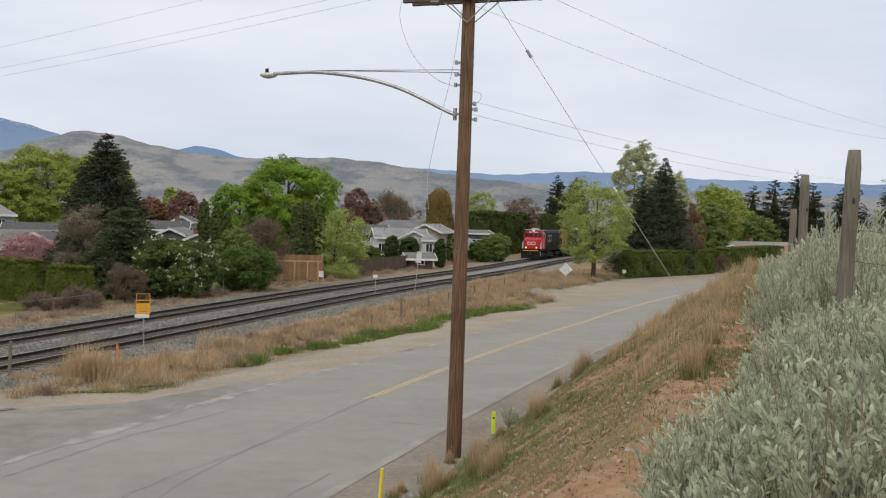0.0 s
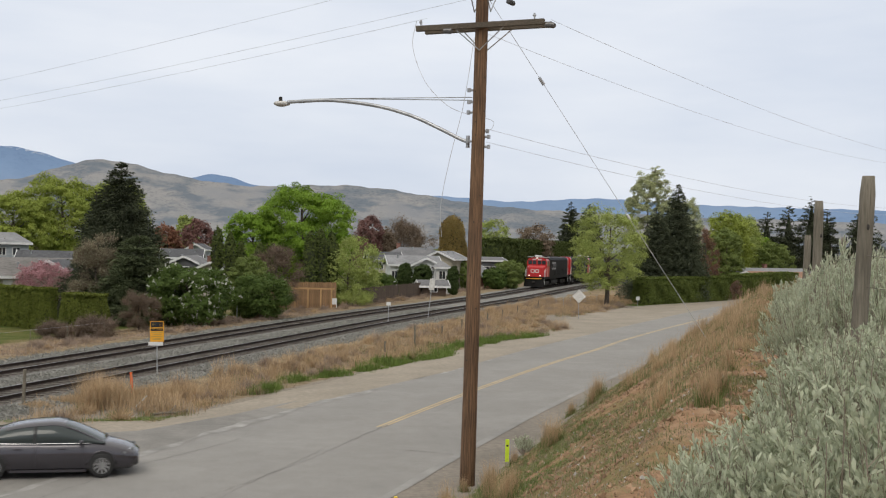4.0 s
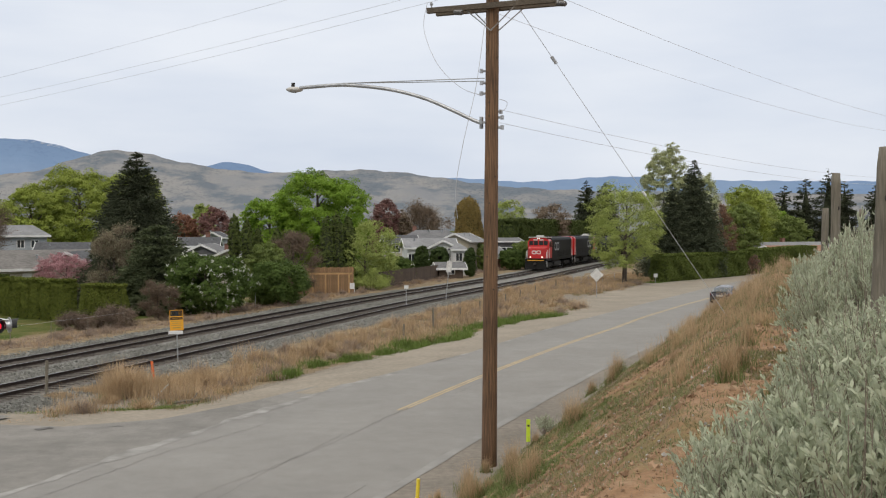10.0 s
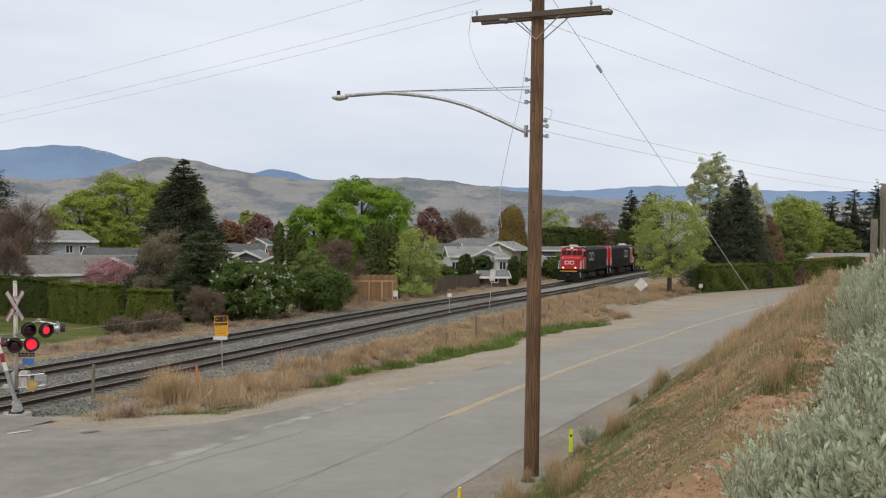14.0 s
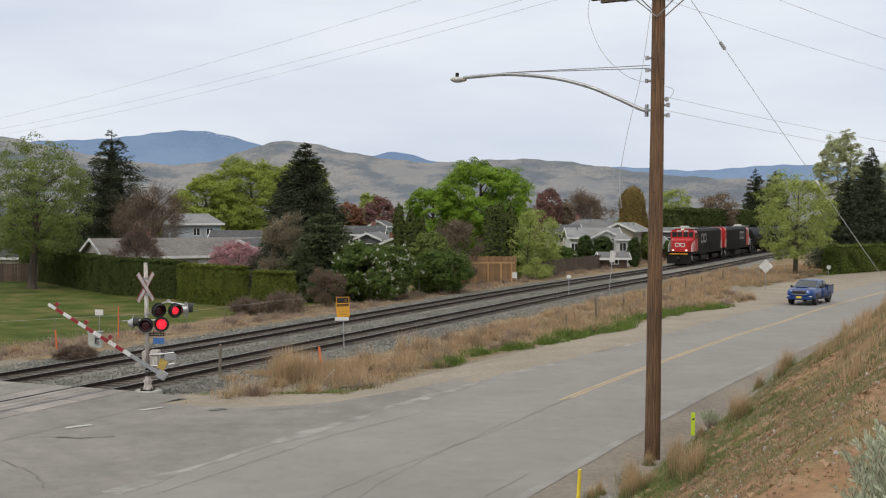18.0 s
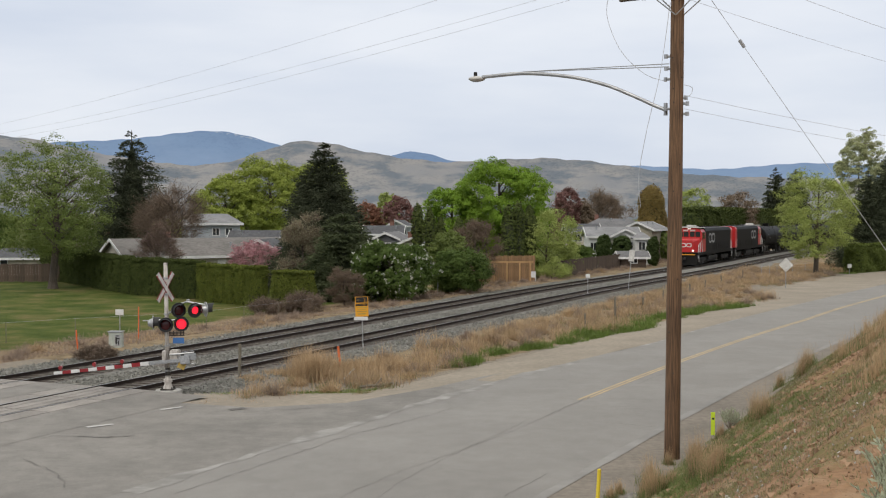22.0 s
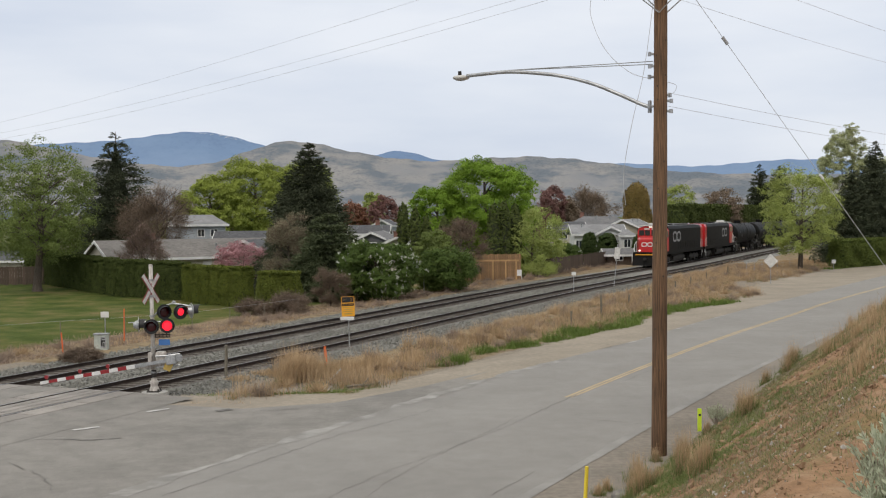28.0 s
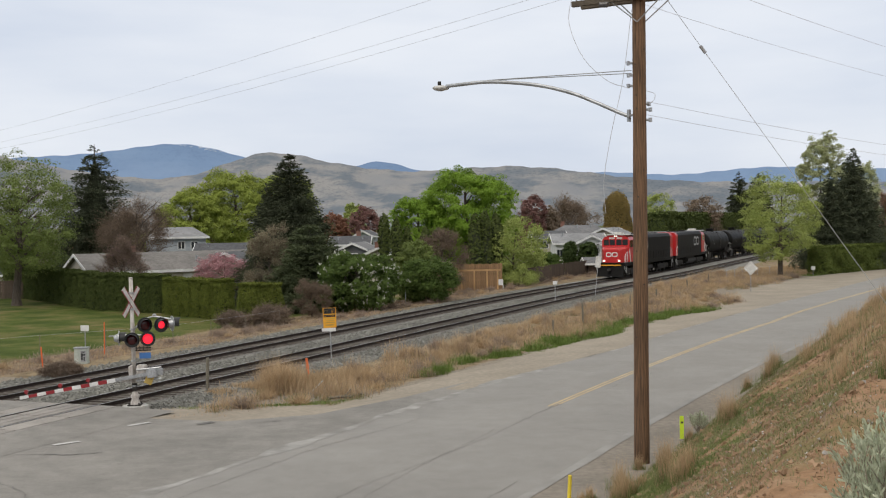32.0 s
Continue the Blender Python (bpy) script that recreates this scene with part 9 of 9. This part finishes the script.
    grass("bank_grass", "fresh green grass below the pole", on_ground(X, Y), rng.uniform(0.04, 0.13, len(X)), np.full(len(X), 0.010), 1.2, L_FOOTGREEN, rng)
    x, y, big = x0, y0, big0
    X, Y, i = clumped(rng, 0, 200, x, y, 0.03 + 0.11 * big)
    grass("green_tuft", "green feet of the bunch grass on the bank", on_ground(X, Y), big[i] * 0.62 * rng.uniform(0.5, 1.0, len(X)), np.full(len(X), 0.008), 0.5, L_FOOTGREEN, rng)
    # Golden tall grass with green feet, dense along the far half of the bank.
    pieces = [spots(190, -1, 18, 7.5, 11.6), spots(90, -19, -1, 10.4, 12.6), spots(130, 18, 64, 6.4, 12.4)]
    x, y, a, d = (np.concatenate(q) for q in zip(*pieces))
    keep = patches(x, y, 1.2, 11) + 0.9 * rng.random(len(x)) > -0.05
    x, y, a = x[keep], y[keep], a[keep]
    big = (0.20 + 0.72 * rng.random(len(x)) ** 1.3) * (0.62 + 0.38 * smooth(-16, 2, a))
    X, Y, i = clumped(rng, 0, 60, x, y, 0.035 + 0.10 * big)
    grass("bunch_grass", "tall golden grass along the top of the bank", on_ground(X, Y), big[i] * rng.uniform(0.5, 1.1, len(X)), np.full(len(X), 0.0085), 0.32, L_DRY, rng)
    X, Y, i = clumped(rng, 0, 130, x, y, 0.16 + 0.30 * big)
    grass("green_tuft", "green weeds between the golden grass on the bank", on_ground(X, Y), big[i] * rng.uniform(0.12, 0.50, len(X)), np.full(len(X), 0.012), 0.8, L_BANKGREEN, rng)


build_bank()


M_SAGESTEM = surface("sage_stem", (0.20, 0.165, 0.125), (0.38, 0.32, 0.25), 0.9, 0, 8.0, 1.0, 0.3, 0.004)


def sage_meshes(seed, h, r, stems, leaves, big=1.0):
    """Crooked stems and tufts of wedge-shaped grey-green leaves of one sagebrush, rounded as a whole."""
    rng = np.random.default_rng(seed)
    bm = bmesh.new()
    C, A = [], []
    for i in range(stems):
        a = rng.random() * 2 * math.pi
        q = math.sqrt(rng.random())
        out = np.array([math.cos(a), math.sin(a), 0])
        base = out * r * 0.16 * q + np.array([0, 0, -0.03])
        lift = math.sqrt(max(0.0, 1 - 0.72 * q * q)) * rng.uniform(0.52, 1.10)
        tip = out * r * q * rng.uniform(0.8, 1.08) + np.array([0, 0, h * lift])
        mid = base * 0.55 + tip * 0.45 + out * r * 0.22 * q + rng.normal(size=3) * 0.045
        rod(bm, base, mid, 0.008, 0.005, 5, False)
        rod(bm, mid, tip, 0.0045, 0.002, 4, False)
        per = max(6, leaves // 7)
        axis = (tip - mid) / np.linalg.norm(tip - mid)
        # One full tuft at the tip, and side shoots with tufts of their own.
        shoots = [(tip, axis)]
        for _ in range(6):
            g = rng.uniform(0.15, 0.95)
            sd = axis * 0.7 + rng.normal(size=3) * 0.45 + np.array([0, 0, 0.55])
            sd /= np.linalg.norm(sd)
            p = mid + (tip - mid) * g
            e = p + sd * rng.uniform(0.07, 0.20)
            rod(bm, p, e, 0.0025, 0.0015, 3, False)
            shoots.append((e, sd))
        for p, ax in shoots:
            d = unit(rng.normal(size=(per, 3)) * 0.40 + ax + np.array([0, 0, 0.30]))
            C.append(p - ax * rng.uniform(-0.005, 0.11, (per, 1)) + d * 0.014)
            A.append(d)
    # Dry flower stalks of last year.
    for i in range(stems // 6):
        a, q = rng.random() * 2 * math.pi, rng.random()
        foot = Vector((math.cos(a) * r * 0.5 * q, math.sin(a) * r * 0.5 * q, h * 0.5))
        rod(bm, foot, foot + Vector((rng.normal() * 0.12, rng.normal() * 0.12, h * rng.uniform(0.4, 0.6))), 0.003, 0.0015, 4, False)
    C, A = np.concatenate(C), np.concatenate(A)
    n = len(C)
    L = big * rng.uniform(0.013, 0.034, n)[:, None]
    V = unit(np.cross(A, rng.normal(size=(n, 3)))) * L * 0.20
    U = A * L
    quads = np.stack([C - U, C + 0.6 * U - V, C + U, C + 0.6 * U + V], 1)
    me = bpy.data.meshes.new("stem_growth")
    bm.to_mesh(me)
    bm.free()
    me.materials.append(M_SAGESTEM)
    return me, raw_mesh("foliage", quads, 4, L_SAGE)


def build_sage():
    forms = [sage_meshes(200 + i, h, r, st, int(lv * 1.15), 1.35 if h > 1 else 1.1) for i, (h, r, st, lv) in enumerate(((1.15, 0.80, 100, 85), (1.05, 0.75, 95, 85), (0.72, 0.5, 70, 75), (1.2, 0.9, 100, 75), (0.5, 0.35, 45, 70)))]
    forms.append(sage_meshes(220, 1.3, 0.66, 100, 120, 1.4))
    forms.append(sage_meshes(221, 1.05, 0.58, 90, 120, 1.4))
    places = ((2.35, 3.95, 5), (2.95, 4.3, 5), (2.25, 4.55, 6), (2.75, 3.7, 6), (3.3, 4.6, 5), (2.6, 5.0, 6), (2.75, 5.35, 0), (3.35, 5.9, 3), (3.0, 6.6, 1), (3.8, 6.9, 0), (4.4, 7.7, 3), (3.6, 8.0, 1), (3.0, 7.6, 2), (5.0, 8.6, 0), (4.3, 9.2, 3), (3.9, 10.1, 2), (5.3, 10.4, 1), (5.0, 11.6, 0), (6.2, 11.4, 3),
              (6.1, 12.9, 1), (5.6, 13.6, 2), (7.0, 13.6, 0), (7.0, 15.3, 3), (8.3, 15.0, 0), (7.9, 16.9, 1), (9.1, 17.4, 3), (8.9, 19.2, 0), (10.2, 19.6, 1), (10.3, 21.6, 3), (11.6, 22.4, 0), (12.2, 24.6, 1), (13.4, 26.0, 3), (3.9, 5.5, 0), (4.6, 6.2, 3), (5.3, 7.3, 1), (6.1, 8.8, 0),
              (6.9, 10.0, 3), (2.55, 4.75, 2), (3.4, 4.9, 1), (7.6, 12.0, 0), (9.0, 13.9, 3), (7.6, 31.9, 4), (1.95, 4.5, 4), (2.3, 5.05, 2), (2.55, 5.6, 2), (2.0, 4.4, 4), (2.15, 5.0, 4), (2.3, 5.25, 4), (2.1, 4.75, 4), (2.15, 4.7, 4), (1.75, 3.7, 4), (2.1, 4.0, 4), (2.35, 4.25, 2), (3.2, 5.15, 2), (3.9, 4.7, 3), (4.4, 5.2, 1), (5.0, 6.6, 3), (5.8, 7.6, 0), (4.6, 8.4, 1), (5.5, 9.3, 2), (6.0, 10.3, 0), (6.6, 11.9, 1), (7.7, 13.1, 2), (8.0, 14.2, 1), (9.6, 16.2, 0), (10.4, 17.8, 3), (11.3, 19.4, 0), (12.4, 21.4, 1), (8.1, 15.0, 0), (8.8, 15.7, 3), (7.3, 12.5, 3), (7.9, 12.9, 0), (9.7, 17.8, 3), (10.6, 20.4, 0), (11.5, 21.3, 3), (9.2, 16.6, 1), (7.0, 11.7, 0), (6.6, 10.9, 1), (12.6, 23.2, 0), (11.9, 24.0, 1), (10.1, 18.9, 1), (8.4, 14.0, 3))
    radius = (0.75, 0.7, 0.5, 0.85, 0.35, 0.62, 0.55)
    for i, (x, y, f) in enumerate(places):
        if (x - 0.9 * radius[f]) / y < 0.40 + 0.008 * min(y - 4, 7) and y < 24 and (f not in (2, 4) or y > 5.7):
            continue
        stems, leaves = forms[f]
        t = thing("sagebrush", Matrix.Translation((x, y, float(ground_z(x, y)))) @ pose(0, 0, 0, 0, 0, i * 77) @ Matrix.Diagonal((1, 1, 1.0 if f in (2, 4) else (0.80 if x / y < 0.62 else 1.02 if x / y < 0.7 else 1.14) if y < 10.8 else (0.96 if x / y < 0.535 else 1.3), 1)), "grey-green sagebrush with pale tips on the bank" if f not in (2, 4) else "small grey-green sagebrush on the bank", "sagebrush", "sagebrush on the bank")
        tagged(shared("stem_growth", stems, t), kind="stuff")
        shared("foliage", leaves, t)


build_sage()


M_ROCK = surface("lichen_rock", (0.16, 0.15, 0.135), (0.30, 0.28, 0.25), 0.9, 0, 9.0, 2.0, 0.6, 0.02)


def fallen_wood():
    """A dead branch and a bleached stick among the weeds, and a pale rock at the foot of the bank."""
    t = thing("fallen_branch", Matrix.Translation((-3.4, 41.6, float(ground_z(-3.4, 41.6)))), "weathered grey branch lying before the dry weeds", "branch")
    bm = bmesh.new()
    tube(bm, [(0, 0, 0.06), (0.45, 0.12, 0.10), (0.85, 0.22, 0.08), (1.2, 0.5, 0.14)], 0.045, 7)
    part("limb", bm, M_POST, t)
    bm = bmesh.new()
    tube(bm, [(0.6, 0.16, 0.10), (0.75, 0.45, 0.22), (0.8, 0.6, 0.30)], 0.022, 6)
    part("side_shoot", bm, M_POST, t)
    t = thing("bleached_stick", Matrix.Translation((-4.15, 43.6, float(ground_z(-4.15, 43.6)))), "pale bleached stick leaning in the bunch grass", "stick")
    bm = bmesh.new()
    rod(bm, (0, 0, 0.02), (0.42, 0.3, 0.42), 0.03, 0.024, 7)
    part("shaft", bm, M_OLDWHITE, t)
    bm = bmesh.new()
    bmesh.ops.create_icosphere(bm, subdivisions=3, radius=0.2)
    rng = random.Random(4)
    for v in bm.verts:
        v.co *= 1 + 0.10 * math.sin(v.co.x * 9 + 1) + 0.08 * math.cos(v.co.y * 11) + rng.uniform(-0.02, 0.02)
        v.co.z *= 0.6
    ob = part("rock", bm, M_ROCK)
    ob.matrix_world = Matrix.Translation((3.72, 24.0, float(ground_z(3.72, 24.0)) + 0.04))
    tagged(ob, "rounded pale grey rock at the foot of the bank", "rock")


fallen_wood()


# ---- what moves ----
def train_s(t):
    """How far along the railway the lead locomotive's nose stands."""
    return float(np.interp(t, [0, 4, 8, 13, 16, 19, 22, 25, 28, 32], [179.0, 170.9, 163.0, 153.5, 147.9, 143.0, 137.8, 132.7, 127.0, 120.8]))


def car_rows():
    """Grey car: over the crossing, left turn into the road, away round the bend."""
    keys = [(0.0, -27.0, 62.0, 150), (1.0, -21.4, 50.5, 152), (2.0, -16.0, 40.0, 150), (3.0, -10.4, 32.4, 124), (3.4, -8.5, 31.25, 108), (3.8, -6.15, 30.75, 92), (4.0, -4.95, 30.75, 86), (4.5, -2.75, 31.55, 75), (5.0, 0.6, 33.3, 57), (5.6, 4.2, 36.4, 40), (6.5, 8.35, 41.9, 34), (7.0, 11.0, 46.75, 33), (7.5, 14.0, 52.2, 32)]
    rows = [(t, pose(x, y, 0.004, 0, 0, -a)) for t, x, y, a in keys]
    s = 0.0
    for t, s in ((8.0, 23.6), (9.0, 41.0), (9.5, 50.2), (10.5, 69.0), (12.0, 97.0), (16.0, 172.0), (32.0, 330.0)):
        p, h = road_at(s, 1.7 - 0.85 * float(smooth(26, 50, s)), 0.004)
        rows.append((t, pose(p.x, p.y, p.z, 0, 0, -math.degrees(h))))
    return rows


def truck_rows():
    """Blue pickup: round the bend towards the camera, past the pole and out."""
    rows = []
    for t, s in ((0.0, 300.0), (8.0, 205.0), (14.0, 132.0), (16.0, 90.0), (17.0, 67.7), (18.0, 47.7), (18.5, 37.4), (19.0, 27.8), (19.5, 18.0), (20.0, 9.0), (20.5, 0.2), (21.0, -9.1), (21.5, -17.6), (22.0, -25.5), (23.0, -42.0), (32.0, -56.0)):
        p, h = road_at(s, float(np.interp(s, [-60, -8, 1, 28, 47, 70, 100], [-1.25, -1.25, -1.3, -1.9, -3.0, -3.2, -3.4])), 0.004)
        rows.append((t, pose(p.x, p.y, p.z, 0, 0, -math.degrees(h) + 180)))
    return rows


def spin(parts, path, t0, t1, step):
    """Turn wheels by the way that their vehicle has gone; path gives the metres by time."""
    base = path(t0)
    for w, r in parts:
        at = w.location.copy()
        rows = []
        t = 0.0
        times = [0.0] + list(np.arange(t0, t1 + 1e-6, step)) + ([32.0] if t1 < 31.9 else [])
        for t in times:
            a = math.degrees((path(min(max(t, t0), t1)) - base) / r)
            rows.append((t, Matrix.Translation(at) @ pose(0, 0, 0, -(a % 360), 0, 0)))
        walk(w, rows)


def travelled(rows):
    ts, ds = [rows[0][0]], [0.0]
    for (t0, a), (t1, b) in zip(rows[:-1], rows[1:]):
        ts.append(t1)
        ds.append(ds[-1] + (b.translation - a.translation).length)
    return lambda t: float(np.interp(t, ts, ds))


def motions():
    times = [0, 2, 4, 6, 8, 10.5, 13, 14.5, 16, 17.5, 19, 20.5, 22, 23.5, 25, 26.5, 28, 30, 32]
    for ob, back, turned in TRAIN:
        rows = []
        for t in times:
            s = train_s(t) - 0.95 + back + (LOCO if turned else 0.0)
            x, y, z = on_track(s, FAR, RAILTOP)
            mid = s + (-LOCO / 2 if turned else LOCO / 2)
            rows.append((t, pose(x, y, z, 0, 0, HEADING - track_turn(mid) + (180 if turned else 0))))
        walk(ob, rows)
    for ax in AXLES:
        turned = ax.parent == second
        at = ax.location.copy()
        walk(ax, [(t, Matrix.Translation(at) @ pose(0, 0, 0, (math.degrees((train_s(t) - 194) / 0.5) * (-1 if turned else 1)) % 360, 0, 0)) for t in np.arange(0, 32.01, 0.25)])
    rows = car_rows()
    walk(CAR, rows)
    spin(WHEELS[CAR.name], travelled(rows), 2.5, 10.5, 1 / 30)
    rows = truck_rows()
    walk(TRUCK, rows)
    spin(WHEELS[TRUCK.name], travelled(rows), 15.4, 22.2, 1 / 30)
    angles = ((0, 84), (12.6, 84), (13.5, 78), (14.5, 69), (15.5, 59), (16, 54), (17, 43.5), (18, 32), (19, 20.5), (20, 11), (21, 2.7), (22, -6.0), (22.6, -8.6), (23.2, -9.3), (32, -9.6))
    walk(GATE, [(t, Matrix.Translation(GATE_AT) @ pose(0, 0, 0, 0, a, 0)) for t, a in angles])


motions()
